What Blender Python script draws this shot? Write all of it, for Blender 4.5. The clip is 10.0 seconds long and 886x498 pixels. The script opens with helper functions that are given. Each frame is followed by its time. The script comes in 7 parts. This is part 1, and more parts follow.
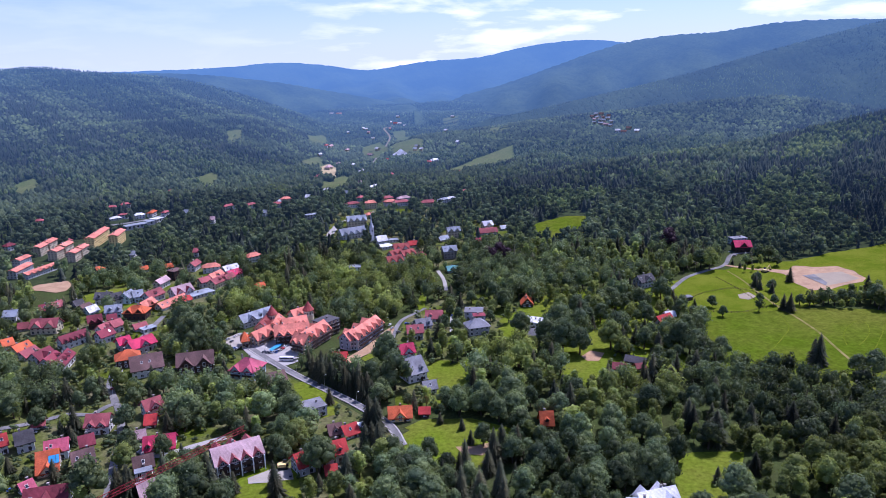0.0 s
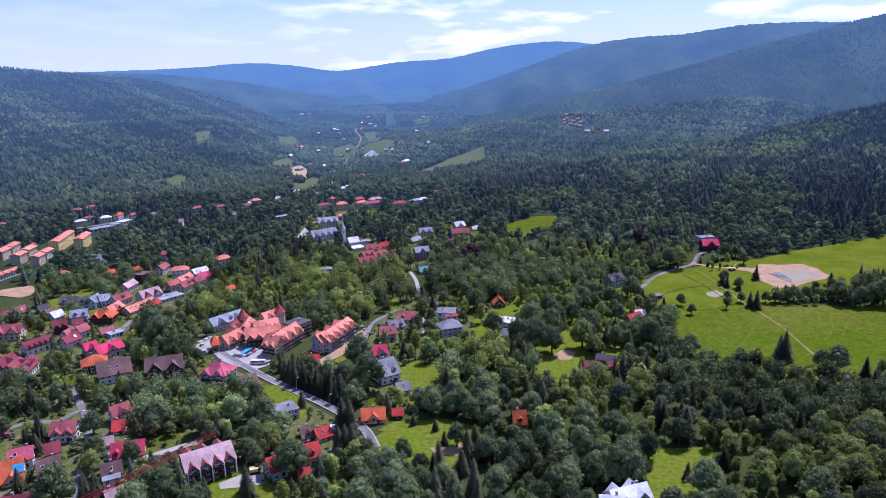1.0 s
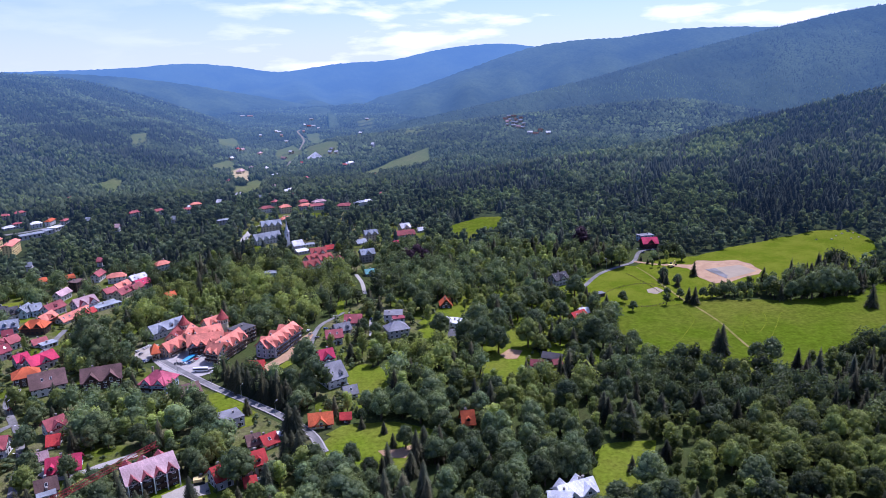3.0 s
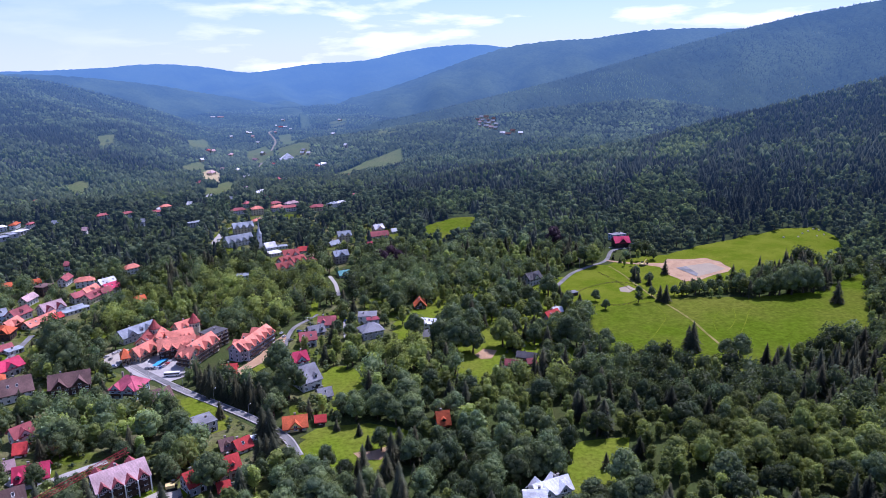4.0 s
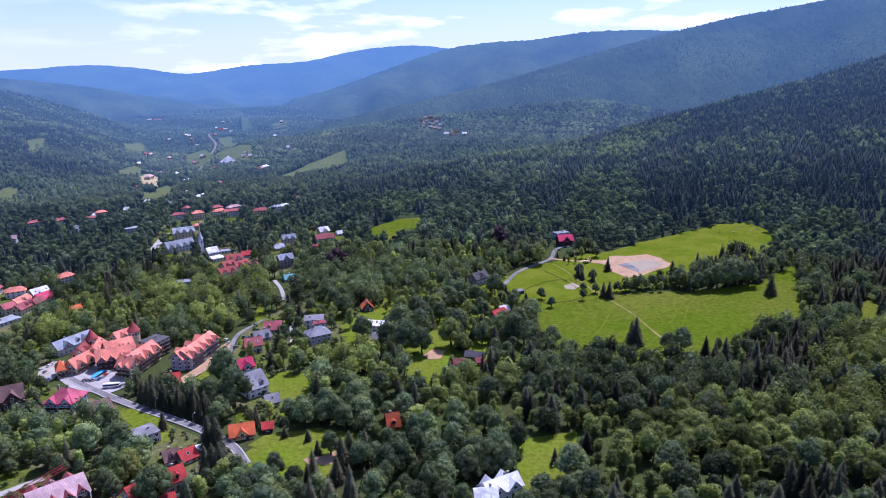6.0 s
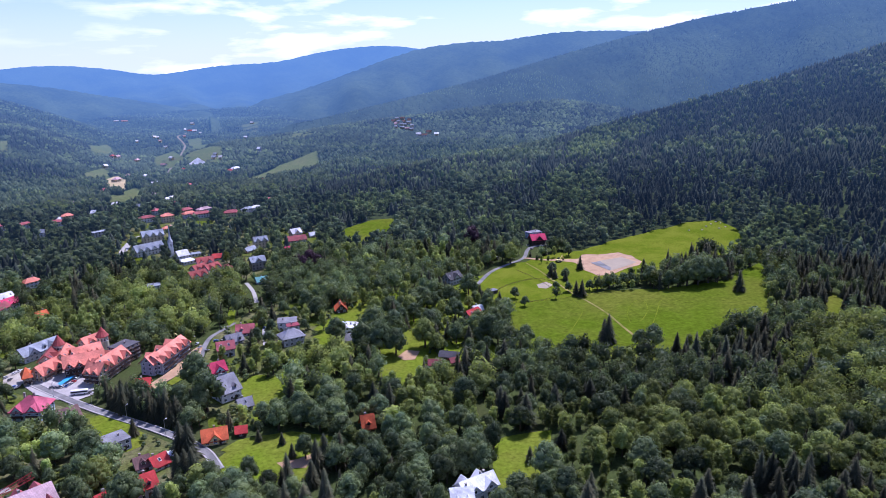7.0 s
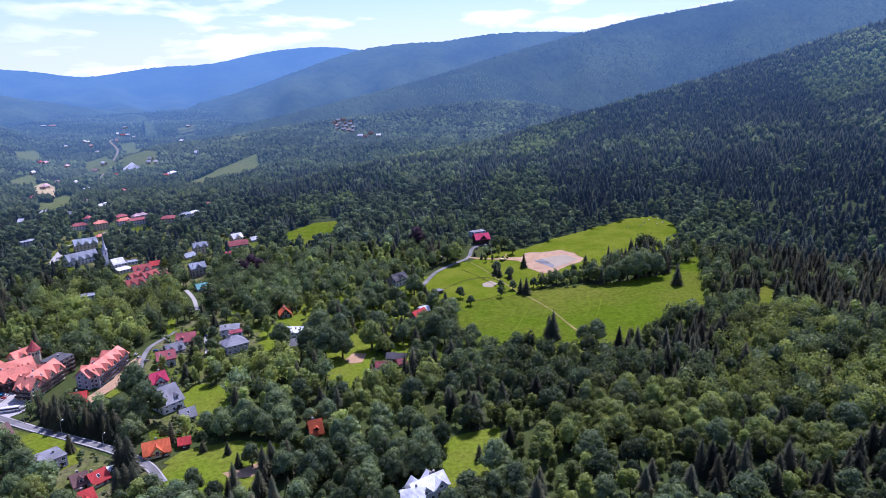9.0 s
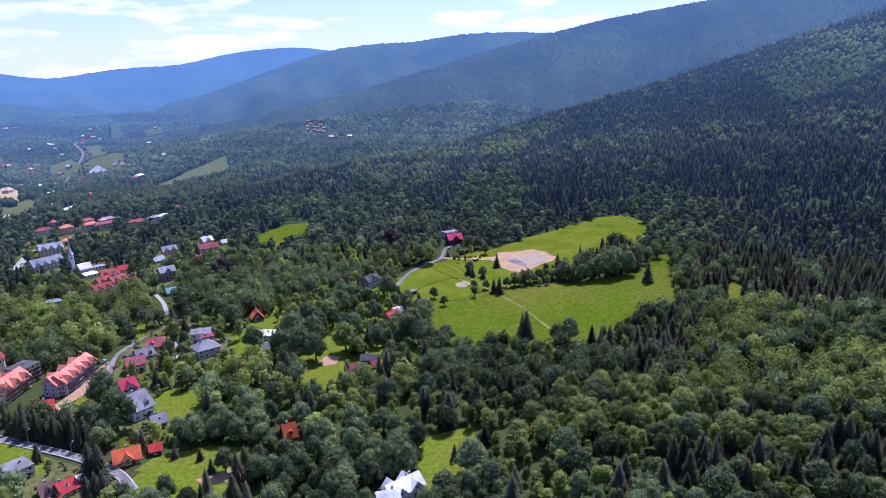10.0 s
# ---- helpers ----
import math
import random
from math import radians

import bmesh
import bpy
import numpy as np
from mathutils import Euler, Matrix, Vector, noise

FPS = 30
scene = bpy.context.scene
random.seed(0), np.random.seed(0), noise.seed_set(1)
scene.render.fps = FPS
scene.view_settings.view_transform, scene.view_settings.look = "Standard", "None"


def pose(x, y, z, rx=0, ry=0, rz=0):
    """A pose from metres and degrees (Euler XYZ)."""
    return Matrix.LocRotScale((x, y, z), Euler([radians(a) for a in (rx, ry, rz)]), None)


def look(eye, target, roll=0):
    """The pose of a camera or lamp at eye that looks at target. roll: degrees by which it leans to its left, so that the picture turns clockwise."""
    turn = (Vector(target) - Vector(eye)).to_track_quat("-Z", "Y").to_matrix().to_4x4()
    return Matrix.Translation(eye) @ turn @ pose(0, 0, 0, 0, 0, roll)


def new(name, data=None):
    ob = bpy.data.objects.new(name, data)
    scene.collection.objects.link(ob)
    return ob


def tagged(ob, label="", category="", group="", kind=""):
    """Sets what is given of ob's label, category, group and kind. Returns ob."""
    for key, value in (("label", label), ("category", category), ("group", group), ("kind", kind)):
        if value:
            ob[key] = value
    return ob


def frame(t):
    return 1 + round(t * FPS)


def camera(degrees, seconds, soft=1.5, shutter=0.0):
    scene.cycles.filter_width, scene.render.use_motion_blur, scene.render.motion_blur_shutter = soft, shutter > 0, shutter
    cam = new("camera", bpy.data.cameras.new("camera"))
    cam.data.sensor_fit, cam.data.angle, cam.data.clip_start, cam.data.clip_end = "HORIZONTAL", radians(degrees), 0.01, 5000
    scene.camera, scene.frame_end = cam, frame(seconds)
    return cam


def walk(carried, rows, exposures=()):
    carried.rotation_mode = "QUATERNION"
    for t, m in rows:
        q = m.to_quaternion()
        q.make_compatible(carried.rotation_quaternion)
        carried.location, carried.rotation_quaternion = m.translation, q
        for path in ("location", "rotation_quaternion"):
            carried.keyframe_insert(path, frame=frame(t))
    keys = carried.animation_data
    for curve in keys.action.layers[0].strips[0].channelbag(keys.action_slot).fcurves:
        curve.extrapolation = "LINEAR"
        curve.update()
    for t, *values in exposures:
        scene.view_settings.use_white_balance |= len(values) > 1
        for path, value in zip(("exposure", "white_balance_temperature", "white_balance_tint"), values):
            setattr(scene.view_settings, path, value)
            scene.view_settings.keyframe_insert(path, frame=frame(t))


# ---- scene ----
cam = camera(64.3, 10.0, soft=0.5)
EYE = 140.0
# seconds, heading to the right, tilt, lean
ROWS = [(0.0, 0.0, -14.48, -1.6), (0.5, 1.19, -14.47, -1.53), (1.0, 2.34, -14.47, -1.45), (1.5, 3.49, -14.46, -1.37),
        (2.0, 4.63, -14.45, -1.31), (2.5, 5.77, -14.45, -1.25), (4.0, 9.08, -14.44, -1.15), (4.5, 10.19, -14.44, -1.14),
        (5.0, 11.31, -14.44, -1.13), (5.5, 12.45, -14.44, -1.14), (7.0, 15.81, -14.46, -1.22), (7.5, 16.97, -14.46, -1.27),
        (8.0, 18.13, -14.47, -1.32), (8.5, 19.29, -14.48, -1.38), (9.0, 20.45, -14.49, -1.44), (9.5, 21.6, -14.5, -1.5),
        (10.0, 22.72, -14.51, -1.56)]
walk(cam, [(t, pose(0, 0, EYE, 0, 0, -h) @ pose(0, 0, 0, 90 + tilt, 0, 0) @ pose(0, 0, 0, 0, 0, lean)) for t, h, tilt, lean in ROWS],
     [(0.0, 0.18, 5390, 35), (10.0, 0.36, 5390, 35)])

# ---- sky, sun ----
SUN_BEARING, SUN_HEIGHT = 44.0, 58.0
world = bpy.data.worlds.new("sky")
scene.world = world
world.use_nodes = True
wt = world.node_tree
wt.nodes.clear()


def node(tree, kind, **values):
    n = tree.nodes.new(kind)
    for key, value in values.items():
        n.inputs[key.replace("_", " ")].default_value = value
    return n


sky = wt.nodes.new("ShaderNodeTexSky")
sky.sky_type, sky.sun_disc = "NISHITA", False
sky.sun_elevation, sky.sun_rotation = radians(SUN_HEIGHT), radians(SUN_BEARING)
sky.air_density, sky.dust_density, sky.ozone_density = 1.0, 0.5, 3.0
co = wt.nodes.new("ShaderNodeTexCoord")


def sky_math(operation, a, b=None):
    n = wt.nodes.new("ShaderNodeMath")
    n.operation, n.use_clamp = operation, False
    for i, v in enumerate((a, b)):
        if v is None:
            continue
        if isinstance(v, (int, float)):
            n.inputs[i].default_value = v
        else:
            wt.links.new(v, n.inputs[i])
    return n.outputs[0]


def sky_mix(factor, a, b):
    n = wt.nodes.new("ShaderNodeMix")
    n.data_type = "RGBA"
    for key, v in (("Factor", factor), ("A", a), ("B", b)):
        if isinstance(v, tuple):
            n.inputs[key].default_value = v
        else:
            wt.links.new(v, n.inputs[key])
    return n.outputs["Result"]


air = wt.nodes.new("ShaderNodeVectorMath")
air.operation = "MULTIPLY"
air.inputs[1].default_value = (0.88, 1.0, 1.25)
wt.links.new(sky.outputs["Color"], air.inputs[0])
height = wt.nodes.new("ShaderNodeSeparateXYZ")
wt.links.new(co.outputs["Generated"], height.inputs["Vector"])
# the sky pales towards the horizon
low = sky_math("MULTIPLY", sky_math("POWER", sky_math("SUBTRACT", 1.0, sky_math("MINIMUM", sky_math("MAXIMUM", sky_math("MULTIPLY", height.outputs["Z"], 5.0), 0.0), 1.0)), 2.0), 0.85)
pale = sky_mix(low, air.outputs["Vector"], (7.0, 8.1, 8.8, 1))
# broken fair-weather clouds, flattened towards the horizon
mp = wt.nodes.new("ShaderNodeMapping")
mp.inputs["Location"].default_value, mp.inputs["Scale"].default_value = (0.35, 0.1, 0.0), (3.4, 3.4, 15.0)
wt.links.new(co.outputs["Generated"], mp.inputs["Vector"])
cl = node(wt, "ShaderNodeTexNoise", Scale=2.3, Detail=8.0, Roughness=0.52, Distortion=0.15)
wt.links.new(mp.outputs["Vector"], cl.inputs["Vector"])
ramp = wt.nodes.new("ShaderNodeValToRGB")
ramp.color_ramp.elements[0].position, ramp.color_ramp.elements[1].position = 0.5, 0.68
wt.links.new(cl.outputs["Fac"], ramp.inputs["Fac"])
# the clouds thin out towards the west
open_sky = wt.nodes.new("ShaderNodeMapRange")
open_sky.interpolation_type = "SMOOTHSTEP"
open_sky.inputs["From Min"].default_value, open_sky.inputs["From Max"].default_value = -0.3, 0.02
open_sky.inputs["To Min"].default_value = 0.12
wt.links.new(height.outputs["X"], open_sky.inputs["Value"])
clouded = sky_mix(sky_math("MULTIPLY", ramp.outputs["Color"], open_sky.outputs["Result"]), pale, (11.4, 11.7, 11.9, 1))
bg = node(wt, "ShaderNodeBackground", Strength=0.1)
wt.links.new(clouded, bg.inputs["Color"])
wo = wt.nodes.new("ShaderNodeOutputWorld")
wt.links.new(bg.outputs["Background"], wo.inputs["Surface"])

sun = new("sun", bpy.data.lights.new("sun", "SUN"))
sun.data.energy, sun.data.angle, sun.data.color = 5.0, radians(0.6), (1.0, 0.95, 0.86)
_b, _h = radians(SUN_BEARING), radians(SUN_HEIGHT)
sun.matrix_world = look((0, 0, 400), Vector((0, 0, 400)) - Vector((math.sin(_b) * math.cos(_h), math.cos(_b) * math.cos(_h), math.sin(_h))))
# ---- the lie of the land ----
# each hill: bearings, the crest's height angle seen from the viewpoint and its range at each of them, the foot's range, steepness
LEFT_HILL = ((-60, -31, -29, -26, -22, -19, -15, -11.5, -8, -4), (1.2, 0.62, 0.75, 0.3, 0.0, -0.5, -1.7, -3.1, -4.4, -6.5), (2500,) * 10, 930, 1.1)
RIGHT_HILL = ((7, 13, 19, 24, 27, 33, 37, 41, 45, 48.6, 52, 54, 70), (-9.3, -8.2, -7.1, -6.1, -5.3, -3.8, -2.7, -1.3, 0.1, 1.2, 2.1, 2.7, 6),
              (850, 960, 1040, 1110, 1160, 1260, 1330, 1400, 1470, 1530, 1570, 1590, 1650), 490, 1.3)
SPUR = ((-3, 1, 7, 14.5, 20, 26, 40), (-10, -9.1, -7.5, -6.2, -5.3, -4.8, -6), (880, 960, 1180, 1380, 1520, 1600, 1700), 700, 1.2)
MIDDLE_HILL = ((-12, -6, -2.7, 1, 5.5, 10, 14, 20, 26, 34, 70), (-8, -6.6, -5.6, -5.2, -4.7, -4.1, -3.7, -3.3, -3.0, -4, -9), (1500, 1550, 1600, 1650, 1700, 1720, 1740, 1760, 1780, 1800, 1800), 1150, 1.2)
VALLEY_HEAD = ((-18, -12, -8, -4, 0, 4, 8, 16), (-3.6, -3.1, -2.85, -2.8, -2.75, -2.8, -3.1, -3.6), (3000,) * 8, 1900, 1.2)
BLUE_MOUNTAIN = ((0, 5, 10, 15, 19.4, 24, 27.5, 31.2, 35.2, 40, 43, 70), (-4.6, -4.0, -3.0, -1.9, -0.9, 0.4, 1.3, 2.2, 3.1, 3.8, 4.2, 6),
                 (1980, 2020, 2080, 2130, 2190, 2280, 2350, 2450, 2520, 2520, 2520, 2520), 1720, 1.0)
FAR_RANGE = ((-60, -21.4, -16.3, -12.5, -9.5, -5.4, -3.8, -0.7, 3.3, 5.5, 7.7, 11, 12.4, 14.5, 18.1, 24, 70),
             (0.2, 0.3, 0.4, 0.7, 0.5, -0.2, 0.1, 0.5, 0.6, 1.1, 1.5, 1.75, 1.7, 1.4, 0.8, 0.2, 0), (4750,) * 17, 3000, 3.0)
LONG_RIDGE = ((-2, 2, 5, 9, 12, 14.5, 18.1, 20.8, 24.5, 27.7, 31.3, 40, 70), (-2.9, -2.2, -1.5, -0.2, 0.8, 1.5, 1.9, 1.9, 2.4, 2.5, 2.3, 2.0, 2.0), (3100,) * 13, 2200, 1.0)
LEFT_RIDGE = ((-60, -24, -20, -17, -13, -9, -6, -3, 2), (0.2, 0.2, 0.12, -0.15, -0.7, -1.5, -2.1, -2.75, -3.6), (3250,) * 9, 2600, 1.0)


def hill(b, r, shape):
    """The height of one hill's side at bearing b and range r."""
    bearings, angles, crests, foot, power = shape
    el = sum(np.interp(b + d, bearings, angles) for d in (-1.2, -0.6, 0, 0.6, 1.2)) / 5
    crest = np.interp(b, bearings, crests)
    top = 140.0 + crest * np.tan(np.radians(el))
    u = (r - foot) / (crest - foot)
    floor = valley(r)
    up = floor + (top - floor) * np.clip(u, 0, 1) ** power
    back = np.clip(r - crest, 0, None)
    fade = np.clip((b - bearings[0]) / 4, 0, 1)
    return np.where(u < 0, floor - 6, floor + (up - floor) * fade - back * 0.13 - 5 * np.clip(1 - u * 6, 0, 1))


def valley(r):
    """The valley's floor falls away from the town."""
    s = np.clip((r - 680) / 800, 0, 1)
    return -42 * s * s * (3 - 2 * s)


def soft_max(a, b, k):
    d = np.clip(0.5 + 0.5 * (a - b) / k, 0, 1)
    return b + (a - b) * d + k * d * (1 - d)


def swells(x, y):
    """Gentle swells of the ground."""
    return (1.6 * np.sin(x / 47 + 0.6) * np.cos(y / 61) + 1.1 * np.sin((x + 1.7 * y) / 83 + 2)) * np.clip((np.hypot(x, y) - 120) / 300, 0, 1)


def land(x, y):
    """The height of the ground at x, y."""
    x, y = np.asarray(x, float), np.asarray(y, float)
    r, b = np.hypot(x, y), np.degrees(np.arctan2(x, y))
    far = np.clip((r - 600) / 1500, 0, 1)
    z = swells(x, y) - 1.5 + valley(r) + 8 * far * np.sin(x / 170 + 1) * np.sin(y / 230)
    for shape in (LEFT_HILL, RIGHT_HILL, SPUR, MIDDLE_HILL, VALLEY_HEAD):
        z = soft_max(z, hill(b, r, shape) + 5 * far * (np.sin(x / 90) + np.sin(y / 75 + x / 140)), 7.0)
    return z


def ground(x, y):
    return float(land(x, y))


# ---- end of the lie of the land ----
# ---- materials ----
def material(name, colour, rough=0.8, spread=0.15, scale=1.0, bump=0.0, metal=0.0, second=None, leaf=0.0, island=0.0, piece=0.0, rows=0.0, tint=False, fine=8.0, shine=0.25):
    """A surface with its colour varied at two scales; rows: courses per metre of tiles or boards; leaf: share of light let through."""
    m = bpy.data.materials.new(name)
    m.use_nodes = True
    t = m.node_tree
    p = t.nodes["Principled BSDF"]
    p.inputs["Roughness"].default_value, p.inputs["Metallic"].default_value = rough, metal
    p.inputs["Specular IOR Level"].default_value = shine
    geo = t.nodes.new("ShaderNodeNewGeometry")
    where = geo.outputs["Position"]
    big = node(t, "ShaderNodeTexNoise", Scale=0.12 * scale, Detail=4.0, Roughness=0.6)
    small = node(t, "ShaderNodeTexNoise", Scale=fine * 0.25 * scale, Detail=5.0, Roughness=0.65)
    for n in (big, small):
        t.links.new(where, n.inputs["Vector"])
    mixed = t.nodes.new("ShaderNodeMix")
    mixed.data_type = "RGBA"
    other = second or tuple(c * (1 - 1.6 * spread) for c in colour)
    mixed.inputs["A"].default_value, mixed.inputs["B"].default_value = (*colour, 1), (*other, 1)
    ramp = t.nodes.new("ShaderNodeValToRGB")
    ramp.color_ramp.elements[0].position, ramp.color_ramp.elements[1].position = 0.38, 0.62
    t.links.new(big.outputs["Fac"], ramp.inputs["Fac"])
    t.links.new(ramp.outputs["Color"], mixed.inputs["Factor"])
    value = t.nodes.new("ShaderNodeMapRange")
    value.inputs["To Min"].default_value, value.inputs["To Max"].default_value = 1 - 2 * spread, 1 + 2 * spread
    value.inputs["From Min"].default_value, value.inputs["From Max"].default_value = 0.25, 0.75
    t.links.new(small.outputs["Fac"], value.inputs["Value"])
    last = value.outputs["Result"]

    def times(a, b):
        n = t.nodes.new("ShaderNodeMath")
        n.operation = "MULTIPLY"
        t.links.new(a, n.inputs[0])
        t.links.new(b, n.inputs[1])
        return n.outputs[0]

    def ranged(a, low, high):
        n = t.nodes.new("ShaderNodeMapRange")
        n.inputs["To Min"].default_value, n.inputs["To Max"].default_value = low, high
        t.links.new(a, n.inputs["Value"])
        return n.outputs["Result"]

    if island:
        last = times(last, ranged(geo.outputs["Random Per Island"], 1 - island, 1 + island))
    if piece:
        last = times(last, ranged(t.nodes.new("ShaderNodeObjectInfo").outputs["Random"], 1 - piece, 1 + piece))
    if tint:
        a = t.nodes.new("ShaderNodeAttribute")
        a.attribute_name = "tint"
        last = times(last, a.outputs["Fac"])
    height = small.outputs["Fac"]
    if rows:
        wave = node(t, "ShaderNodeTexWave", Scale=rows * 0.32, Distortion=0.4, Detail=1.0)
        wave.bands_direction = "Z"
        t.links.new(where, wave.inputs["Vector"])
        last = times(last, ranged(wave.outputs["Fac"], 0.9, 1.06))
        height = wave.outputs["Fac"]
    hsv = t.nodes.new("ShaderNodeVectorMath")
    hsv.operation = "SCALE"
    t.links.new(mixed.outputs["Result"], hsv.inputs[0])
    t.links.new(last, hsv.inputs["Scale"])
    t.links.new(hsv.outputs["Vector"], p.inputs["Base Color"])
    if bump:
        b = t.nodes.new("ShaderNodeBump")
        b.inputs["Strength"].default_value, b.inputs["Distance"].default_value = min(bump, 1), 0.08
        t.links.new(height, b.inputs["Height"])
        t.links.new(b.outputs["Normal"], p.inputs["Normal"])
    if leaf:
        tr = t.nodes.new("ShaderNodeBsdfTranslucent")
        warm = t.nodes.new("ShaderNodeVectorMath")
        warm.operation = "MULTIPLY"
        warm.inputs[1].default_value = (1.25, 1.25, 0.75)
        t.links.new(hsv.outputs["Vector"], warm.inputs[0])
        t.links.new(warm.outputs["Vector"], tr.inputs["Color"])
        mx = node(t, "ShaderNodeMixShader", Fac=leaf)
        t.links.new(p.outputs["BSDF"], mx.inputs[1])
        t.links.new(tr.outputs["BSDF"], mx.inputs[2])
        t.links.new(mx.outputs["Shader"], t.nodes["Material Output"].inputs["Surface"])
    return m


# the haze is painted: a bluish emission that grows with range from 340 m
HAZE_COLOUR = (0.150, 0.338, 0.660)
HAZE_START, HAZE_DEPTH, HAZE_POWER = 340.0, 4200.0, 1.5


def hazed_material(name, colour, second=None, spread=0.25, scale=1.0, **more):
    """A far surface with haze painted in: with the distance its own colour gives way to emission."""
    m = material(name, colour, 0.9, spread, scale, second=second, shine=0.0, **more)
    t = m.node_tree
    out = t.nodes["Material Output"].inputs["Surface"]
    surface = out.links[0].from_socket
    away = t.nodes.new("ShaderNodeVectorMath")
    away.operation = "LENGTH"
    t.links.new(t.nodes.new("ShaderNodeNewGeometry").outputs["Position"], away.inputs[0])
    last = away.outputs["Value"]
    for operation, value in (("SUBTRACT", HAZE_START), ("MAXIMUM", 0.0), ("DIVIDE", HAZE_DEPTH), ("POWER", HAZE_POWER), ("MULTIPLY", -1.0), ("EXPONENT", 0.0)):
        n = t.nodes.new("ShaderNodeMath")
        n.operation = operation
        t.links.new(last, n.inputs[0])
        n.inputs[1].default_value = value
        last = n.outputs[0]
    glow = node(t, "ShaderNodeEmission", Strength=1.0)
    glow.inputs["Color"].default_value = (*HAZE_COLOUR, 1)
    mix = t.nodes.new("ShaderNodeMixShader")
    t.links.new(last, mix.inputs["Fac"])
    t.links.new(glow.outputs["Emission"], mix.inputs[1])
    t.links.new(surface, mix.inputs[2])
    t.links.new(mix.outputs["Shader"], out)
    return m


M_GROUND = material("woodland_floor", (0.05, 0.07, 0.022), 0.95, 0.25, 0.6, second=(0.05, 0.06, 0.022), bump=0.5, shine=0.0)
M_MEADOW = material("meadow_grass", (0.104, 0.118, 0.016), 0.95, 0.2, 0.12, second=(0.070, 0.108, 0.006), bump=0.6, fine=14, shine=0.0)
M_MEADOW_DRY = material("dry_meadow_grass", (0.125, 0.148, 0.014), 0.95, 0.26, 0.5, second=(0.085, 0.12, 0.007), bump=0.6, fine=14, shine=0.0)
M_LAWN = material("lawn_grass", (0.105, 0.150, 0.010), 0.95, 0.22, 0.3, second=(0.125, 0.148, 0.018), bump=0.5, shine=0.0)
M_TOWN = material("garden_ground", (0.072, 0.098, 0.010), 0.95, 0.28, 0.35, second=(0.125, 0.12, 0.06), bump=0.5, shine=0.0)
M_TRACK = material("worn_grass_track", (0.22, 0.185, 0.07), 0.95, 0.2, 0.8, second=(0.13, 0.135, 0.03), bump=0.4, shine=0.0)
M_SAND = material("bare_sandy_earth", (0.40, 0.26, 0.15), 0.95, 0.12, 1.2, second=(0.30, 0.19, 0.11), bump=0.5)
M_GRAVEL = material("light_gravel", (0.36, 0.33, 0.28), 0.95, 0.1, 1.5, bump=0.4)
M_ARENA = material("grey_arena_sand", (0.30, 0.25, 0.175), 0.95, 0.07, 0.8, bump=0.2)
M_ASPHALT = material("worn_asphalt", (0.20, 0.195, 0.19), 0.9, 0.1, 1.0, second=(0.12, 0.118, 0.115), bump=0.2)
M_PALE_ROAD = material("pale_concrete_road", (0.34, 0.325, 0.30), 0.9, 0.08, 1.0, bump=0.2)
M_PAVING = material("pale_paving", (0.36, 0.34, 0.32), 0.9, 0.1, 1.5, bump=0.3)
M_LEAF = material("broad_leaves", (0.146, 0.180, 0.074), 0.5, 0.28, 1.0, second=(0.086, 0.124, 0.064), leaf=0.45, shine=0.1, island=0.2, tint=True)
M_LEAF_LIGHT = material("light_young_leaves", (0.240, 0.275, 0.075), 0.55, 0.2, 1.0, second=(0.165, 0.210, 0.070), leaf=0.5, shine=0.1, island=0.14, tint=True)
M_LEAF_COPPER = material("copper_beech_leaves", (0.060, 0.034, 0.045), 0.55, 0.25, 1.0, leaf=0.3, shine=0.12, island=0.25, tint=True)
M_NEEDLE = material("spruce_needles", (0.052, 0.064, 0.040), 0.65, 0.24, 1.0, second=(0.086, 0.082, 0.044), leaf=0.3, shine=0.06, island=0.15, tint=True)
M_BARK = material("grey_brown_bark", (0.10, 0.075, 0.055), 0.95, 0.25, 4.0, bump=0.6)
M_GLASS = material("dark_window_glass", (0.03, 0.035, 0.045), 0.08, 0.1, 1.0)
M_WHITE = material("white_render", (0.60, 0.595, 0.59), 0.85, 0.05, 1.5, bump=0.1)
M_TRIM = material("white_painted_trim", (0.8, 0.8, 0.78), 0.6, 0.04, 2.0)
M_CREAM = material("cream_render", (0.58, 0.50, 0.36), 0.85, 0.06, 1.5, bump=0.1)
M_YELLOW = material("yellow_ochre_render", (0.78, 0.60, 0.26), 0.85, 0.06, 1.5, bump=0.1)
M_GREYWALL = material("grey_render", (0.42, 0.42, 0.43), 0.85, 0.07, 1.5, bump=0.1)
M_BLUEWALL = material("pale_blue_render", (0.48, 0.60, 0.68), 0.85, 0.06, 1.5, bump=0.1)
M_TIMBER = material("dark_stained_timber", (0.075, 0.045, 0.035), 0.8, 0.2, 2.0, bump=0.4, rows=3)
M_STONE = material("rubble_stone", (0.33, 0.30, 0.27), 0.9, 0.2, 4.0, bump=0.6)
# faded also serves far roofs, where its paleness stands for haze
ROOFS = {"bright": (0.86, 0.87, 0.88), "brick": (0.36, 0.085, 0.075), "slate": (0.30, 0.33, 0.37), "faded": (0.50, 0.34, 0.35), "red": (0.54, 0.06, 0.055), "orange": (0.62, 0.14, 0.055), "pink": (0.60, 0.055, 0.125), "raspberry": (0.50, 0.11, 0.16), "rose": (0.38, 0.105, 0.11), "brown": (0.17, 0.10, 0.09),
         "grey": (0.24, 0.24, 0.26), "dark": (0.10, 0.095, 0.10), "maroon": (0.24, 0.05, 0.065), "white": (0.72, 0.72, 0.74), "teal": (0.20, 0.48, 0.46), "salmon": (0.76, 0.26, 0.18)}
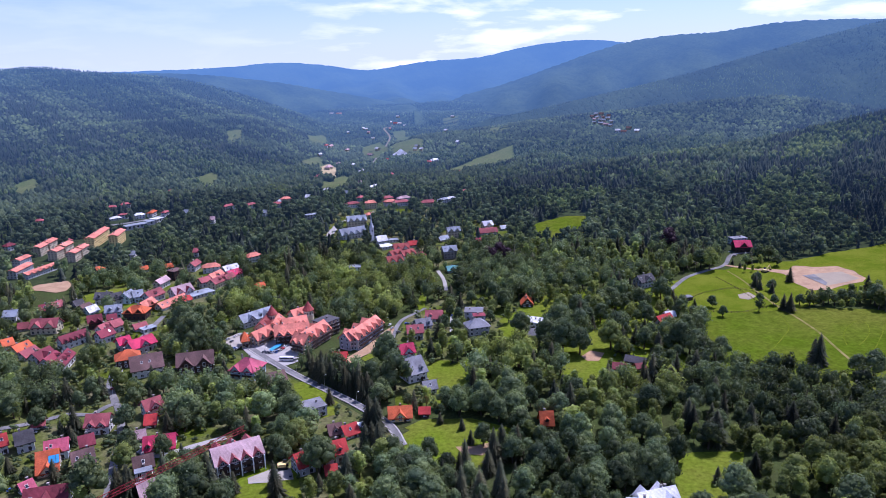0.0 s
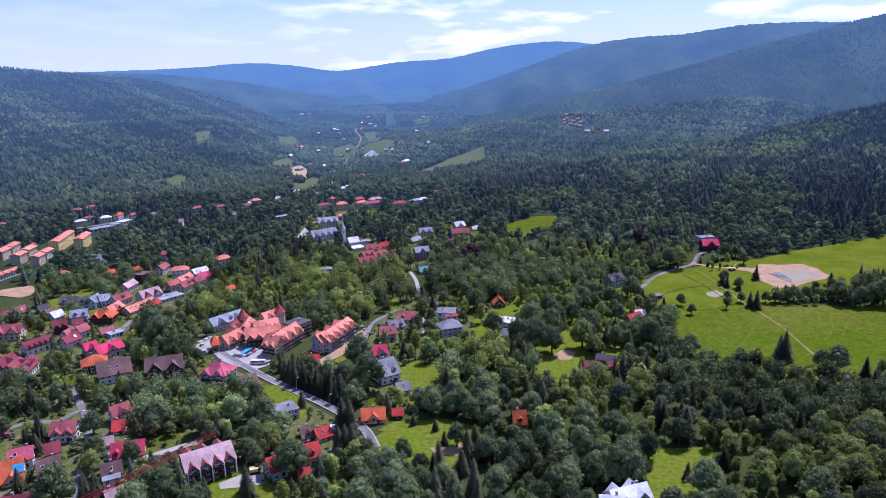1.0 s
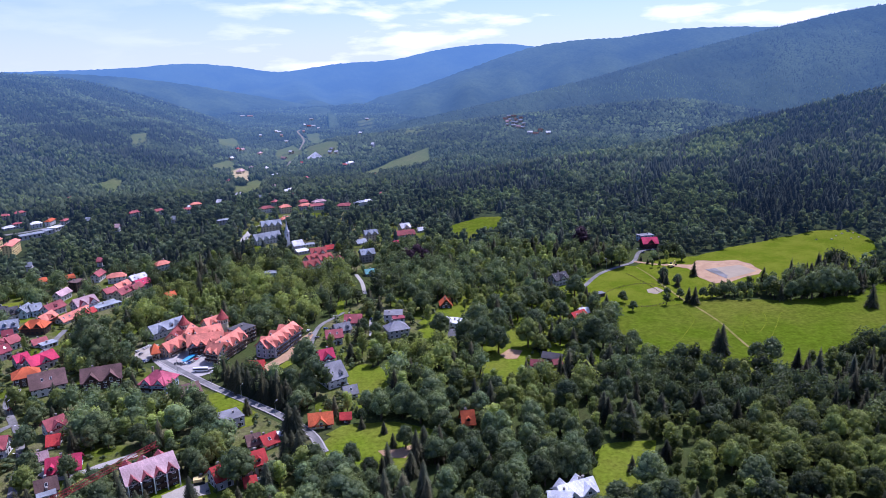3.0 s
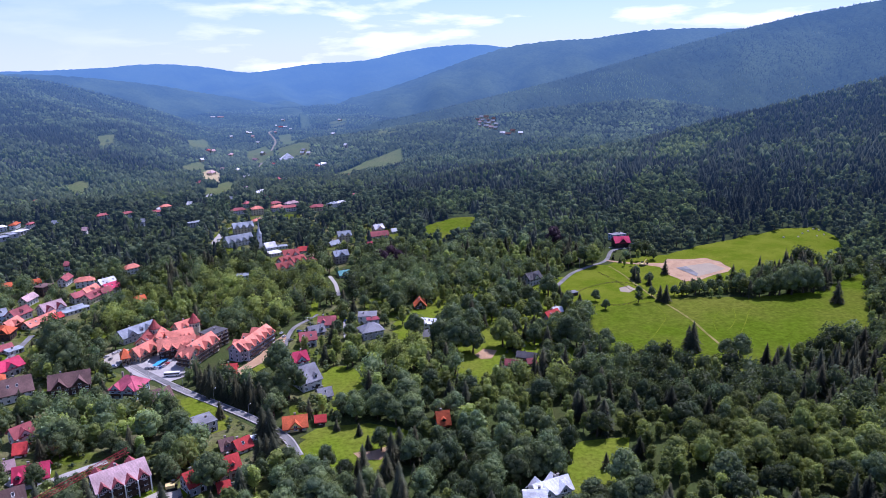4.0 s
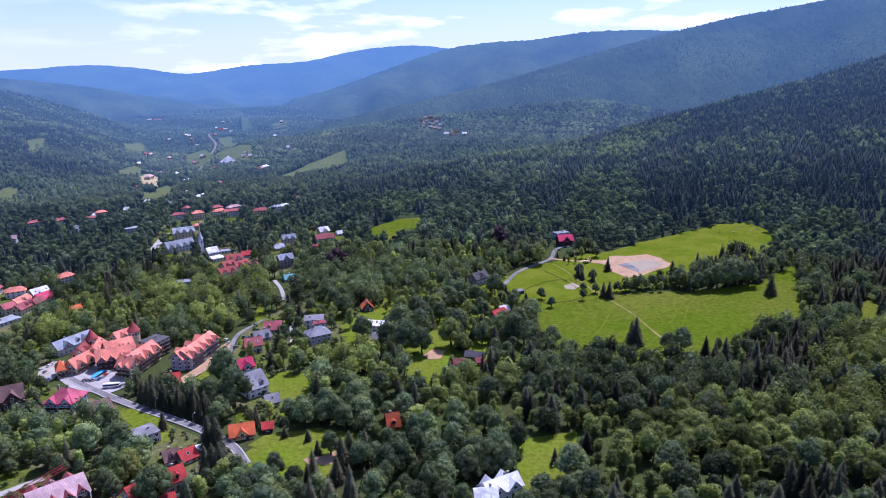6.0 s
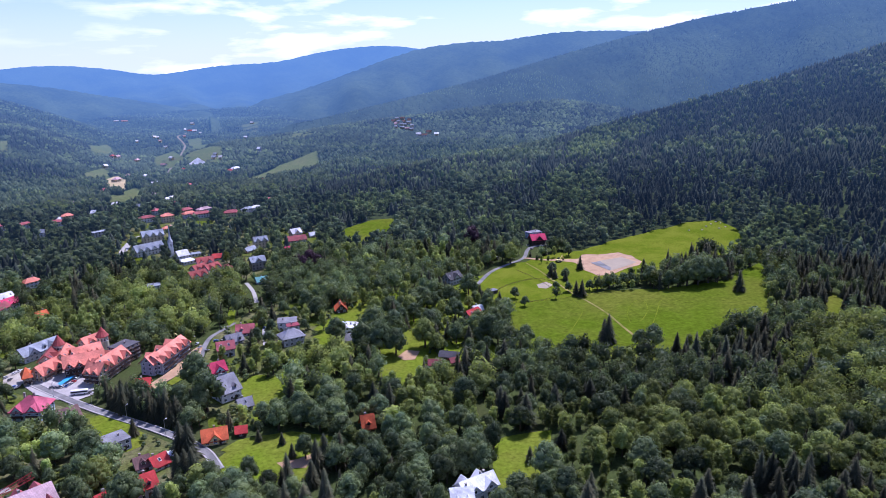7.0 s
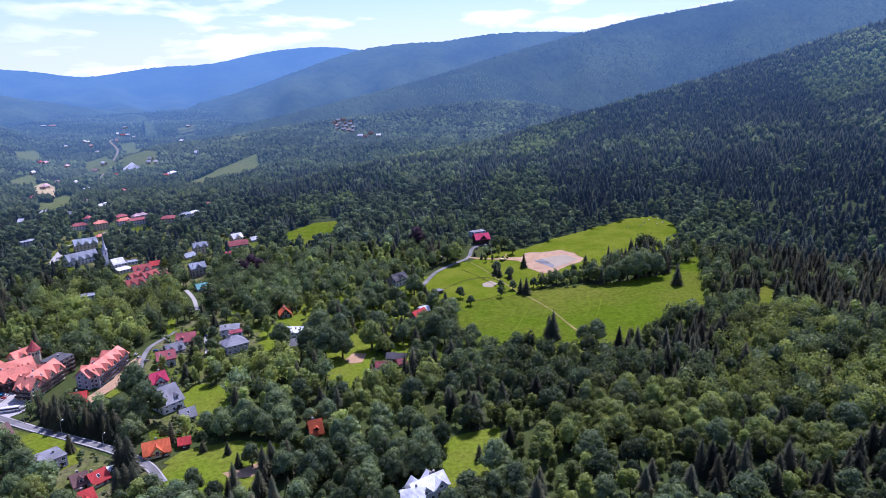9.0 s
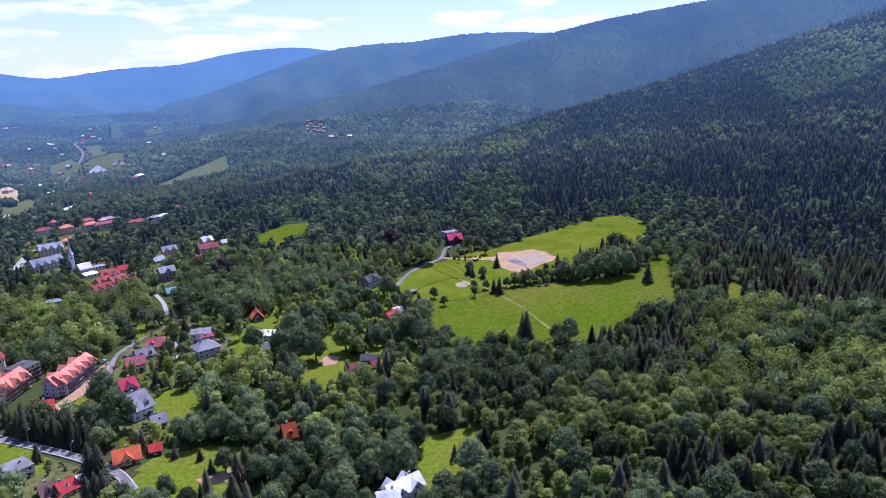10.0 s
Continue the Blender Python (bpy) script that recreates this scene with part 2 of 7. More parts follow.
M_ROOF = {k: material(k + "_roof_tiles", c, 0.75, 0.14, 1.2, second=tuple(v * 0.6 + 0.005 for v in c), bump=0.3, rows=4.0, piece=0.16, shine=0.12) for k, c in ROOFS.items()}
M_TAN = material("tan_render", (0.56, 0.43, 0.27), 0.85, 0.08, 1.5, bump=0.1)
WALLS = {"tan": M_TAN, "white": M_WHITE, "cream": M_CREAM, "yellow": M_YELLOW, "grey": M_GREYWALL, "blue": M_BLUEWALL, "timber": M_TIMBER, "stone": M_STONE}
M_STEEL = material("red_painted_steel", (0.30, 0.03, 0.03), 0.5, 0.1, 3.0)
M_ALU = material("bare_metal", (0.5, 0.5, 0.52), 0.4, 0.08, 2.0, metal=0.8)
M_POOL = material("blue_pool_cover", (0.06, 0.33, 0.62), 0.3, 0.06, 1.0)
# leaves, ground and slopes with the haze emission mixed into them
HAZED_LEAF = hazed_material("hazed_leaves", (0.112, 0.138, 0.068), (0.076, 0.101, 0.060), leaf=0.45, island=0.25, tint=True)
HAZED_LIGHT_LEAF = hazed_material("hazed_light_leaves", (0.140, 0.175, 0.066), (0.105, 0.140, 0.060), leaf=0.45, island=0.22, tint=True)
HAZED_NEEDLE = hazed_material("hazed_needles", (0.034, 0.043, 0.033), (0.052, 0.060, 0.040), leaf=0.2, island=0.12, tint=True)
HAZED_FLOOR = hazed_material("hazed_woodland_floor", (0.045, 0.06, 0.022))
HAZED_MEADOW = hazed_material("hazed_meadow_grass", (0.085, 0.108, 0.032), (0.105, 0.115, 0.040), scale=0.15)
HAZED_FIELD = hazed_material("hazed_dry_field", (0.42, 0.32, 0.17), (0.33, 0.27, 0.13), scale=0.15)
# the broad dark patches of this colour stand for cloud shadows on the slopes
HAZED_MOUNTAIN = hazed_material("hazed_mountain_forest", (0.060, 0.082, 0.040), (0.030, 0.044, 0.028), scale=0.03, fine=14)

# ---- helpers of the building ----
def mesh_from(name, verts, faces, mats, smooth=False):
    me = bpy.data.meshes.new(name)
    me.from_pydata([tuple(v) for v in verts], [], [tuple(f) for f in faces])
    for m in mats if isinstance(mats, (list, tuple)) else [mats]:
        me.materials.append(m)
    if smooth:
        me.shade_smooth()
    return me


def part(name, me, parent=None, label="", m=None):
    """Links one mesh as an object under a thing or a part."""
    ob = new(name, me)
    if parent is not None:
        ob.parent = parent
    if m is not None:
        ob.matrix_basis = m
    if label:
        ob["label"] = label
    return ob


def big_mesh(name, verts, tris, mats, mat_index=None, tint=None, smooth=False):
    """A mesh out of numpy arrays."""
    me = bpy.data.meshes.new(name)
    n = len(tris)
    me.vertices.add(len(verts))
    me.vertices.foreach_set("co", np.ascontiguousarray(verts, np.float32).ravel())
    me.loops.add(n * 3)
    me.loops.foreach_set("vertex_index", np.ascontiguousarray(tris, np.int32).ravel())
    me.polygons.add(n)
    me.polygons.foreach_set("loop_start", np.arange(0, n * 3, 3, dtype=np.int32))
    for m in mats:
        me.materials.append(m)
    if mat_index is not None:
        me.polygons.foreach_set("material_index", np.ascontiguousarray(mat_index, np.int32))
    if smooth:
        me.polygons.foreach_set("use_smooth", np.ones(n, bool))
    if tint is not None:
        a = me.attributes.new("tint", "FLOAT", "POINT")
        a.data.foreach_set("value", np.ascontiguousarray(tint, np.float32))
    me.update(calc_edges=True)
    return me


def grid_tris(rows, cols):
    i = (np.arange(rows - 1)[:, None] * cols + np.arange(cols - 1)[None, :]).ravel()
    return np.concatenate([np.stack([i, i + cols, i + 1], 1), np.stack([i + 1, i + cols, i + cols + 1], 1)])


# ---- ground ----
ranges = np.concatenate([np.arange(0, 160, 20), np.arange(160, 900, 5), 900 * 1.012 ** np.arange(0, 141)])
bearings = np.radians(np.concatenate([np.arange(-180, -50, 5), np.arange(-50, 75, 0.8), np.arange(75, 181, 5)]))
RR, BB = np.meshgrid(ranges, bearings, indexing="ij")
GX, GY = RR * np.sin(BB), RR * np.cos(BB)
GZ = land(GX, GY)
# past 540 m the sheet takes the floor that has haze painted in
sheet = part("ground", big_mesh("ground", np.stack([GX, GY, GZ], -1).reshape(-1, 3), grid_tris(*RR.shape)[:, ::-1], [M_GROUND, HAZED_FLOOR], np.tile(np.repeat((ranges[:-1] > 540).astype(int), len(bearings) - 1), 2), smooth=True))
tagged(sheet, "uneven grassy valley ground under the woods and gardens", "ground", kind="structure")


def spurs(b, r, shape, near):
    """Side ridges and gullies of a mountain's flank."""
    s = np.sin(b * 0.55 + r / 900) * 22 + np.sin(b * 1.7 + r / 500) * 12 + np.sin(b * 0.9 - r / 330) * 8
    return s * np.clip((np.interp(b, shape[0], shape[2]) - r) / 500, 0, 1) * np.clip((r - near) / 300, 0, 1)


def backdrop(name, shape, mat, label, near, far, bump, lift=0.0):
    """A far mountainside with a wooded, uneven surface."""
    bs = np.radians(np.arange(shape[0][0], shape[0][-1], 0.22))
    rs = np.linspace(near, far, 60)
    R2, B2 = np.meshgrid(rs, bs, indexing="ij")
    z = hill(np.degrees(B2), R2, shape)
    x, y = R2 * np.sin(B2), R2 * np.cos(B2)
    z = z + spurs(np.degrees(B2), R2, shape, near) + lift * np.clip((4200 - R2) / 1000, 0, 1)
    z = z + np.random.default_rng(3).uniform(-bump, bump, z.shape)
    ob = part(name, big_mesh(name, np.stack([x, y, z], -1).reshape(-1, 3), grid_tris(*R2.shape)[:, ::-1], [mat], smooth=True))
    return tagged(ob, label, "mountain", kind="structure")


backdrop("backdrop_mountain", BLUE_MOUNTAIN, HAZED_MOUNTAIN, "wooded blue mountain with an even rounded crest", 1720, 2800, 2.0)
backdrop("backdrop_ridge", LONG_RIDGE, HAZED_MOUNTAIN, "long blue wooded ridge with a rounded top", 2200, 3500, 2.5)
backdrop("backdrop_ridge", LEFT_RIDGE, HAZED_MOUNTAIN, "low blue wooded ridge behind the hill", 2600, 3600, 2.5)
backdrop("backdrop_range", FAR_RANGE, HAZED_MOUNTAIN, "far hazy blue mountain range on the horizon", 3000, 4950, 2.0, 20.0)


def inside(x, y, poly):
    """Which of the points lie in the polygon."""
    x, y = np.asarray(x), np.asarray(y)
    hit = np.zeros(x.shape, bool)
    for (x0, y0), (x1, y1) in zip(poly, poly[1:] + poly[:1]):
        if y0 != y1:
            hit ^= ((y0 > y) != (y1 > y)) & (x < (x1 - x0) * (y - y0) / (y1 - y0) + x0)
    return hit


OPEN = []      # stretches free of trees
PALE = []      # stands of light green trees
FIRS = []      # dark stands of spruces
DENSE = []     # groves among the gardens
SPARSE = []    # gardens: (outline, share of trees)
BUILT = []     # (x, y, radius) of houses
WAYS = []      # (x, y, x, y, half width) of roads


def drape(name, poly, mat, label, category, lift=0.2, free=True, step=10.0, kind="structure", wobble=0.0, reach=(1.0, 0.97, 0.94), clear=()):
    """A patch of ground cover that follows the land."""
    if name not in ("meadow", "lawn", "far_meadow"):
        reach = (1.0,)
    bm = bmesh.new()
    cx, cy = sum(p[0] for p in poly) / len(poly), sum(p[1] for p in poly) / len(poly)
    rng = random.Random(round(cx * 7 + cy))
    line = []
    for (x0, y0), (x1, y1) in zip(poly, poly[1:] + poly[:1]):
        n = max(1, int(math.hypot(x1 - x0, y1 - y0) / 6)) if wobble else 1
        for k in range(n):
            u = k / n
            line.append((x0 + (x1 - x0) * u + rng.uniform(-wobble, wobble), y0 + (y1 - y0) * u + rng.uniform(-wobble, wobble)))
    sheets = reach if free else (1.0,)
    for i, k in enumerate(sheets):
        vs = [bm.verts.new((x * k, y * k, -i)) for x, y in line]
        bm.faces.new(vs)
    xs, ys = [v.co.x for v in bm.verts], [v.co.y for v in bm.verts]
    for lo, hi, axis in ((min(xs), max(xs), (1, 0, 0)), (min(ys), max(ys), (0, 1, 0))):
        v = lo + step
        while v < hi:
            bmesh.ops.bisect_plane(bm, geom=bm.verts[:] + bm.edges[:] + bm.faces[:], plane_co=Vector(axis) * v, plane_no=axis)
            v += step
    bmesh.ops.triangulate(bm, faces=bm.faces[:])
    for v in bm.verts:
        v.co.z = ground(v.co.x, v.co.y) + lift + v.co.z * 0.03
    bmesh.ops.recalc_face_normals(bm, faces=bm.faces[:])
    for f in bm.faces:
        if f.normal.z < 0:
            f.normal_flip()
    me = bpy.data.meshes.new(name)
    bm.to_mesh(me)
    bm.free()
    me.materials.append(mat)
    me.shade_smooth()
    ob = part(name, me)
    if free:
        # the wood's near edge keeps back, so that the ground can be seen over it
        OPEN.extend([(x * k, y * k) for x, y in poly] for k in clear or reach)
    return tagged(ob, label, category, kind=kind)


def smooth_line(pts, step=4.0):
    """A smooth line through the points, in even steps."""
    p = [Vector(q) for q in pts]
    p = [2 * p[0] - p[1], *p, 2 * p[-1] - p[-2]]
    out = []
    for a, b, c, d in zip(p, p[1:], p[2:], p[3:]):
        n = max(2, int((c - b).length / step))
        for k in range(n):
            u = k / n
            out.append(0.5 * (2 * b + (c - a) * u + (2 * a - 5 * b + 4 * c - d) * u * u + (3 * b - a - 3 * c + d) * u ** 3))
    return out + [p[-2]]


def road(name, pts, width, mat, label, lift=0.32, kerb=False):
    """A road that follows the land along a line, with kerbs where it has them."""
    line = smooth_line(pts)
    verts, faces = [], []
    for i, q in enumerate(line):
        d = (line[min(i + 1, len(line) - 1)] - line[max(i - 1, 0)]).normalized()
        s = Vector((-d.y, d.x)) * width / 2
        for k in (-1, 0, 1):
            e = q + s * k
            verts.append((e.x, e.y, ground(e.x, e.y) + lift + (0.06 if k == 0 else 0)))
    for i in range(len(line) - 1):
        for k in (0, 1):
            a = i * 3 + k
            faces.append((a + 1, a, a + 3, a + 4))
        WAYS.append((*line[i], *line[i + 1], width / 2 + 1.2))
        WAYS.append((*(line[i] * 0.975), *(line[i + 1] * 0.975), width / 2 + 1.0))
    ob = tagged(part(name, mesh_from(name, verts, faces, mat, True)), label, "road", kind="structure")
    if kerb:
        for side in (-1, 1):
            kv, kf = [], []
            for i, q in enumerate(line):
                d = (line[min(i + 1, len(line) - 1)] - line[max(i - 1, 0)]).normalized()
                n = Vector((-d.y, d.x)) * side
                for off, up in ((0, -0.1), (0, 0.14), (0.6, 0.14), (0.6, -0.2)):
                    e = q + n * (width / 2 + off)
                    kv.append((e.x, e.y, ground(e.x, e.y) + lift + up))
            for i in range(len(line) - 1):
                for k in range(3):
                    a = i * 4 + k
                    kf.append((a, a + 1, a + 5, a + 4) if side > 0 else (a + 1, a, a + 4, a + 5))
            part("pavement", mesh_from("pavement", kv, kf, M_PAVING), ob)
    return ob


# ---- houses ----
def prism(section, x0, x1):
    """A closed bar with the outline (y, z) drawn out along x."""
    n = len(section)
    verts = [(x, y, z) for x in (x0, x1) for y, z in section]
    faces = [tuple(range(n))[::-1], tuple(range(n, 2 * n))]
    faces += [(i, (i + 1) % n, n + (i + 1) % n, n + i) for i in range(n)]
    return verts, faces


def joined(*pieces):
    verts, faces = [], []
    for v, f in pieces:
        k = len(verts)
        verts += [tuple(q) for q in v]
        faces += [tuple(i + k for i in q) for q in f]
    return verts, faces


def box(x0, x1, y0, y1, z0, z1):
    return prism([(y0, z0), (y1, z0), (y1, z1), (y0, z1)], x0, x1)


def moved(piece, m):
    return [tuple(m @ Vector(v)) for v in piece[0]], piece[1]


def gable(length, width, z, rise, over=0.7, thick=0.28):
    """A pitched roof's shell over length (x) and width (y)."""
    h = width / 2 + over
    low = z - over * rise / (width / 2)
    t = thick * math.hypot(1, rise / (width / 2))
    return prism([(-h, low), (0, z + rise), (h, low), (h, low + t), (0, z + rise + t), (-h, low + t)], -length / 2 - over, length / 2 + over)


def hipped(length, width, z, rise, over=0.7, thick=0.25, ridge=None):
    a, b = length / 2 + over, width / 2 + over
    k = max(0.05, (length - width) / 2 if ridge is None else ridge / 2)
    low = z - 0.15
    v = [(-a, -b, low), (a, -b, low), (a, b, low), (-a, b, low), (-a, -b, low + thick), (a, -b, low + thick), (a, b, low + thick), (-a, b, low + thick), (-k, 0, z + rise), (k, 0, z + rise)]
    f = [(3, 2, 1, 0), (0, 1, 5, 4), (1, 2, 6, 5), (2, 3, 7, 6), (3, 0, 4, 7), (4, 5, 9, 8), (5, 6, 9), (6, 7, 8, 9), (7, 4, 8)]
    return v, f


PANE = {}


def pane_mesh(w, h):
    key = (round(w, 1), round(h, 1))
    if key not in PANE:
        w, h = key
        v, f = joined(box(-w / 2 - 0.12, w / 2 + 0.12, -0.06, 0.02, -0.12, h + 0.1), box(-w / 2 - 0.2, w / 2 + 0.2, -0.16, 0.02, -0.2, -0.12))
        g, q = joined(box(-w / 2, -0.04, -0.09, -0.06, 0, h), box(0.04, w / 2, -0.09, -0.06, 0, h))
        PANE[key] = mesh_from("window_frame", v, f, M_TRIM), mesh_from("pane", g, q, M_GLASS)
    return PANE[key]


def window(parent, x, y, z, w, h, turn, simple):
    """One window that faces -y before it is turned."""
    fr, pa = pane_mesh(w, h)
    m = pose(x, y, z, 0, 0, turn)
    if simple:
        part("window", pa, parent, "", m)
    else:
        part("pane", pa, part("window", fr, parent, "", m))


def window_rows(ob, L, W, storeys, step, base, front, simple, gable_window=True, rise=3):
    """Windows in rows on the walls that can be seen."""
    for s in range(storeys):
        z = base + 0.29 * step + s * step
        for turn, span, off in ((0, L, W / 2), (90, W, L / 2), (180, L, W / 2), (270, W, L / 2)):
            if turn not in front:
                continue
            n = max(1, int(span / (1.15 * step)))
            for k in range(n):
                u = (k + 0.5) / n * span - span / 2
                d = {0: (u, -off), 90: (off, u), 180: (-u, off), 270: (-off, -u)}[turn]
                window(ob, d[0], d[1], z, 0.46 * step, 0.54 * step, turn, simple)
    if gable_window and rise > 2.2:
        for turn, x in ((90, L / 2), (270, -L / 2)):
            if turn in front:
                window(ob, x, 0, base + storeys * step + 0.3, 0.46 * step, 0.5 * step, turn, simple)


def house(x, y, L, W, turn, roof="red", wall="white", storeys=2, kind="gable", rise=None, gables=0, chimneys=1, label="", name="house", category="house",
          porch=False, low=1.0, balcony=False, group="", step=2.3, solar=False, dormers=0, gable_roof=None, posts=0):
    """A house: L along the ridge, W across it, turn: the ridge's heading from the x axis, counter-clockwise. gables: cross gables on the front."""
    rise = W * 0.41 if rise is None else rise
    # the base stands in the ground at its lowest corner
    c, s = math.cos(radians(turn)), math.sin(radians(turn))
    corners = [ground(x + c * a - s * b, y + s * a + c * b) for a in (-L / 2, L / 2) for b in (-W / 2, W / 2)]
    z0 = max(corners)
    drop = z0 - min(corners) + 0.8
    ob = new(name)
    ob.matrix_basis = pose(x, y, z0, 0, 0, turn)
    BUILT.append((x, y, math.hypot(L, W) / 2 + (3.0 if math.hypot(x, y) > 550 else 0.5)))
    H = storeys * step - 0.2
    dist = math.hypot(x, y)
    gap = (46 if storeys > 3 else min(11 + max(dist - 420, 0) * 0.09, 34)) / dist
    WAYS.append((x, y, x * (1 - gap), y * (1 - gap), L * 0.36))
    simple = dist > 420
    wm, rm = WALLS[wall], M_ROOF[roof]
    if kind == "gable":
        body = prism([(-W / 2, -drop), (W / 2, -drop), (W / 2, H), (0, H + rise), (-W / 2, H)], -L / 2, L / 2)
        shell = [gable(L, W, H, rise)]
    elif kind == "hip":
        body = box(-L / 2, L / 2, -W / 2, W / 2, -drop, H)
        shell = [hipped(L, W, H, rise)]
    elif kind == "pyramid":
        body = box(-L / 2, L / 2, -W / 2, W / 2, -drop, H)
        shell = [hipped(L, W, H, rise, ridge=0.1)]
    else:
        body = box(-L / 2, L / 2, -W / 2, W / 2, -drop, H)
        shell = [box(-L / 2 - 0.25, L / 2 + 0.25, -W / 2 - 0.25, W / 2 + 0.25, H, H + 0.35)]
    bodies = [body]
    # cross gables over the front wall
    for side, count in ((-1, gables), (1, dormers)):
        for k in range(count):
            gx = ((k + 0.5) / count - 0.5) * L
            gw = min(L / count * 0.72, W * 0.62)
            gr = min(rise * 0.8, gw * 0.55)
            m = Matrix.Translation((gx, side * (W / 4 + 0.25), 0)) @ pose(0, 0, 0, 0, 0, 90)
            stub = part("gable", mesh_from("gable", *moved(prism([(-gw / 2, H - 0.6), (gw / 2, H - 0.6), (gw / 2, H), (0, H + gr), (-gw / 2, H)], -W / 4 - 0.3, W / 4 + 0.3), m), wm), ob)
            part("gable_roof", mesh_from("gable_roof", *moved(gable(W / 2 + 0.6, gw, H, gr, 0.4), m), M_ROOF[gable_roof or roof]), stub)
            if not simple:
                window(ob, gx, side * (W / 2 + 0.56), H - 0.4, 1.1, 1.2, 0 if side < 0 else 180, False)
    part("wall", mesh_from("wall", *joined(*bodies), wm), ob)
    part("roof", mesh_from("roof", *joined(*shell), rm), ob)
    # the sides that look towards the valley's mouth
    view = math.degrees(math.atan2(-y, -x))
    front = [t for t in (0, 90, 180, 270) if math.cos(radians(turn + t - 90 - view)) > -0.15]
    window_rows(ob, L, W, storeys, step, 0, front, simple, kind == "gable", rise)
    rng = random.Random(round(x * 13 + y * 7))
    for k in range(chimneys):
        cx = rng.uniform(-0.3, 0.3) * L
        top = H + (rise + 0.9 if kind in ("gable", "hip", "pyramid") else 1.2)
        ch = joined(box(cx - 0.35, cx + 0.35, 0.3, 0.9, H, top), box(cx - 0.45, cx + 0.45, 0.2, 1.0, top, top + 0.15))
        part("chimney", mesh_from("chimney", *ch, M_STONE), ob)
    if dist < 420:
        side = 0 if 0 in front else 180
        m = pose(L * 0.22, (-1 if side == 0 else 1) * W / 2, 0, 0, 0, side)
        part("door", mesh_from("door", *joined(box(-0.55, 0.55, -0.08, 0.02, 0, 2.1), box(-0.8, 0.8, -0.7, 0.02, -0.5, -0.02)), M_TIMBER), ob, "", m)
    for k in range(posts + 1 if posts else 0):
        px = -L / 2 + L * k / posts
        part("post", mesh_from("post", *box(px - 0.2, px + 0.2, -W / 2 - 1.6, -W / 2 - 1.2, -drop, H), M_TRIM), ob)
    # roof windows and small dormers on the slope that can be seen
    if kind == "gable" and dist < 520 and rise > 2.4:
        slope = math.atan2(rise, W / 2)
        for k in range(int(L / 3.4)):
            px = (k + 0.5) / int(L / 3.4) * L - L / 2 + rng.uniform(-0.5, 0.5)
            clear = all(abs(px - ((g + 0.5) / gables - 0.5) * L) > min(L / gables * 0.45, W * 0.4) for g in range(gables))
            if not clear or rng.random() < 0.35:
                continue
            side = -1 if 0 in front else 1
            if rng.random() < 0.6:
                m = pose(px, side * W * 0.27, H + rise * 0.46 + 0.34, -side * math.degrees(slope), 0, 0)
                part("window_frame", mesh_from("window_frame", *box(-0.5, 0.5, -0.7, 0.7, 0, 0.1), M_TRIM), part("roof_window", mesh_from("roof_window", *box(-0.42, 0.42, -0.6, 0.6, 0.04, 0.14), M_GLASS), ob, "", m))
            else:
                y0, y1 = side * W * 0.44, side * W * 0.12
                lo, z1 = H + rise * 0.12, H + rise * 0.12 + 1.3
                stub = part("dormer", mesh_from("dormer", *box(px - 0.8, px + 0.8, min(y0, y1), max(y0, y1), lo, z1), wm), ob)
                m = Matrix.Translation((px, (y0 + y1) / 2, 0)) @ pose(0, 0, 0, 0, 0, 90)
                part("dormer_roof", mesh_from("dormer_roof", *moved(gable(abs(y1 - y0) + 0.3, 1.6, z1, 0.7, 0.25, 0.16), m), rm), stub)
                part("pane", pane_mesh(0.8, 0.9)[1], stub, "", pose(px, y0 + side * 0.02, lo + 0.3, 0, 0, 0 if side < 0 else 180))
    if balcony:
        for s in range(1, storeys):
            for sx in (-1, 1):
                b = [box(sx * L / 4 - L * 0.2, sx * L / 4 + L * 0.2, -W / 2 - 1.4, -W / 2, s * step - 0.15, s * step)]
                b.append(box(sx * L / 4 - L * 0.2, sx * L / 4 + L * 0.2, -W / 2 - 1.45, -W / 2 - 1.38, s * step, s * step + 0.95))
                part("balcony", mesh_from("balcony", *joined(*b), M_TIMBER), ob)
    if solar:
        a = math.atan2(rise, W / 2)
        for i in range(3):
            for j in range(2):
                m = pose(L * 0.15 + i * 1.2, -W / 4 - 0.1, H + rise / 2 + 0.35, math.degrees(a), 0, 0) @ Matrix.Translation((0, (j - 0.5) * 1.7, 0.12))
                part("solar_panel", mesh_from("solar_panel", *box(-0.55, 0.55, -0.8, 0.8, 0, 0.06), M_POOL), ob, "", m)
    return tagged(ob, label or f"{wall} house with a {roof} {kind} roof", category, group)


def tapered(sides, rings):
    """A closed form of rings (radius, z), round the z axis."""
    v, f = [], []
    for r, z in rings:
        v += [(r * math.cos(2 * math.pi * k / sides), r * math.sin(2 * math.pi * k / sides), z) for k in range(sides)]
    for i in range(len(rings) - 1):
        for k in range(sides):
            a, b = i * sides + k, i * sides + (k + 1) % sides
            f.append((a, b, b + sides, a + sides))
    return v, f + [tuple(range(sides))[::-1], tuple(range(len(v) - sides, len(v)))]


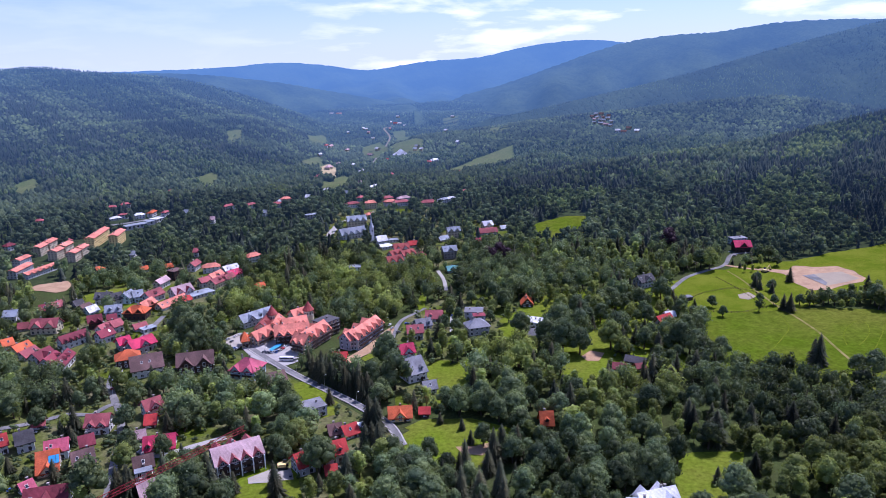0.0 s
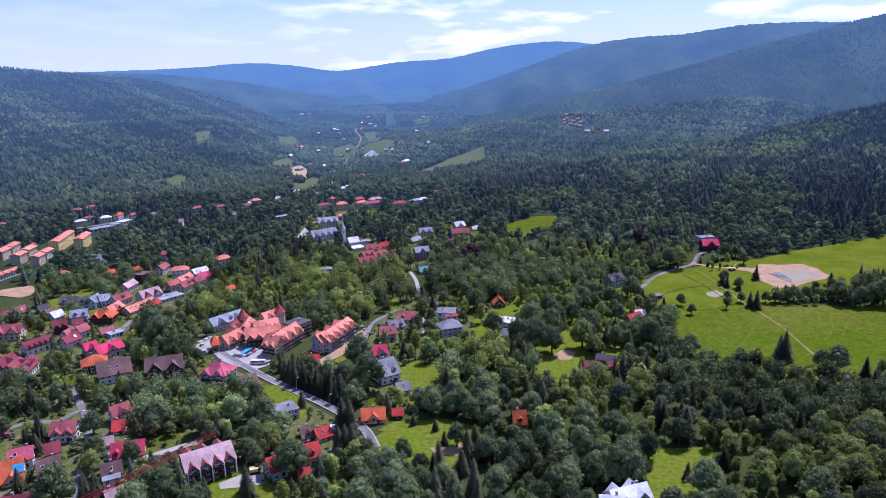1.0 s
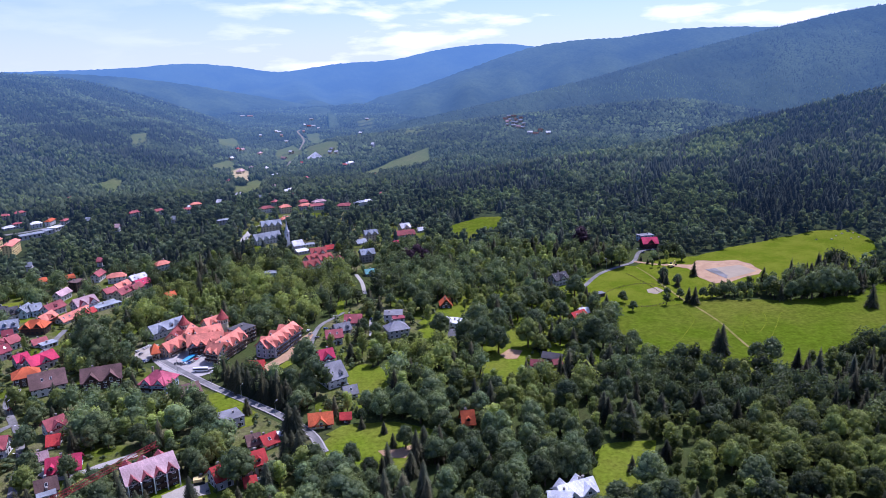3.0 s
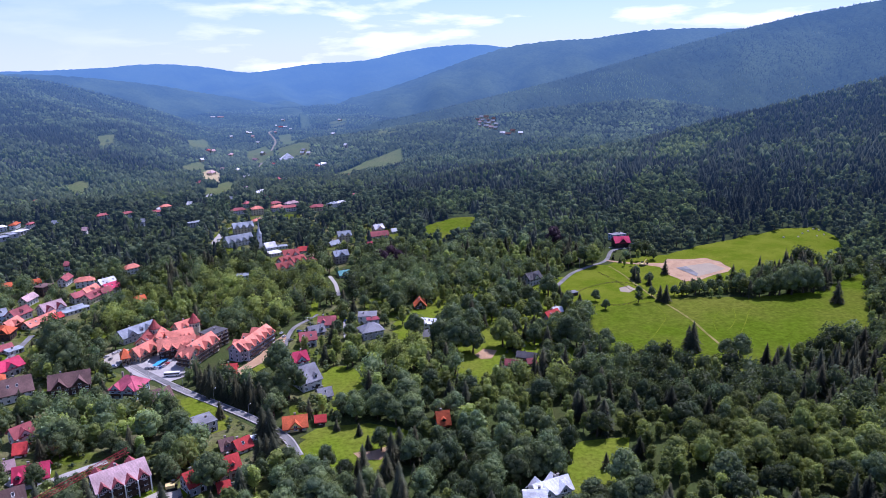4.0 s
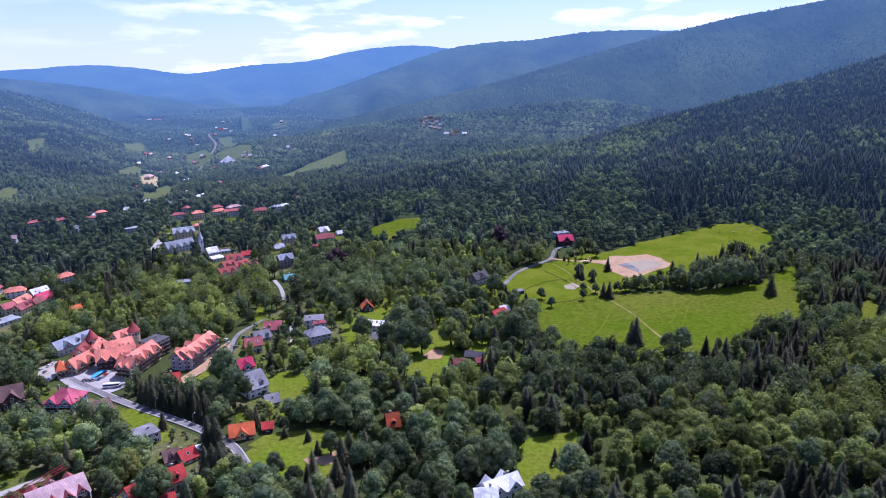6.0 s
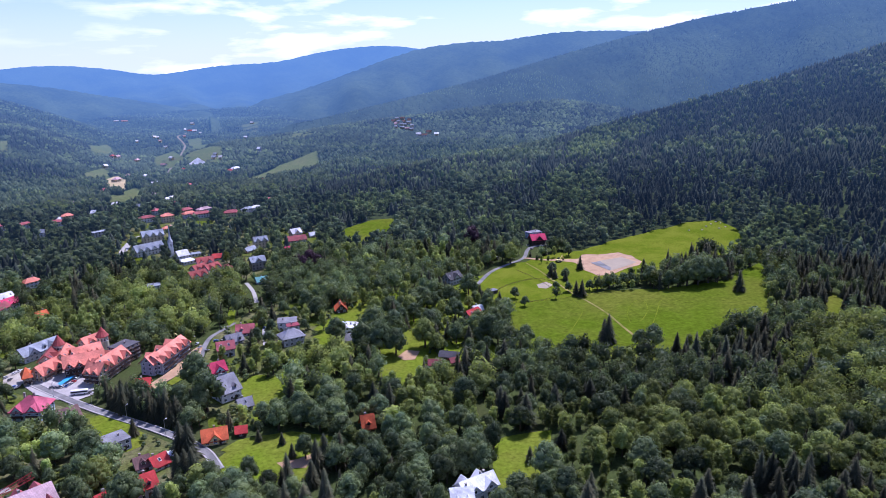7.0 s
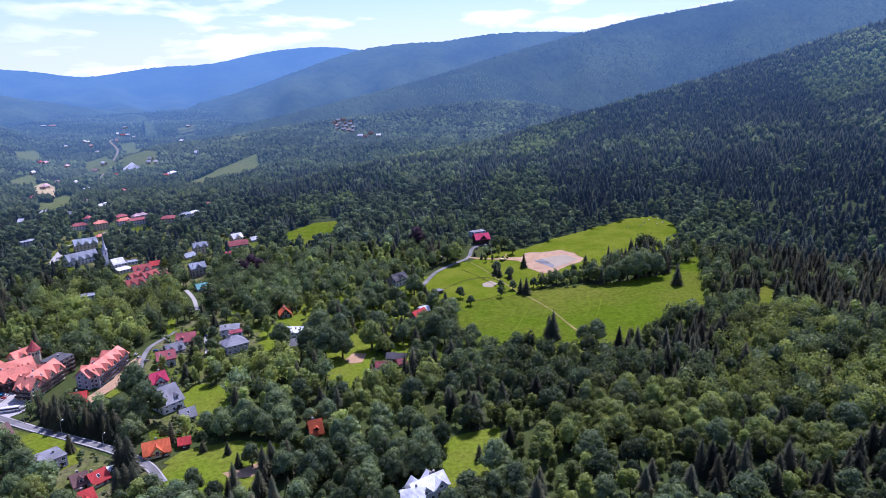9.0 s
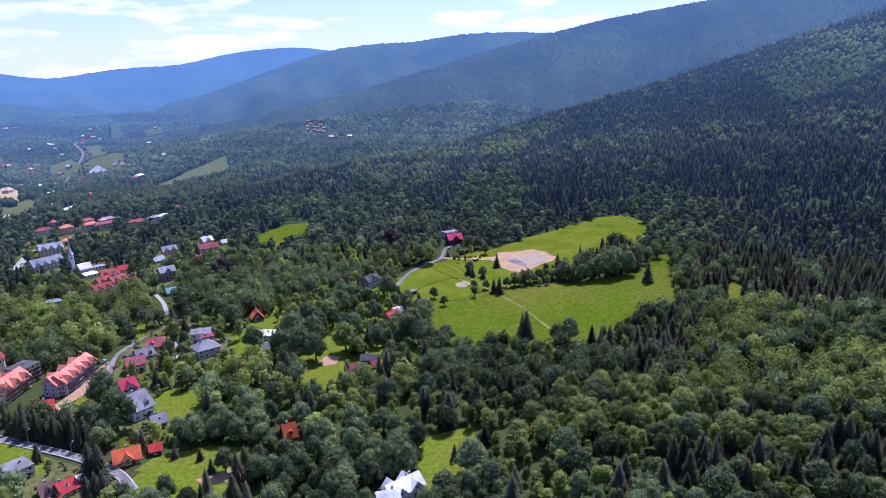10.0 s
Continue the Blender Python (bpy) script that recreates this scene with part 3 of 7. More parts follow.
def turret(x, y, r, h, cap):
    """A round turret with a pointed roof beside the hotel."""
    ob = new("turret")
    ob.matrix_basis = pose(x, y, ground(x, y))
    part("wall", mesh_from("wall", *tapered(12, [(r, -1), (r, h)]), M_CREAM), ob)
    part("roof", mesh_from("roof", *tapered(12, [(r + 0.5, h - 0.2), (r + 0.5, h), (r * 0.6, h + cap * 0.45), (0.08, h + cap)]), M_ROOF["brick"]), ob)
    for k in range(5):
        a = -150 + k * 30
        window(ob, r * 0.97 * math.cos(radians(a)), r * 0.97 * math.sin(radians(a)), h - 2.4, 0.8, 1.4, a + 90, False)
    BUILT.append((x, y, r + 1))
    return tagged(ob, "round cream hotel turret with a pointed brick-red roof", "turret", "hotel turrets")


def spire(x, y):
    """The church's slender tower."""
    ob = new("church_tower")
    ob.matrix_basis = pose(x, y, ground(x, y), 0, 0, 20)
    part("wall", mesh_from("wall", *box(-1.6, 1.6, -1.6, 1.6, -1, 13), M_WHITE), ob)
    part("roof", mesh_from("roof", *tapered(8, [(2.2, 12.8), (2.2, 13.1), (1.2, 15.2), (0.75, 17), (0.05, 25)]), M_ROOF["white"], ), ob, "pale blue-grey metal spire")
    part("cross", mesh_from("cross", *joined(box(-0.06, 0.06, -0.06, 0.06, 24.6, 26.6), box(-0.5, 0.5, -0.05, 0.05, 25.7, 25.85)), M_ALU), ob)
    for a in (0, 90, 180, 270):
        window(ob, 1.6 * math.sin(radians(a)), -1.6 * math.cos(radians(a)), 9.5, 0.8, 1.8, a, True)
    BUILT.append((x, y, 4))
    return tagged(ob, "slender white church tower with a pale pointed spire", "church tower")


def glass_pyramid(x, y, wide, high):
    """A tent-shaped white house far up the valley."""
    ob = new("tent_roofed_house")
    ob.matrix_basis = pose(x, y, ground(x, y), 0, 0, 12)
    part("wall", mesh_from("wall", *prism([(-7, -1), (7, -1), (7, 1.5), (-7, 1.5)], -wide / 2, wide / 2), M_WHITE), ob)
    h = wide / 2
    part("roof", mesh_from("roof", [(-h, -8, 1.4), (h, -8, 1.4), (h, 8, 1.4), (-h, 8, 1.4), (0, -1, high), (0, 1, high)],
                           [(3, 2, 1, 0), (0, 1, 4), (1, 2, 5, 4), (2, 3, 5), (3, 0, 4, 5)], M_ROOF["white"]), ob)
    for i in range(3):
        for k in range(-2 + i, 3 - i):
            window(ob, k * 3.4, -8.1 + (i + 0.8) * 1.9, 2.2 + i * 2.9, 1.8, 1.2, 0, True)
    BUILT.append((x, y, wide / 2))
    return tagged(ob, "white tent-shaped house with a steep triangular front", "house")


# ---- vehicles and site things ----
PAINT = {k: material(k + "_car_paint", c, 0.3, 0.03, 2.0, shine=0.5) for k, c in
         {"white": (0.75, 0.75, 0.76), "silver": (0.42, 0.43, 0.45), "black": (0.02, 0.02, 0.022), "red": (0.5, 0.03, 0.03), "blue": (0.04, 0.10, 0.32), "grey": (0.16, 0.16, 0.17)}.items()}
M_RUBBER = material("black_rubber", (0.02, 0.02, 0.02), 0.9, 0.1, 5.0)
CAR = {}


def car(x, y, turn, colour):
    """A parked car: body, cabin and four wheels."""
    if not CAR:
        side = [(-2.1, 0.35), (2.1, 0.35), (2.15, 0.75), (1.2, 0.92), (-1.9, 0.95), (-2.15, 0.7)]
        CAR["body"] = [(px, -0.88, pz) for px, pz in side] + [(px, 0.88, pz) for px, pz in side], [tuple(range(6)), tuple(range(6, 12))[::-1]] + [(i, i + 6, (i + 1) % 6 + 6, (i + 1) % 6) for i in range(6)]
        top = [(-1.85, 0.9), (1.0, 0.9), (0.3, 1.42), (-1.4, 1.45)]
        CAR["cabin"] = [(px, s * (0.8 if pz < 1 else 0.62), pz) for s in (-1, 1) for px, pz in top], [(0, 1, 2, 3), (7, 6, 5, 4)] + [(i, i + 4, (i + 1) % 4 + 4, (i + 1) % 4) for i in range(4)]
        CAR["wheel"] = mesh_from("wheel", *moved(tapered(10, [(0.2, -0.1), (0.32, -0.1), (0.32, 0.1), (0.2, 0.1)]), pose(0, 0, 0, 90)), M_RUBBER)
        CAR["glass"] = mesh_from("cabin", *CAR["cabin"], M_GLASS)
        CAR["roof"] = box(-1.35, 0.25, -0.6, 0.6, 1.44, 1.48)
    if colour not in CAR:
        CAR[colour] = mesh_from("body", *CAR["body"], PAINT[colour]), mesh_from("car_roof", *CAR["roof"], PAINT[colour])
    ob = new("car")
    ob.matrix_basis = pose(x, y, ground(x, y) + 0.42, 0, 0, turn) @ Matrix.Scale(0.66, 4)
    part("body", CAR[colour][0], ob)
    part("car_roof", CAR[colour][1], part("cabin", CAR["glass"], ob))
    for a in (-1.3, 1.3):
        for b in (-0.82, 0.82):
            part("wheel", CAR["wheel"], ob, "", Matrix.Translation((a, b, 0.32)))
    return tagged(ob, f"{colour} parked car standing on the paving", "car", "parked cars")


def bus(x, y, turn):
    """A white coach in front of the hotel."""
    ob = new("coach")
    ob.matrix_basis = pose(x, y, ground(x, y) + 0.42, 0, 0, turn) @ Matrix.Diagonal((0.6, 0.66, 0.66, 1))
    part("body", mesh_from("body", *joined(box(-6, 6, -1.25, 1.25, 0.4, 1.6), box(-5.95, 5.95, -1.2, 1.2, 2.6, 3.2)), PAINT["white"]), ob)
    part("window_band", mesh_from("window_band", *box(-5.9, 5.9, -1.22, 1.22, 1.6, 2.6), M_GLASS), ob)
    wheel = mesh_from("wheel", *moved(tapered(12, [(0.3, -0.15), (0.5, -0.15), (0.5, 0.15), (0.3, 0.15)]), pose(0, 0, 0, 90)), M_RUBBER)
    for a in (-3.6, 3.8):
        for b in (-1.15, 1.15):
            part("wheel", wheel, ob, "", Matrix.Translation((a, b, 0.5)))
    return tagged(ob, "white coach parked before the hotel", "bus")


def crane(foot, tip, z):
    """A tower crane: a lattice mast and a long red lattice jib."""
    (x0, y0), (x1, y1) = foot, tip
    ob = new("tower_crane")
    base = ground(x0, y0)
    ob.matrix_basis = pose(x0, y0, base, 0, 0, math.degrees(math.atan2(y1 - y0, x1 - x0)))
    h, length = z - base, math.hypot(x1 - x0, y1 - y0)

    def lattice(n, step, wide, three):
        bars, rods = [], []
        rim = [(-wide / 2, 0), (wide / 2, 0), (0, wide)] if three else [(-wide / 2, -wide / 2), (wide / 2, -wide / 2), (wide / 2, wide / 2), (-wide / 2, wide / 2)]
        for a, b in rim:
            bars.append(box(0, n * step, a - 0.06, a + 0.06, b - 0.06, b + 0.06))
        for i in range(n):
            for k, (a, b) in enumerate(rim):
                c, d = rim[(k + 1) % len(rim)]
                p, q = Vector((i * step, a, b)), Vector(((i + 1) * step, c, d))
                if i % 2:
                    p, q = Vector((i * step, c, d)), Vector(((i + 1) * step, a, b))
                m = Matrix.Translation(p) @ (q - p).to_track_quat("X", "Z").to_matrix().to_4x4()
                rods.append(moved(box(0, (q - p).length, -0.035, 0.035, -0.035, 0.035), m))
        return joined(*bars, *rods)

    part("mast", mesh_from("mast", *moved(lattice(int(h / 1.8) + 1, 1.8, 1.6, False), pose(0, 0, 0, 0, -90, 0)), M_STEEL), ob)
    part("jib", mesh_from("jib", *moved(lattice(int(length / 1.8), 1.8, 1.4, True), Matrix.Translation((0, 0, h))), M_STEEL), ob)
    part("counter_jib", mesh_from("counter_jib", *moved(lattice(6, 1.8, 1.4, True), Matrix.Translation((-10.8, 0, h))), M_STEEL), ob)
    part("counterweight", mesh_from("counterweight", *box(-10.5, -8.0, -0.8, 0.8, h - 1.8, h), M_STONE), ob)
    part("cab", mesh_from("cab", *box(0.6, 2.0, -2.0, -0.8, h - 1.6, h + 0.3), PAINT["white"]), ob)
    return tagged(ob, "red lattice tower crane with a long jib", "crane")


def street_lamp(x, y, turn):
    """A street lamp with a bent arm."""
    ob = new("street_lamp")
    ob.matrix_basis = pose(x, y, ground(x, y), 0, 0, turn)
    part("pole", mesh_from("pole", *tapered(8, [(0.1, -0.3), (0.09, 0.5), (0.055, 7.0)]), M_ALU), ob)
    part("arm", mesh_from("arm", *box(-0.03, 1.3, -0.03, 0.03, 6.9, 6.97), M_ALU), ob)
    part("lantern", mesh_from("lantern", *joined(box(1.1, 1.75, -0.14, 0.14, 6.9, 7.03), box(1.15, 1.7, -0.1, 0.1, 6.86, 6.9)), M_TRIM), ob)
    return tagged(ob, "grey street lamp on a slim metal pole", "street lamp", "street lamps")


def fence(pts, label="wooden post and rail fence round the pasture"):
    """Posts and rails along a line."""
    ob = new("fence")
    line = smooth_line(pts, 3.0)
    post = mesh_from("post", *box(-0.07, 0.07, -0.07, 0.07, -0.3, 1.25), M_TIMBER)
    for q in line:
        part("post", post, ob, "", pose(q.x, q.y, ground(q.x, q.y)))
    for h in (0.55, 1.05):
        v, f = [], []
        for q in line:
            k = len(v)
            z = ground(q.x, q.y) + h
            v += [(q.x, q.y - 0.04, z), (q.x, q.y + 0.04, z), (q.x, q.y + 0.04, z + 0.1), (q.x, q.y - 0.04, z + 0.1)]
            if k:
                f += [(k - 4 + i, k - 4 + (i + 1) % 4, k + (i + 1) % 4, k + i) for i in range(4)]
        part("rail", mesh_from("rail", v, f, M_TIMBER), ob)
    return tagged(ob, label, "fence")


def boulder(x, y, size):
    """A pale stone in the pasture."""
    rng = np.random.default_rng(int(abs(x * 10)))
    bm = bmesh.new()
    bmesh.ops.create_icosphere(bm, subdivisions=2, radius=1.0)
    for v in bm.verts:
        v.co *= 1 + rng.uniform(-0.15, 0.15)
    me = bpy.data.meshes.new("boulder")
    bm.to_mesh(me)
    bm.free()
    me.materials.append(M_GRAVEL)
    ob = part("boulder", me)
    ob.matrix_basis = Matrix.LocRotScale((x, y, ground(x, y) + size * 0.4), Euler((0, 0, x)), (size, size * 0.8, size * 0.6))
    return tagged(ob, "pale rounded boulder lying in the pasture grass", "boulder", "pasture boulders")


def excavator(x, y, turn):
    """A yellow digger: tracks, cab, boom and bucket."""
    ob = new("excavator")
    ob.matrix_basis = pose(x, y, ground(x, y) + 0.3, 0, 0, turn)
    paint = WALLS["yellow"]
    for s in (-1, 1):
        part("track", mesh_from("track", *prism([(s * 1.3 - 0.3, 0.1), (s * 1.3 + 0.3, 0.1), (s * 1.3 + 0.3, 0.8), (s * 1.3 - 0.3, 0.8)], -1.8, 1.8), M_RUBBER), ob)
    part("body", mesh_from("body", *box(-2.0, 1.0, -1.2, 1.2, 0.9, 2.0), paint), ob)
    part("cab", mesh_from("cab", *box(0.1, 1.3, 0.2, 1.2, 2.0, 3.0), M_GLASS), ob)
    part("boom", mesh_from("boom", *moved(box(0, 4.2, -0.2, 0.2, -0.2, 0.2), pose(0.8, -0.3, 1.7, 0, -40, 0)), paint), ob)
    arm = part("arm", mesh_from("arm", *moved(box(0, 3.2, -0.16, 0.16, -0.16, 0.16), pose(4.0, -0.3, 4.3, 0, 65, 0)), paint), ob)
    part("bucket", mesh_from("bucket", *box(4.9, 5.9, -0.8, 0.2, 0.6, 1.5), M_RUBBER), arm)
    return tagged(ob, "yellow tracked excavator on bare earth", "excavator")



# meadows and bare ground
drape("meadow", [(132.6, 341.7), (145.9, 372.1), (164.4, 380.4), (193.1, 382.9), (219.4, 385.8), (248.8, 377.5), (270.1, 376.1), (296.5, 374.5), (348.0, 401.5), (331.2, 374.5), (306.5, 346.7), (292.4, 327.0), (262.6, 319.9), (241.5, 313.5), (216.8, 305.7), (199.8, 291.6), (190.2, 298.3), (174.4, 306.5), (156.0, 323.3), (139.5, 324.1), (133.4, 329.0)], M_MEADOW, "sunny green hay meadow with faint mown tracks", "meadow", wobble=1.2)
drape("meadow", [(143.4, 422.6), (159.6, 448.2), (185.0, 457.7), (204.1, 470.2), (221.8, 478.0), (246.2, 477.6), (280.1, 492.8), (325.3, 504.0), (364.9, 511.0), (388.6, 502.0), (384.4, 467.4), (359.1, 437.8), (335.7, 421.8), (323.5, 437.2), (280.4, 418.8), (251.6, 395.8), (224.8, 395.3), (202.1, 384.6), (185.2, 383.2), (165.7, 383.4), (149.1, 389.3), (138.7, 396.8)], M_MEADOW_DRY, "rough pasture with tufts of pale dry grass", "meadow", wobble=1.2, reach=(1.0,))
drape("bare_earth", [(215.8, 464.5), (233.9, 456.8), (241.1, 466.0), (258.8, 461.2), (269.8, 462.1), (273.4, 450.3), (272.7, 434.9), (265.8, 426.9), (252.7, 422.6), (239.6, 416.8), (227.9, 416.2), (225.2, 430.7), (227.2, 449.7), (213.8, 459.6)], M_SAND, "bare reddish earth round the riding arena", "earth", lift=0.3, wobble=0.8)
drape("riding_arena", [(236.7, 444.7), (249.1, 447.5), (264.9, 449.4), (268.5, 433.8), (255.9, 427.9), (241.3, 423.1)], M_ARENA, "pale sand riding arena on the pasture", "arena", lift=0.45)
drape("arena_corner", [(236.7, 444.7), (245.2, 446.1), (244.7, 428.5), (241.0, 423.3)], M_ASPHALT, "dark grey corner of the arena", "arena", lift=0.52)
drape("meadow", [(75.9, 607.7), (91.1, 626.5), (115.5, 647.9), (137.5, 646.8), (127.1, 613.4), (102.8, 603.6), (86.9, 597.1)], M_MEADOW, "small mown clearing among the woods", "meadow", wobble=1)
drape("meadow", [(82.9, 230.9), (90.3, 233.4), (109.7, 231.3), (100.1, 217.8), (91.9, 210.2), (81.7, 205.4), (74.5, 207.4), (80.6, 217.3)], M_LAWN, "small green clearing among the trees", "meadow", wobble=1)
drape("meadow", [(-18.3, 257.2), (-10.0, 263.0), (4.3, 263.4), (20.4, 256.7), (20.6, 247.3), (14.3, 240.7), (3.7, 242.5), (-5.7, 245.4)], M_LAWN, "grassy garden plot with bare patches", "meadow", wobble=1)
drape("bare_earth", [(2.6, 241.5), (10.4, 241.7), (18.8, 245.2), (19.5, 242.4), (12.6, 234.8), (5.1, 236.5)], M_SAND, "bare sandy earth among the bushes", "earth", lift=0.3)
drape("bare_earth", [(181.0, 412.4), (188.9, 416.9), (191.3, 408.8), (183.4, 403.2), (179.6, 406.1)], M_ARENA, "stony bare patch in the pasture", "earth", lift=0.3, wobble=0.6)
drape("meadow", [(-0.2, 1159.9), (64.1, 1324.1), (147.3, 1429.7), (144.5, 1360.6), (103.1, 1280.9), (59.6, 1235.7), (18.3, 1149.9)], HAZED_MEADOW, "long mown meadow across the wooded slope", "meadow")
drape("meadow", [(-73.5, 212.3), (-75.1, 225.0), (-67.9, 233.1), (-55.5, 228.8), (-50.2, 211.3)], M_LAWN, "lawn beside the parking place", "lawn")
drape("parking_place", [(-72.1, 223.8), (-64.9, 229.2), (-57.8, 229.6), (-55.3, 222.3), (-64.9, 220.6), (-70.8, 220.2)], M_GRAVEL, "light gravel parking place", "paving", lift=0.35)
drape("meadow", [(326.4, 320.9), (343.1, 332.2), (339.5, 319.1), (322.6, 304.1), (314.3, 303.9)], M_MEADOW, "small sunlit clearing in the wood", "meadow")
drape("meadow", [(-240.2, 435.6), (-230.2, 453.5), (-210.8, 461.7), (-208.3, 446.4), (-222.5, 429.0)], M_LAWN, "lawn near the flats", "lawn")
drape("meadow", [(-598.7, 974.4), (-599.1, 1031.9), (-571.4, 1003.7), (-559.5, 946.6)], HAZED_MEADOW, "small clearing on the wooded hill", "meadow")
drape("meadow", [(-369.5, 1052.4), (-360.2, 1104.4), (-337.5, 1078.6), (-336.6, 1015.4)], HAZED_MEADOW, "small clearing on the wooded hill", "meadow")
drape("meadow", [(-237.0, 1374.5), (-219.8, 1406.8), (-187.6, 1297.1), (-176.2, 1149.1), (-199.7, 1168.5)], HAZED_FIELD, "pale mown field in the valley", "field")
drape("meadow", [(153.4, 440.7), (180.8, 465.0), (195.7, 463.4), (199.6, 436.3), (191.4, 409.0), (166.7, 390.7), (152.4, 396.8), (147.7, 412.8)], M_MEADOW_DRY, "pasture below the red house", "meadow")
drape("lawn", [(29.5, 375.2), (46.6, 398.4), (60.7, 402.5), (56.1, 382.7), (39.6, 365.4)], M_LAWN, "garden lawn round the red gabled house", "lawn")
drape("lawn", [(55.1, 318.2), (65.9, 347.1), (82.4, 354.5), (89.4, 346.0), (76.9, 317.1), (66.7, 307.7)], M_LAWN, "grass among the scattered houses", "lawn")
drape("bare_earth", [(66.6, 323.1), (72.7, 330.0), (79.1, 326.7), (74.2, 317.2), (68.7, 317.5)], M_SAND, "pale gravel yard", "yard", lift=0.35)
drape("lawn", [(-2.7, 314.0), (6.2, 320.0), (10.5, 304.8), (3.6, 291.6), (-4.8, 295.6)], M_LAWN, "garden lawns behind the houses", "lawn")
drape("lawn", [(-70.9, 301.3), (-61.3, 306.8), (-48.1, 288.2), (-57.4, 283.3), (-68.6, 289.5)], M_LAWN, "green garden slope beside the road", "lawn")
drape("paved_square", [(-107.5, 347.3), (-102.4, 353.3), (-98.6, 357.7), (-94.5, 361.0), (-88.4, 361.6), (-81.9, 356.5), (-75.4, 340.3), (-73.6, 326.3), (-80.5, 321.5), (-90.1, 326.7), (-99.0, 334.3)], M_PAVING, "paved forecourt of the hotel", "paving", lift=0.3, clear=(1.0, 0.98, 0.96))
drape("parking_place", [(-116.6, 347.8), (-119.6, 362.5), (-115.9, 369.3), (-109.8, 370.1), (-108.0, 351.7), (-110.5, 344.2)], M_GRAVEL, "gravel parking place", "paving", lift=0.3, clear=(1.0, 0.98))
drape("far_meadow", [(-190.6, 1719.5), (-155.1, 1826.4), (-114.6, 1614.6), (-142.2, 1557.5), (-169.1, 1576.0)], HAZED_MEADOW, "mown meadow on the valley floor", "meadow", lift=0.5)
drape("far_meadow", [(-165.6, 1077.7), (-157.7, 1149.1), (-134.4, 1071.2), (-136.8, 963.8)], HAZED_MEADOW, "dry meadow among far houses", "meadow", lift=0.5)
drape("far_meadow", [(-344.3, 1814.3), (-329.9, 1992.0), (-287.7, 1917.6), (-305.9, 1754.6)], HAZED_MEADOW, "small valley meadow", "meadow", lift=0.5)
drape("far_meadow", [(-477.0, 1586.7), (-454.3, 1642.9), (-443.1, 1590.2), (-458.9, 1544.5)], HAZED_MEADOW, "small clearing on the wooded hill", "meadow", lift=0.5)
drape("far_meadow", [(-119.2, 1909.3), (-59.7, 1959.3), (-69.4, 1791.2), (-105.0, 1788.7)], HAZED_MEADOW, "small valley meadow", "meadow", lift=0.5)
drape("far_meadow", [(-164.4, 919.3), (-147.1, 954.4), (-133.2, 909.8), (-142.3, 851.8)], HAZED_MEADOW, "lawn among far houses", "meadow", lift=0.5)

drape("bare_earth", [(-283.9, 459.9), (-280.0, 468.3), (-263.8, 476.4), (-254.9, 463.5), (-253.3, 452.6), (-258.0, 448.7), (-276.4, 454.7)], M_SAND, "pale bare sandy lot among the trees", "earth", lift=0.4, wobble=1.0, clear=(1.0, 0.97, 0.94, 0.91))
drape("yard", [(-100.3, 590.8), (-100.0, 611.7), (-97.6, 630.7), (-93.8, 617.9), (-94.4, 593.9), (-96.1, 582.2)], M_PAVING, "pale gravel yard beside the spa house", "yard", lift=0.4, clear=(1.0, 0.97))
drape("bare_earth", [(-49.9, 328.7), (-45.1, 337.0), (-39.8, 347.4), (-36.1, 362.9), (-29.6, 374.3), (-27.6, 362.7), (-32.2, 351.5), (-35.7, 340.4), (-42.0, 329.8), (-47.8, 323.5)], M_SAND, "bare sandy slope beside the new building", "earth", lift=0.35, wobble=0.8, clear=(1.0, 0.98, 0.96))
drape("garden_lawn", [(-42.7, 327.6), (-35.7, 340.4), (-31.4, 347.3), (-28.4, 335.6), (-34.9, 330.6), (-40.0, 324.5)], M_LAWN, "young lawn below the new building", "lawn", lift=0.33, clear=(1.0, 0.98, 0.96))
drape("garden_lawn", [(-43.6, 311.0), (-37.3, 315.0), (-33.5, 313.3), (-33.9, 307.6), (-41.8, 306.6)], M_LAWN, "mown garden among the trees", "lawn", lift=0.36, clear=(1.0, 0.98))
drape("garden_lawn", [(-10.3, 312.8), (-4.1, 322.7), (2.9, 321.7), (-1.4, 306.3), (-7.9, 297.4)], M_LAWN, "garden lawn behind the houses", "lawn", lift=0.39, clear=(1.0, 0.98, 0.96))
drape("garden_lawn", [(9.0, 321.6), (13.7, 325.7), (14.0, 311.5), (10.0, 305.1)], M_LAWN, "garden lawn behind the houses", "lawn", lift=0.42, clear=(1.0, 0.98, 0.96))
drape("yard", [(2.9, 387.3), (4.8, 385.1), (4.6, 361.7), (2.4, 360.5)], M_PALE_ROAD, "paved drive between gardens", "yard", lift=0.3, clear=(1.0, 0.98))
drape("garden_lawn", [(-16.9, 410.1), (-14.0, 438.7), (-11.1, 441.9), (-12.0, 405.0), (-15.2, 397.5)], M_LAWN, "grassy strip between young trees", "lawn", lift=0.45, clear=(1.0, 0.98))
drape("meadow", [(540.3, 2918.1), (640.2, 3344.9), (706.5, 3491.3), (595.3, 2916.7), (530.8, 2748.8)], HAZED_MEADOW, "hazy meadow on the wooded spur", "meadow", lift=0.6, wobble=3, clear=(1.0, 0.985))
drape("meadow", [(687.8, 3320.1), (774.2, 3603.2), (847.2, 3725.6), (772.1, 3440.4), (699.7, 3253.2)], HAZED_MEADOW, "hazy meadow on the wooded spur", "meadow", lift=0.6, wobble=3, clear=(1.0, 0.985))
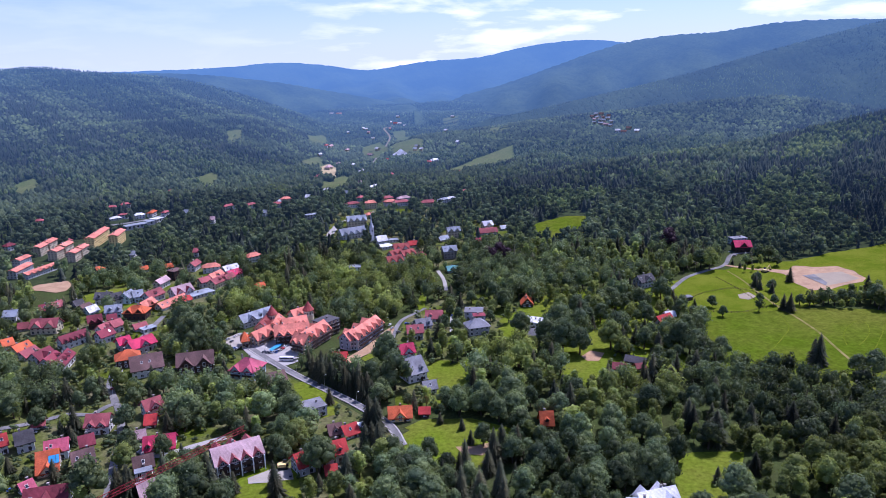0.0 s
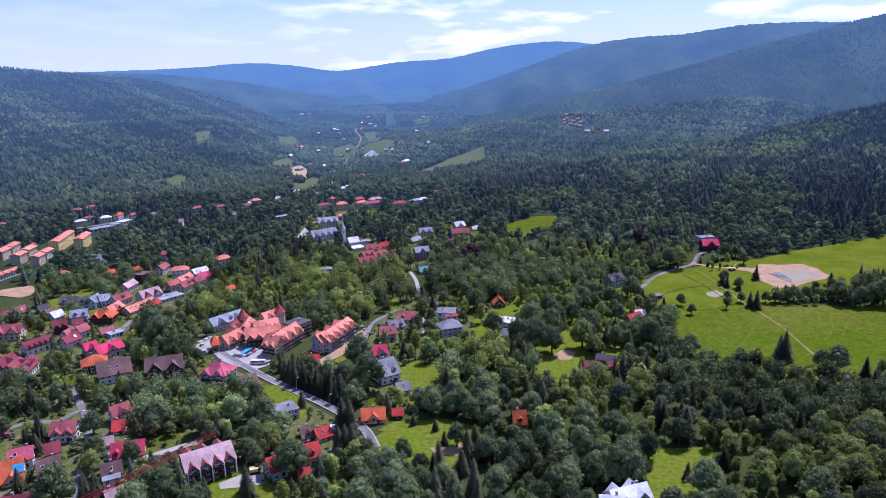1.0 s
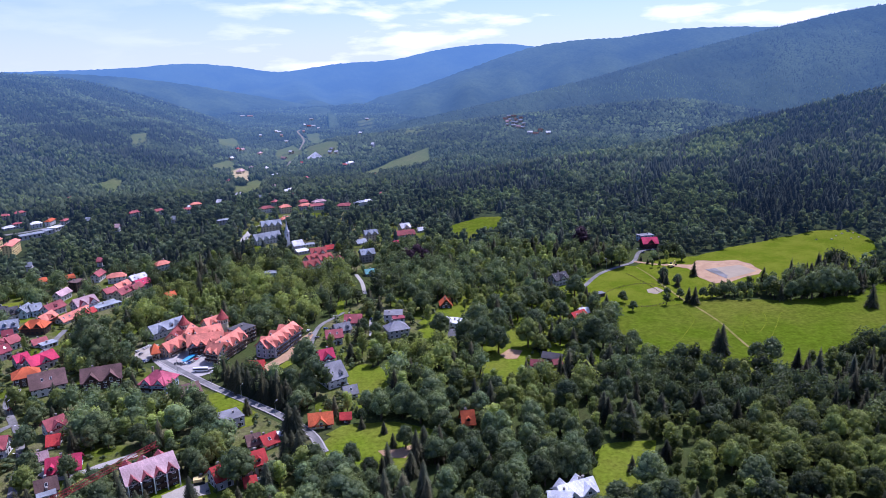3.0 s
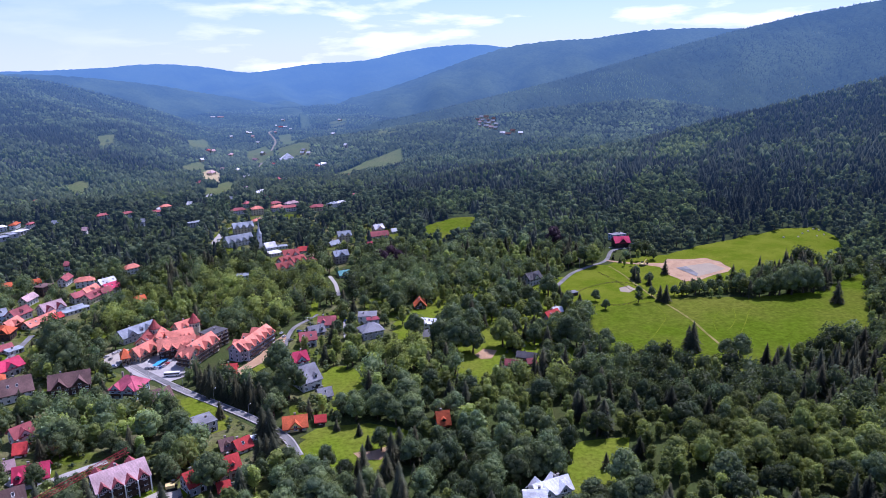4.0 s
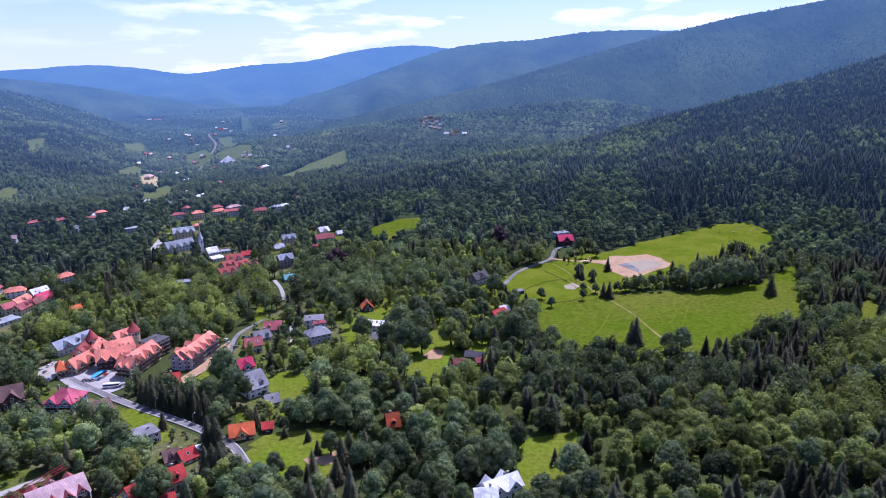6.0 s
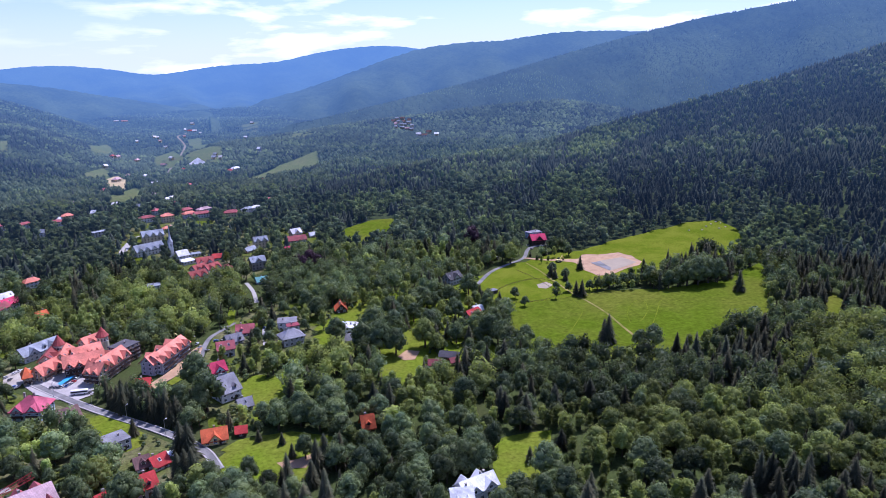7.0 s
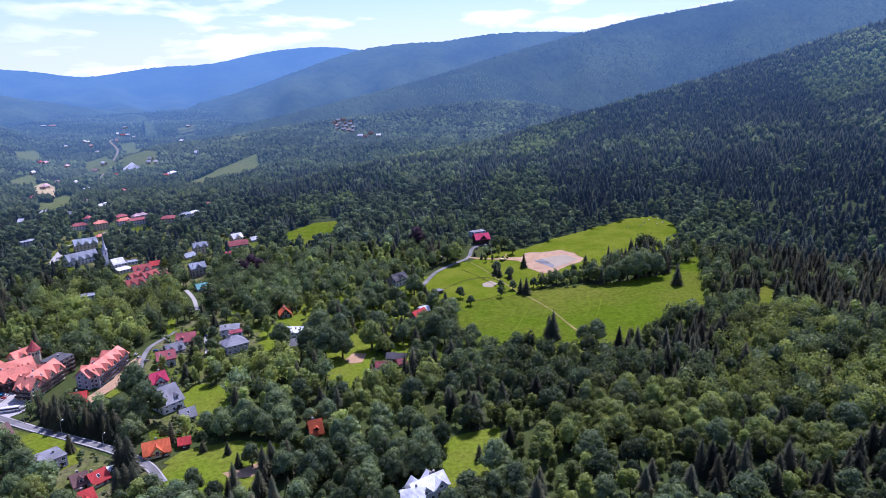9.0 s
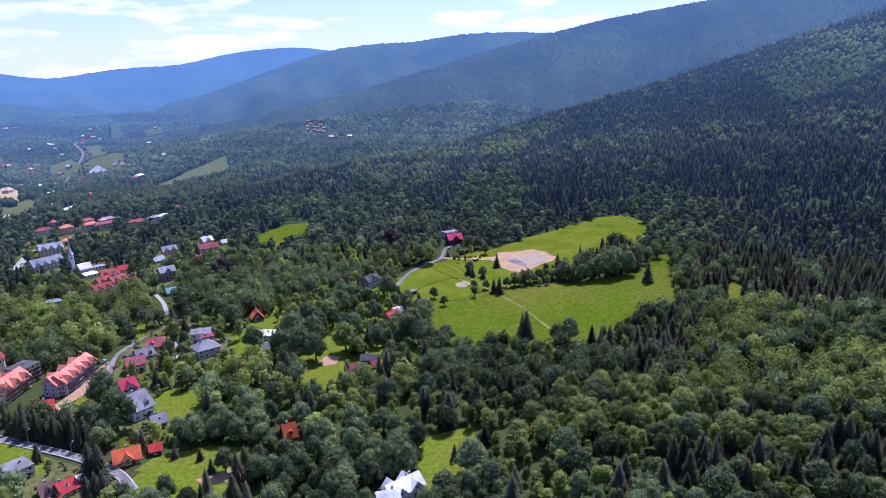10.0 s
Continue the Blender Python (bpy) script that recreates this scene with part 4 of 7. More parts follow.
drape("meadow", [(0.7, 2354.9), (42.5, 2391.1), (68.0, 2417.8), (62.3, 2357.5), (22.6, 2318.6)], HAZED_MEADOW, "long hazy meadow on the far slope", "meadow", lift=0.6, wobble=3, clear=(1.0, 0.985))
drape("field", [(-196.4, 1177.9), (-212.1, 1287.9), (-197.9, 1296.1), (-179.3, 1183.5)], HAZED_FIELD, "pale dry mown field in the valley", "field", lift=0.6, clear=(1.0, 0.985))
# roads
road("road", [(-104.2, 348.7), (-87.7, 328.8), (-69.7, 308.7), (-53.9, 293.1), (-36.8, 275.7), (-23.5, 258.9), (-17.7, 243.4)], 2.8, M_ASPHALT, "asphalt street with pale pavements", kerb=True)
road("road", [(-186.4, 266.6), (-174.5, 270.6), (-163.6, 277.3), (-152.3, 276.5), (-147.0, 286.6), (-132.2, 258.4), (-126.8, 241.0), (-117.9, 214.4)], 3.2, M_ASPHALT, "narrow asphalt village street")
road("road", [(-132.2, 258.4), (-112.8, 241.0), (-99.7, 246.8), (-88.4, 253.5)], 3.6, M_PALE_ROAD, "pale concrete drive")
road("road", [(-147.0, 286.6), (-158.9, 307.5), (-165.0, 333.9), (-167.4, 364.4), (-168.6, 400.6)], 3.2, M_ASPHALT, "narrow village street between houses")
road("road", [(142.6, 424.2), (162.0, 449.7), (179.9, 462.6), (196.6, 473.6), (211.1, 496.8), (227.9, 502.2)], 3.0, M_ASPHALT, "narrow lane up to the red house")
road("track", [(196.6, 473.6), (214.2, 461.2), (234.8, 456.1)], 3.0, M_SAND, "bare earth track to the arena")
road("track", [(193.6, 460.7), (195.5, 441.5), (195.0, 412.9), (195.1, 388.2), (196.9, 372.0), (197.4, 348.8), (195.0, 328.1), (193.4, 310.3), (193.7, 301.2)], 1.5, M_TRACK, "worn pale track across the meadow", lift=0.28)
road("track", [(201.9, 330.1), (207.3, 342.8), (216.0, 354.6), (225.8, 362.8), (229.0, 359.8), (223.9, 347.9), (215.0, 336.4), (207.5, 329.4)], 0.6, M_MEADOW_DRY, "faint mown track across the meadow", lift=0.28)
road("track", [(212.7, 324.4), (225.3, 340.1), (236.9, 355.4), (241.2, 358.1)], 0.6, M_MEADOW_DRY, "faint mown track across the meadow", lift=0.28)
road("track", [(189.5, 376.0), (185.9, 357.5), (177.5, 345.0), (160.0, 323.2)], 0.6, M_MEADOW_DRY, "faint mown track across the meadow", lift=0.28)
road("road", [(1.4, 436.7), (-0.2, 462.3), (-4.1, 483.4)], 2.6, M_PALE_ROAD, "pale lane between trees")
road("road", [(-98.1, 586.1), (-96.1, 642.2), (-77.6, 666.8), (-69.4, 695.9)], 2.4, M_PALE_ROAD, "pale street by the spa house")
road("road", [(-143.6, 1275.5), (-133.2, 1450.4), (-134.9, 1916.9), (-169.1, 2176.3), (-146.5, 2382.7)], 5.0, M_ASPHALT, "valley road far off")
road("road", [(-319.4, 658.8), (-302.1, 668.9), (-284.1, 693.1), (-284.1, 723.7)], 6.0, M_ASPHALT, "street by the flats")
drape("far_meadow", [(-114.6, 1614.6), (-76.6, 1634.4), (-36.5, 1583.2), (-41.3, 1516.9), (-97.5, 1542.8)], HAZED_MEADOW, "mown meadow below the glass pyramid", "meadow", lift=0.6, wobble=3)
drape("far_meadow", [(81.9, 1272.6), (125.9, 1303.4), (126.8, 1260.8), (88.4, 1220.6)], HAZED_MEADOW, "strip of mown meadow across the slope", "meadow", lift=0.6, wobble=3)
drape("far_meadow", [(-14.2, 2351.7), (33.0, 2385.2), (64.8, 2376.8), (50.7, 2340.1)], HAZED_MEADOW, "hazy meadow on the far slope", "meadow", lift=0.6, wobble=3)
drape("far_meadow", [(113.4, 1747.2), (171.9, 1777.0), (175.5, 1743.4), (123.3, 1693.7)], HAZED_MEADOW, "hazy meadow on the far slope", "meadow", lift=0.6, wobble=3)
drape("far_meadow", [(-143.7, 2052.9), (-104.7, 2092.2), (-93.6, 2024.0), (-124.0, 1991.0)], HAZED_MEADOW, "small valley meadow among trees", "meadow", lift=0.6, wobble=3)
drape("far_meadow", [(-277.0, 1382.7), (-264.2, 1503.3), (-240.6, 1467.7), (-245.7, 1330.8)], HAZED_MEADOW, "small valley meadow among trees", "meadow", lift=0.6, wobble=3)
drape("far_meadow", [(-174.9, 1028.8), (-124.3, 956.9), (-126.9, 918.2), (-157.5, 946.8)], HAZED_MEADOW, "lawn among far houses", "meadow", lift=0.6, wobble=3)

road("road", [(-29.6, 310.3), (-28.2, 321.4), (-27.7, 335.6), (-28.4, 350.8), (-27.6, 368.0), (-24.6, 383.1), (-17.4, 394.2), (-11.9, 402.9)], 2.6, M_ASPHALT, "lane between the houses")
# gardens with few trees
SPARSE.append(([(-156.2, 216.4), (-270.2, 406.3), (-238.0, 424.1), (-231.2, 472.8), (-171.7, 510.6), (-139.4, 468.9), (-121.3, 388.8), (-115.3, 345.6), (-59.3, 294.6), (-20.9, 252.1), (-29.9, 210.4)], 0.92))
drape("garden_ground", SPARSE[-1][0], M_TOWN, "garden ground of grass, paths and beds between houses", "garden", lift=0.08, free=False)
SPARSE.append(([(-28.8, 338.5), (-22.3, 389.9), (1.4, 430.7), (26.6, 427.9), (56.1, 382.7), (48.9, 332.7), (3.3, 343.4), (-2.8, 274.8), (-22.2, 275.9)], 0.5))
drape("garden_ground", SPARSE[-1][0], M_TOWN, "garden ground of grass, paths and beds between houses", "garden", lift=0.08, free=False)
SPARSE.append(([(-104.8, 567.8), (-117.7, 715.2), (-12.6, 702.2), (61.4, 638.0), (59.6, 571.1), (-10.1, 484.1), (-63.5, 530.9)], 0.92))
drape("garden_ground", SPARSE[-1][0], M_TOWN, "garden ground of grass, paths and beds between houses", "garden", lift=0.08, free=False)
SPARSE.append(([(40.1, 385.7), (66.3, 424.7), (125.8, 439.5), (163.2, 446.0), (150.5, 390.0), (119.2, 338.7), (116.3, 305.3), (75.5, 298.0), (62.4, 312.9), (46.4, 336.8)], 0.5))
drape("garden_ground", SPARSE[-1][0], M_LAWN, "rough grass between scattered houses and trees", "garden", lift=0.08, free=False)
SPARSE.append(([(-21.3, 248.0), (-8.4, 264.0), (10.1, 263.7), (25.5, 254.6), (19.4, 238.2), (4.2, 232.5), (-16.4, 231.5)], 0.3))
drape("garden_ground", SPARSE[-1][0], M_LAWN, "grassy plot with young trees", "garden", lift=0.08, free=False)

# stands of light beeches and of dark spruces
PALE.append([(154.7, 237.4), (183.0, 235.6), (201.0, 223.4), (231.7, 232.2), (263.9, 239.7), (272.5, 223.8), (296.4, 212.5), (325.3, 214.0), (259.4, 166.9), (222.9, 160.0), (192.3, 158.0), (185.8, 177.8), (169.8, 190.2), (149.7, 191.2), (131.0, 200.4), (112.2, 214.2), (129.6, 227.5)])
PALE.append([(242.3, 271.6), (285.0, 288.7), (339.0, 282.4), (301.6, 242.4), (266.7, 242.4), (227.0, 238.2)])
PALE.append([(351.2, 452.6), (419.3, 479.2), (467.0, 482.9), (434.1, 428.5), (374.0, 400.7), (349.1, 415.5)])
PALE.append([(473.3, 972.1), (556.8, 1036.7), (667.4, 1040.1), (619.6, 948.8), (507.3, 893.4), (439.7, 868.2)])
PALE.append([(923.3, 862.5), (1063.4, 936.6), (1149.0, 930.7), (1213.5, 876.4), (1034.0, 738.4), (916.2, 724.1), (813.5, 708.7)])
PALE.append([(321.4, 735.6), (382.6, 712.8), (374.6, 635.5), (285.8, 532.6), (236.7, 520.7)])
PALE.append([(74.6, 661.9), (135.6, 763.3), (178.8, 736.2), (135.0, 666.2)])
PALE.append([(320.5, 1247.9), (451.1, 1341.7), (552.4, 1382.0), (510.0, 1273.2), (307.9, 957.0)])
PALE.append([(518.5, 1012.6), (649.4, 1035.7), (624.0, 992.7), (519.6, 953.5)])
PALE.append([(332.7, 746.5), (404.2, 757.0), (363.2, 676.9), (310.4, 657.3)])
PALE.append([(14.0, 320.8), (32.6, 341.2), (46.9, 318.7), (28.1, 294.7)])
PALE.append([(-94.4, 505.0), (-60.5, 502.3), (-46.3, 435.9), (-72.5, 415.7)])
PALE.append([(63.8, 281.4), (101.9, 284.7), (103.6, 268.5), (66.3, 261.0)])
PALE.append([(-64.8, 410.5), (-61.5, 456.6), (-42.8, 488.2), (-18.6, 499.2), (-6.8, 463.9), (-14.3, 404.9), (-32.0, 386.8), (-49.2, 393.5)])
PALE.append([(-123.9, 354.4), (-131.2, 400.0), (-128.9, 443.5), (-119.6, 467.7), (-106.2, 441.9), (-116.9, 384.6)])
FIRS.append([(195.8, 261.4), (226.8, 279.5), (273.9, 294.4), (269.6, 276.5), (220.0, 241.6), (190.1, 228.9), (182.6, 239.1)])
FIRS.append([(159.5, 177.9), (184.3, 176.3), (189.5, 155.4), (219.5, 157.3), (250.9, 160.8), (209.3, 130.9), (142.2, 162.9)])
FIRS.append([(378.7, 322.0), (471.3, 319.6), (377.9, 251.8), (321.2, 255.6)])
FIRS.append([(521.1, 511.0), (547.2, 450.3), (642.1, 446.4), (452.4, 305.7), (408.0, 334.1), (415.5, 391.9)])
FIRS.append([(385.0, 665.2), (410.9, 638.1), (415.1, 563.6), (327.3, 516.2), (325.9, 552.6)])
FIRS.append([(68.5, 776.4), (124.0, 963.0), (249.7, 911.6), (211.0, 744.1), (135.6, 763.3)])
FIRS.append([(86.2, 250.6), (101.9, 263.6), (115.9, 257.9), (105.1, 236.6), (85.1, 233.9)])

# groves among the gardens
DENSE.append([(-229.0, 337.6), (-194.0, 328.7), (-170.3, 285.5), (-192.5, 276.7)])
DENSE.append([(-133.6, 294.0), (-127.9, 299.4), (-81.3, 300.9), (-54.4, 265.3), (-53.6, 241.1), (-70.2, 252.5), (-107.8, 263.8), (-115.2, 261.9)])
DENSE.append([(-173.7, 400.7), (-151.5, 400.1), (-123.1, 342.3), (-142.8, 339.8)])
DENSE.append([(-127.7, 231.4), (-116.6, 234.5), (-108.0, 213.9), (-119.9, 214.5)])
DENSE.append([(-103.0, 226.4), (-89.7, 229.3), (-80.4, 212.6), (-98.1, 213.4)])
DENSE.append([(-36.4, 250.7), (-20.6, 247.7), (-20.3, 210.0), (-37.6, 210.7)])
DENSE.append([(-248.4, 430.4), (-229.9, 429.4), (-203.0, 373.8), (-213.8, 370.1)])
DENSE.append([(-202.9, 357.8), (-181.3, 360.8), (-156.1, 307.3), (-161.4, 295.9), (-188.7, 335.2)])
DENSE.append([(-180.5, 400.9), (-167.0, 405.6), (-140.1, 332.4), (-159.4, 355.9)])
DENSE.append([(-146.7, 246.3), (-127.0, 239.0), (-115.9, 214.3), (-131.9, 215.1)])
DENSE.append([(-139.1, 263.5), (-129.3, 265.2), (-116.2, 232.6), (-119.9, 225.5)])
DENSE.append([(-154.7, 363.8), (-120.0, 361.9), (-110.9, 330.5), (-140.3, 325.5)])
DENSE.append([(-159.2, 469.6), (-92.1, 491.2), (-74.5, 385.3), (-112.1, 378.9)])
DENSE.append([(-312.5, 476.9), (-273.5, 449.4), (-248.1, 403.7), (-264.0, 395.9)])

# houses
house(-145.9, 319.6, 14.0, 12.0, 26, "brown", "white", 2, "gable", label="large white guest house with a brown gabled roof", group="village houses", name='guest_house', category='guest house')
house(-159.6, 330.0, 10.9, 9.0, 26, "orange", "timber", 2, "hip", label="dark timber house with a orange hipped roof", group="village houses")
house(-122.9, 322.3, 16.4, 11.0, 15, "brown", "timber", 2, "gable", label="dark timber house with a brown gabled roof and cross gables", group="village houses", gables=2)
house(-94.9, 312.8, 12.8, 11.0, -15, "raspberry", "blue", 2, "hip", label="pale blue villa with a raspberry-red hipped roof", group="village houses", rise=5, gables=2, chimneys=2, balcony=True)
house(-79.8, 303.4, 8.1, 8.0, 32, "brown", "cream", 1, "gable", label="cream bungalow with a brown gabled roof", group="village houses")
house(-52.4, 324.8, 6.1, 8.0, 2, "red", "cream", 1, "gable", label="cream bungalow with a red gabled roof", group="village houses")
house(-56.5, 271.6, 8.7, 9.0, 30, "grey", "grey", 2, "flat", label="grey house with a grey flat roof", group="village houses")
house(-6.1, 383.0, 9.0, 8.0, -5, "rose", "white", 1, "gable", label="white bungalow with a faded rose gabled roof", group="village houses")
house(-12.5, 370.5, 8.2, 7.0, 21, "grey", "white", 1, "gable", label="white bungalow with a grey gabled roof", group="village houses")
house(-16.2, 354.7, 8.0, 7.0, 7, "rose", "grey", 2, "gable", label="grey house with a faded rose gabled roof", group="village houses")
house(-19.9, 327.3, 6.7, 8.0, 21, "pink", "blue", 2, "gable", label="pale blue house with a bright pink gabled roof and cross gables", group="village houses", gables=1)
house(-16.4, 305.2, 9.4, 13.0, 30, "grey", "white", 2, "gable", label="white house with a grey gabled roof", group="village houses")
house(-7.9, 290.7, 5.4, 6.0, 15, "grey", "white", 1, "gable", label="white bungalow with a grey gabled roof", group="village houses")
house(16.8, 384.0, 10.3, 9.0, -5, "grey", "white", 2, "flat", label="white house with a grey flat roof", group="village houses")
house(19.2, 375.4, 6.5, 5.0, 6, "maroon", "white", 2, "flat", label="white house with a dark maroon flat roof", group="village houses")
house(17.2, 359.9, 11.6, 9.0, 16, "grey", "grey", 2, "hip", label="grey house with a grey hipped roof", group="village houses")
house(49.5, 402.4, 7.4, 6.4, 88, "orange", "timber", 1, "gable", label="dark timber gabled cabin with an orange roof", group="village houses", rise=3.6)
house(129.1, 434.9, 11.0, 8.0, 27, "dark", "grey", 2, "gable", label="grey house with a dark gabled roof and cross gables", group="village houses", gables=1)
house(221.8, 506.3, 11.4, 9.0, -3, "pink", "timber", 2, "gable", label="dark timber house with a bright pink gabled roof and cross gables", group="village houses", gables=1)
house(227.3, 526.7, 12.1, 7.0, 13, "grey", "blue", 2, "flat", label="pale blue house with a grey flat roof", group="village houses")
house(90.9, 313.1, 9.0, 4.2, -30, "dark", "timber", 1, "gable", label="dark timber barn with a dark roof", chimneys=0, name='barn', category='barn')
house(81.4, 306.0, 5.6, 4.4, -17, "rose", "timber", 1, "gable", label="low timber shed with a faded rose roof", chimneys=0, name='shed', category='shed')
house(90.8, 306.2, 3.6, 3.2, 9, "rose", "timber", 1, "gable", label="low timber shed with a faded rose roof", chimneys=0, name='shed', category='shed')
house(147.7, 406.2, 4.8, 4.0, 18, "grey", "timber", 1, "flat", label="small grey timber shed on the pasture", chimneys=0, name='shed', category='shed')
house(-19.6, 265.8, 8.9, 7.0, 4, "orange", "yellow", 1, "gable", label="ochre yellow bungalow with a orange gabled roof and cross gables", group="village houses", gables=1, rise=3.2)
house(-9.5, 267.4, 3.7, 4.0, -1, "red", "timber", 1, "gable", label="small timber shed with a red roof", chimneys=0, name='shed', category='shed')
house(39.4, 256.4, 4.6, 6.0, 3, "orange", "timber", 1, "gable", label="dark timber bungalow with a orange gabled roof", group="village houses", rise=4)

glass_pyramid(-80.2, 1440.9, 32, 13)


# the nearer village houses
house(-142.5, 262.8, 8.6, 8.0, 5, "rose", "white", 2, "gable", label="white house with a faded rose gabled roof and cross gables", group='village houses', gables=2, step=2.15)
house(-126.5, 276.2, 7.0, 7.2, 43, "rose", "white", 2, "gable", label="white house with a faded rose gabled roof and cross gables", group='village houses', gables=1, step=2.15)
house(-122.9, 266.4, 4.0, 6.4, 11, "red", "white", 1, "gable", label="white bungalow with a red gabled roof", group='village houses', step=2.15)
house(-122.9, 254.4, 3.5, 4.8, 27, "faded", "white", 1, "gable", label="white bungalow with a faded pale gabled roof", group='village houses', step=2.15)
house(-111.8, 247.0, 10.8, 8.8, 14, "pink", "white", 1, "gable", label="white bungalow with a bright pink gabled roof and cross gables", group='village houses', gables=1, step=2.15)
house(-111.1, 229.6, 6.1, 7.2, 27, "brown", "grey", 2, "gable", label="grey house with a brown gabled roof", group='village houses', step=2.15)
house(-109.8, 226.1, 5.6, 6.4, 24, "slate", "white", 2, "flat", label="white house with a slate-grey flat roof", group='village houses', step=2.15)
house(-103.1, 212.8, 5.4, 8.0, 35, "faded", "white", 2, "gable", label="white house with a faded pale gabled roof", group='village houses', step=2.15)
house(-148.5, 234.9, 6.7, 12.8, 22, "orange", "cream", 1, "gable", label="low cream house with a broad orange roof and solar panels", group='village houses', solar=True, gables=1, step=2.15)
house(-149.7, 243.3, 7.3, 7.2, 23, "raspberry", "blue", 2, "gable", label="pale blue house with a raspberry gabled roof", group='village houses', step=2.15)
house(-140.1, 246.8, 4.6, 6.4, 31, "maroon", "yellow", 2, "gable", label="ochre yellow house with a dark maroon gabled roof", group='village houses', step=2.15)
house(-135.0, 233.7, 6.8, 8.8, 31, "brown", "cream", 2, "gable", label="cream house with a brown gabled roof", group='village houses', step=2.15)
house(-166.4, 250.4, 5.8, 8.0, 34, "dark", "white", 2, "gable", label="white house with a dark grey gabled roof", group='village houses', step=2.15)
house(-174.5, 248.6, 3.5, 7.2, 37, "red", "white", 2, "gable", label="white house with a red gabled roof", group='village houses', step=2.15)
house(-136.6, 212.2, 13.2, 11.2, 13, "maroon", "white", 1, "gable", label="white bungalow with a dark maroon gabled roof and cross gables", group='village houses', gables=1, step=2.15)
house(-148.2, 219.0, 3.7, 6.4, 52, "raspberry", "white", 1, "gable", label="white bungalow with a raspberry gabled roof", group='village houses', step=2.15)
house(-170.3, 267.7, 4.2, 5.6, 19, "rose", "white", 1, "gable", label="white bungalow with a faded rose gabled roof", group='village houses', step=2.15)
house(-77.9, 231.8, 16.8, 12.0, 30, "faded", "timber", 3, "gable", label="long dark timber apartment house with a pale rose gabled roof", gables=4, dormers=3, gable_roof='rose', posts=4, balcony=True, name='apartment_house', category='apartment house', rise=3.7, step=2.15)
house(-53.0, 228.6, 5.9, 8.0, 35, "red", "grey", 2, "gable", label="grey house with a red gabled roof", group='village houses', step=2.15)
house(-43.5, 235.3, 9.7, 8.0, 24, "red", "grey", 2, "gable", label="grey house with a red gabled roof", group='village houses', chimneys=2, step=2.15)
house(-42.4, 225.2, 3.5, 4.8, 15, "red", "white", 1, "gable", label="white bungalow with a red gabled roof", group='village houses', step=2.15)
house(-45.1, 253.8, 4.8, 6.4, 22, "brown", "white", 1, "gable", label="white bungalow with a brown gabled roof", group='village houses', step=2.15)
house(-39.3, 253.0, 5.5, 6.4, 34, "red", "white", 1, "gable", label="white bungalow with a red gabled roof", group='village houses', step=2.15)
house(-35.8, 256.8, 3.5, 4.0, 8, "white", "white", 1, "flat", label="white bungalow with a pale metal flat roof", group='village houses', step=2.15)
house(121.1, 368.8, 9.8, 6.4, 31, "red", "white", 1, "gable", label="white bungalow with a red gabled roof", group='village houses', step=2.15)
house(121.5, 360.3, 7.5, 6.4, 39, "red", "white", 1, "gable", label="white bungalow with a red gabled roof", group='village houses', step=2.15)
house(127.0, 376.0, 4.8, 4.8, 8, "white", "white", 1, "gable", label="white bungalow with a pale metal gabled roof", group='village houses', step=2.15)
house(48.0, 366.0, 10.8, 8.8, -25, "white", "white", 2, "flat", label="white house with a pale metal flat roof", group='village houses', step=2.15)
house(45.5, 351.8, 7.0, 5.6, 10, "grey", "white", 1, "gable", label="white bungalow with a grey gabled roof", group='village houses', step=2.15)
house(66.6, 200.1, 12.7, 7.2, 16, "bright", "white", 2, "gable", label="white house with a bright white metal roof of several gables", gables=2, dormers=2, group='village houses', chimneys=2, step=2.15)
house(59.9, 195.6, 6.8, 7.2, -8, "bright", "white", 2, "gable", label="white wing with a bright white metal roof", gables=2, group='village houses', step=2.15)
# the town street and the houses round it
house(-245.4, 411.9, 5.2, 6.4, 31, "maroon", "white", 1, "gable", label="white bungalow with a dark maroon gabled roof", group='village houses', step=2.15)
house(-241.3, 417.3, 6.2, 6.4, 60, "rose", "white", 1, "gable", label="white bungalow with a faded rose gabled roof", group='village houses', step=2.15)
house(-228.7, 419.0, 5.0, 6.4, 53, "dark", "grey", 1, "gable", label="grey bungalow with a dark grey gabled roof", group='village houses', step=2.15)
house(-221.1, 412.3, 6.3, 5.6, 69, "brown", "cream", 1, "gable", label="cream bungalow with a brown gabled roof", group='village houses', step=2.15)
house(-214.8, 406.9, 6.0, 6.4, 59, "white", "blue", 1, "gable", label="pale blue bungalow with a pale metal gabled roof", group='village houses', step=2.15)
house(-198.1, 400.9, 8.6, 7.2, 18, "slate", "blue", 2, "gable", label="pale blue house with a slate-grey gabled roof", group='village houses', step=2.15)
house(-216.1, 426.8, 8.3, 7.2, 5, "dark", "grey", 2, "gable", label="grey house with a dark grey gabled roof", group='village houses', step=2.15)
house(-207.4, 425.3, 5.7, 7.2, 36, "dark", "grey", 2, "gable", label="grey house with a dark grey gabled roof", group='village houses', step=2.15)
house(-201.5, 428.2, 8.5, 7.2, 83, "slate", "blue", 2, "gable", label="pale blue house with a slate-grey gabled roof", group='village houses', step=2.15)
house(-196.2, 430.6, 5.5, 7.2, 35, "slate", "blue", 2, "gable", label="pale blue house with a slate-grey gabled roof", group='village houses', step=2.15)
house(-186.4, 430.8, 12.0, 7.2, 67, "rose", "white", 2, "gable", label="white house with a faded rose gabled roof", group='village houses', step=2.15)
house(-171.0, 420.6, 21.2, 6.4, 65, "salmon", "white", 1, "gable", label="white bungalow with a salmon gabled roof", group='village houses', step=2.15)
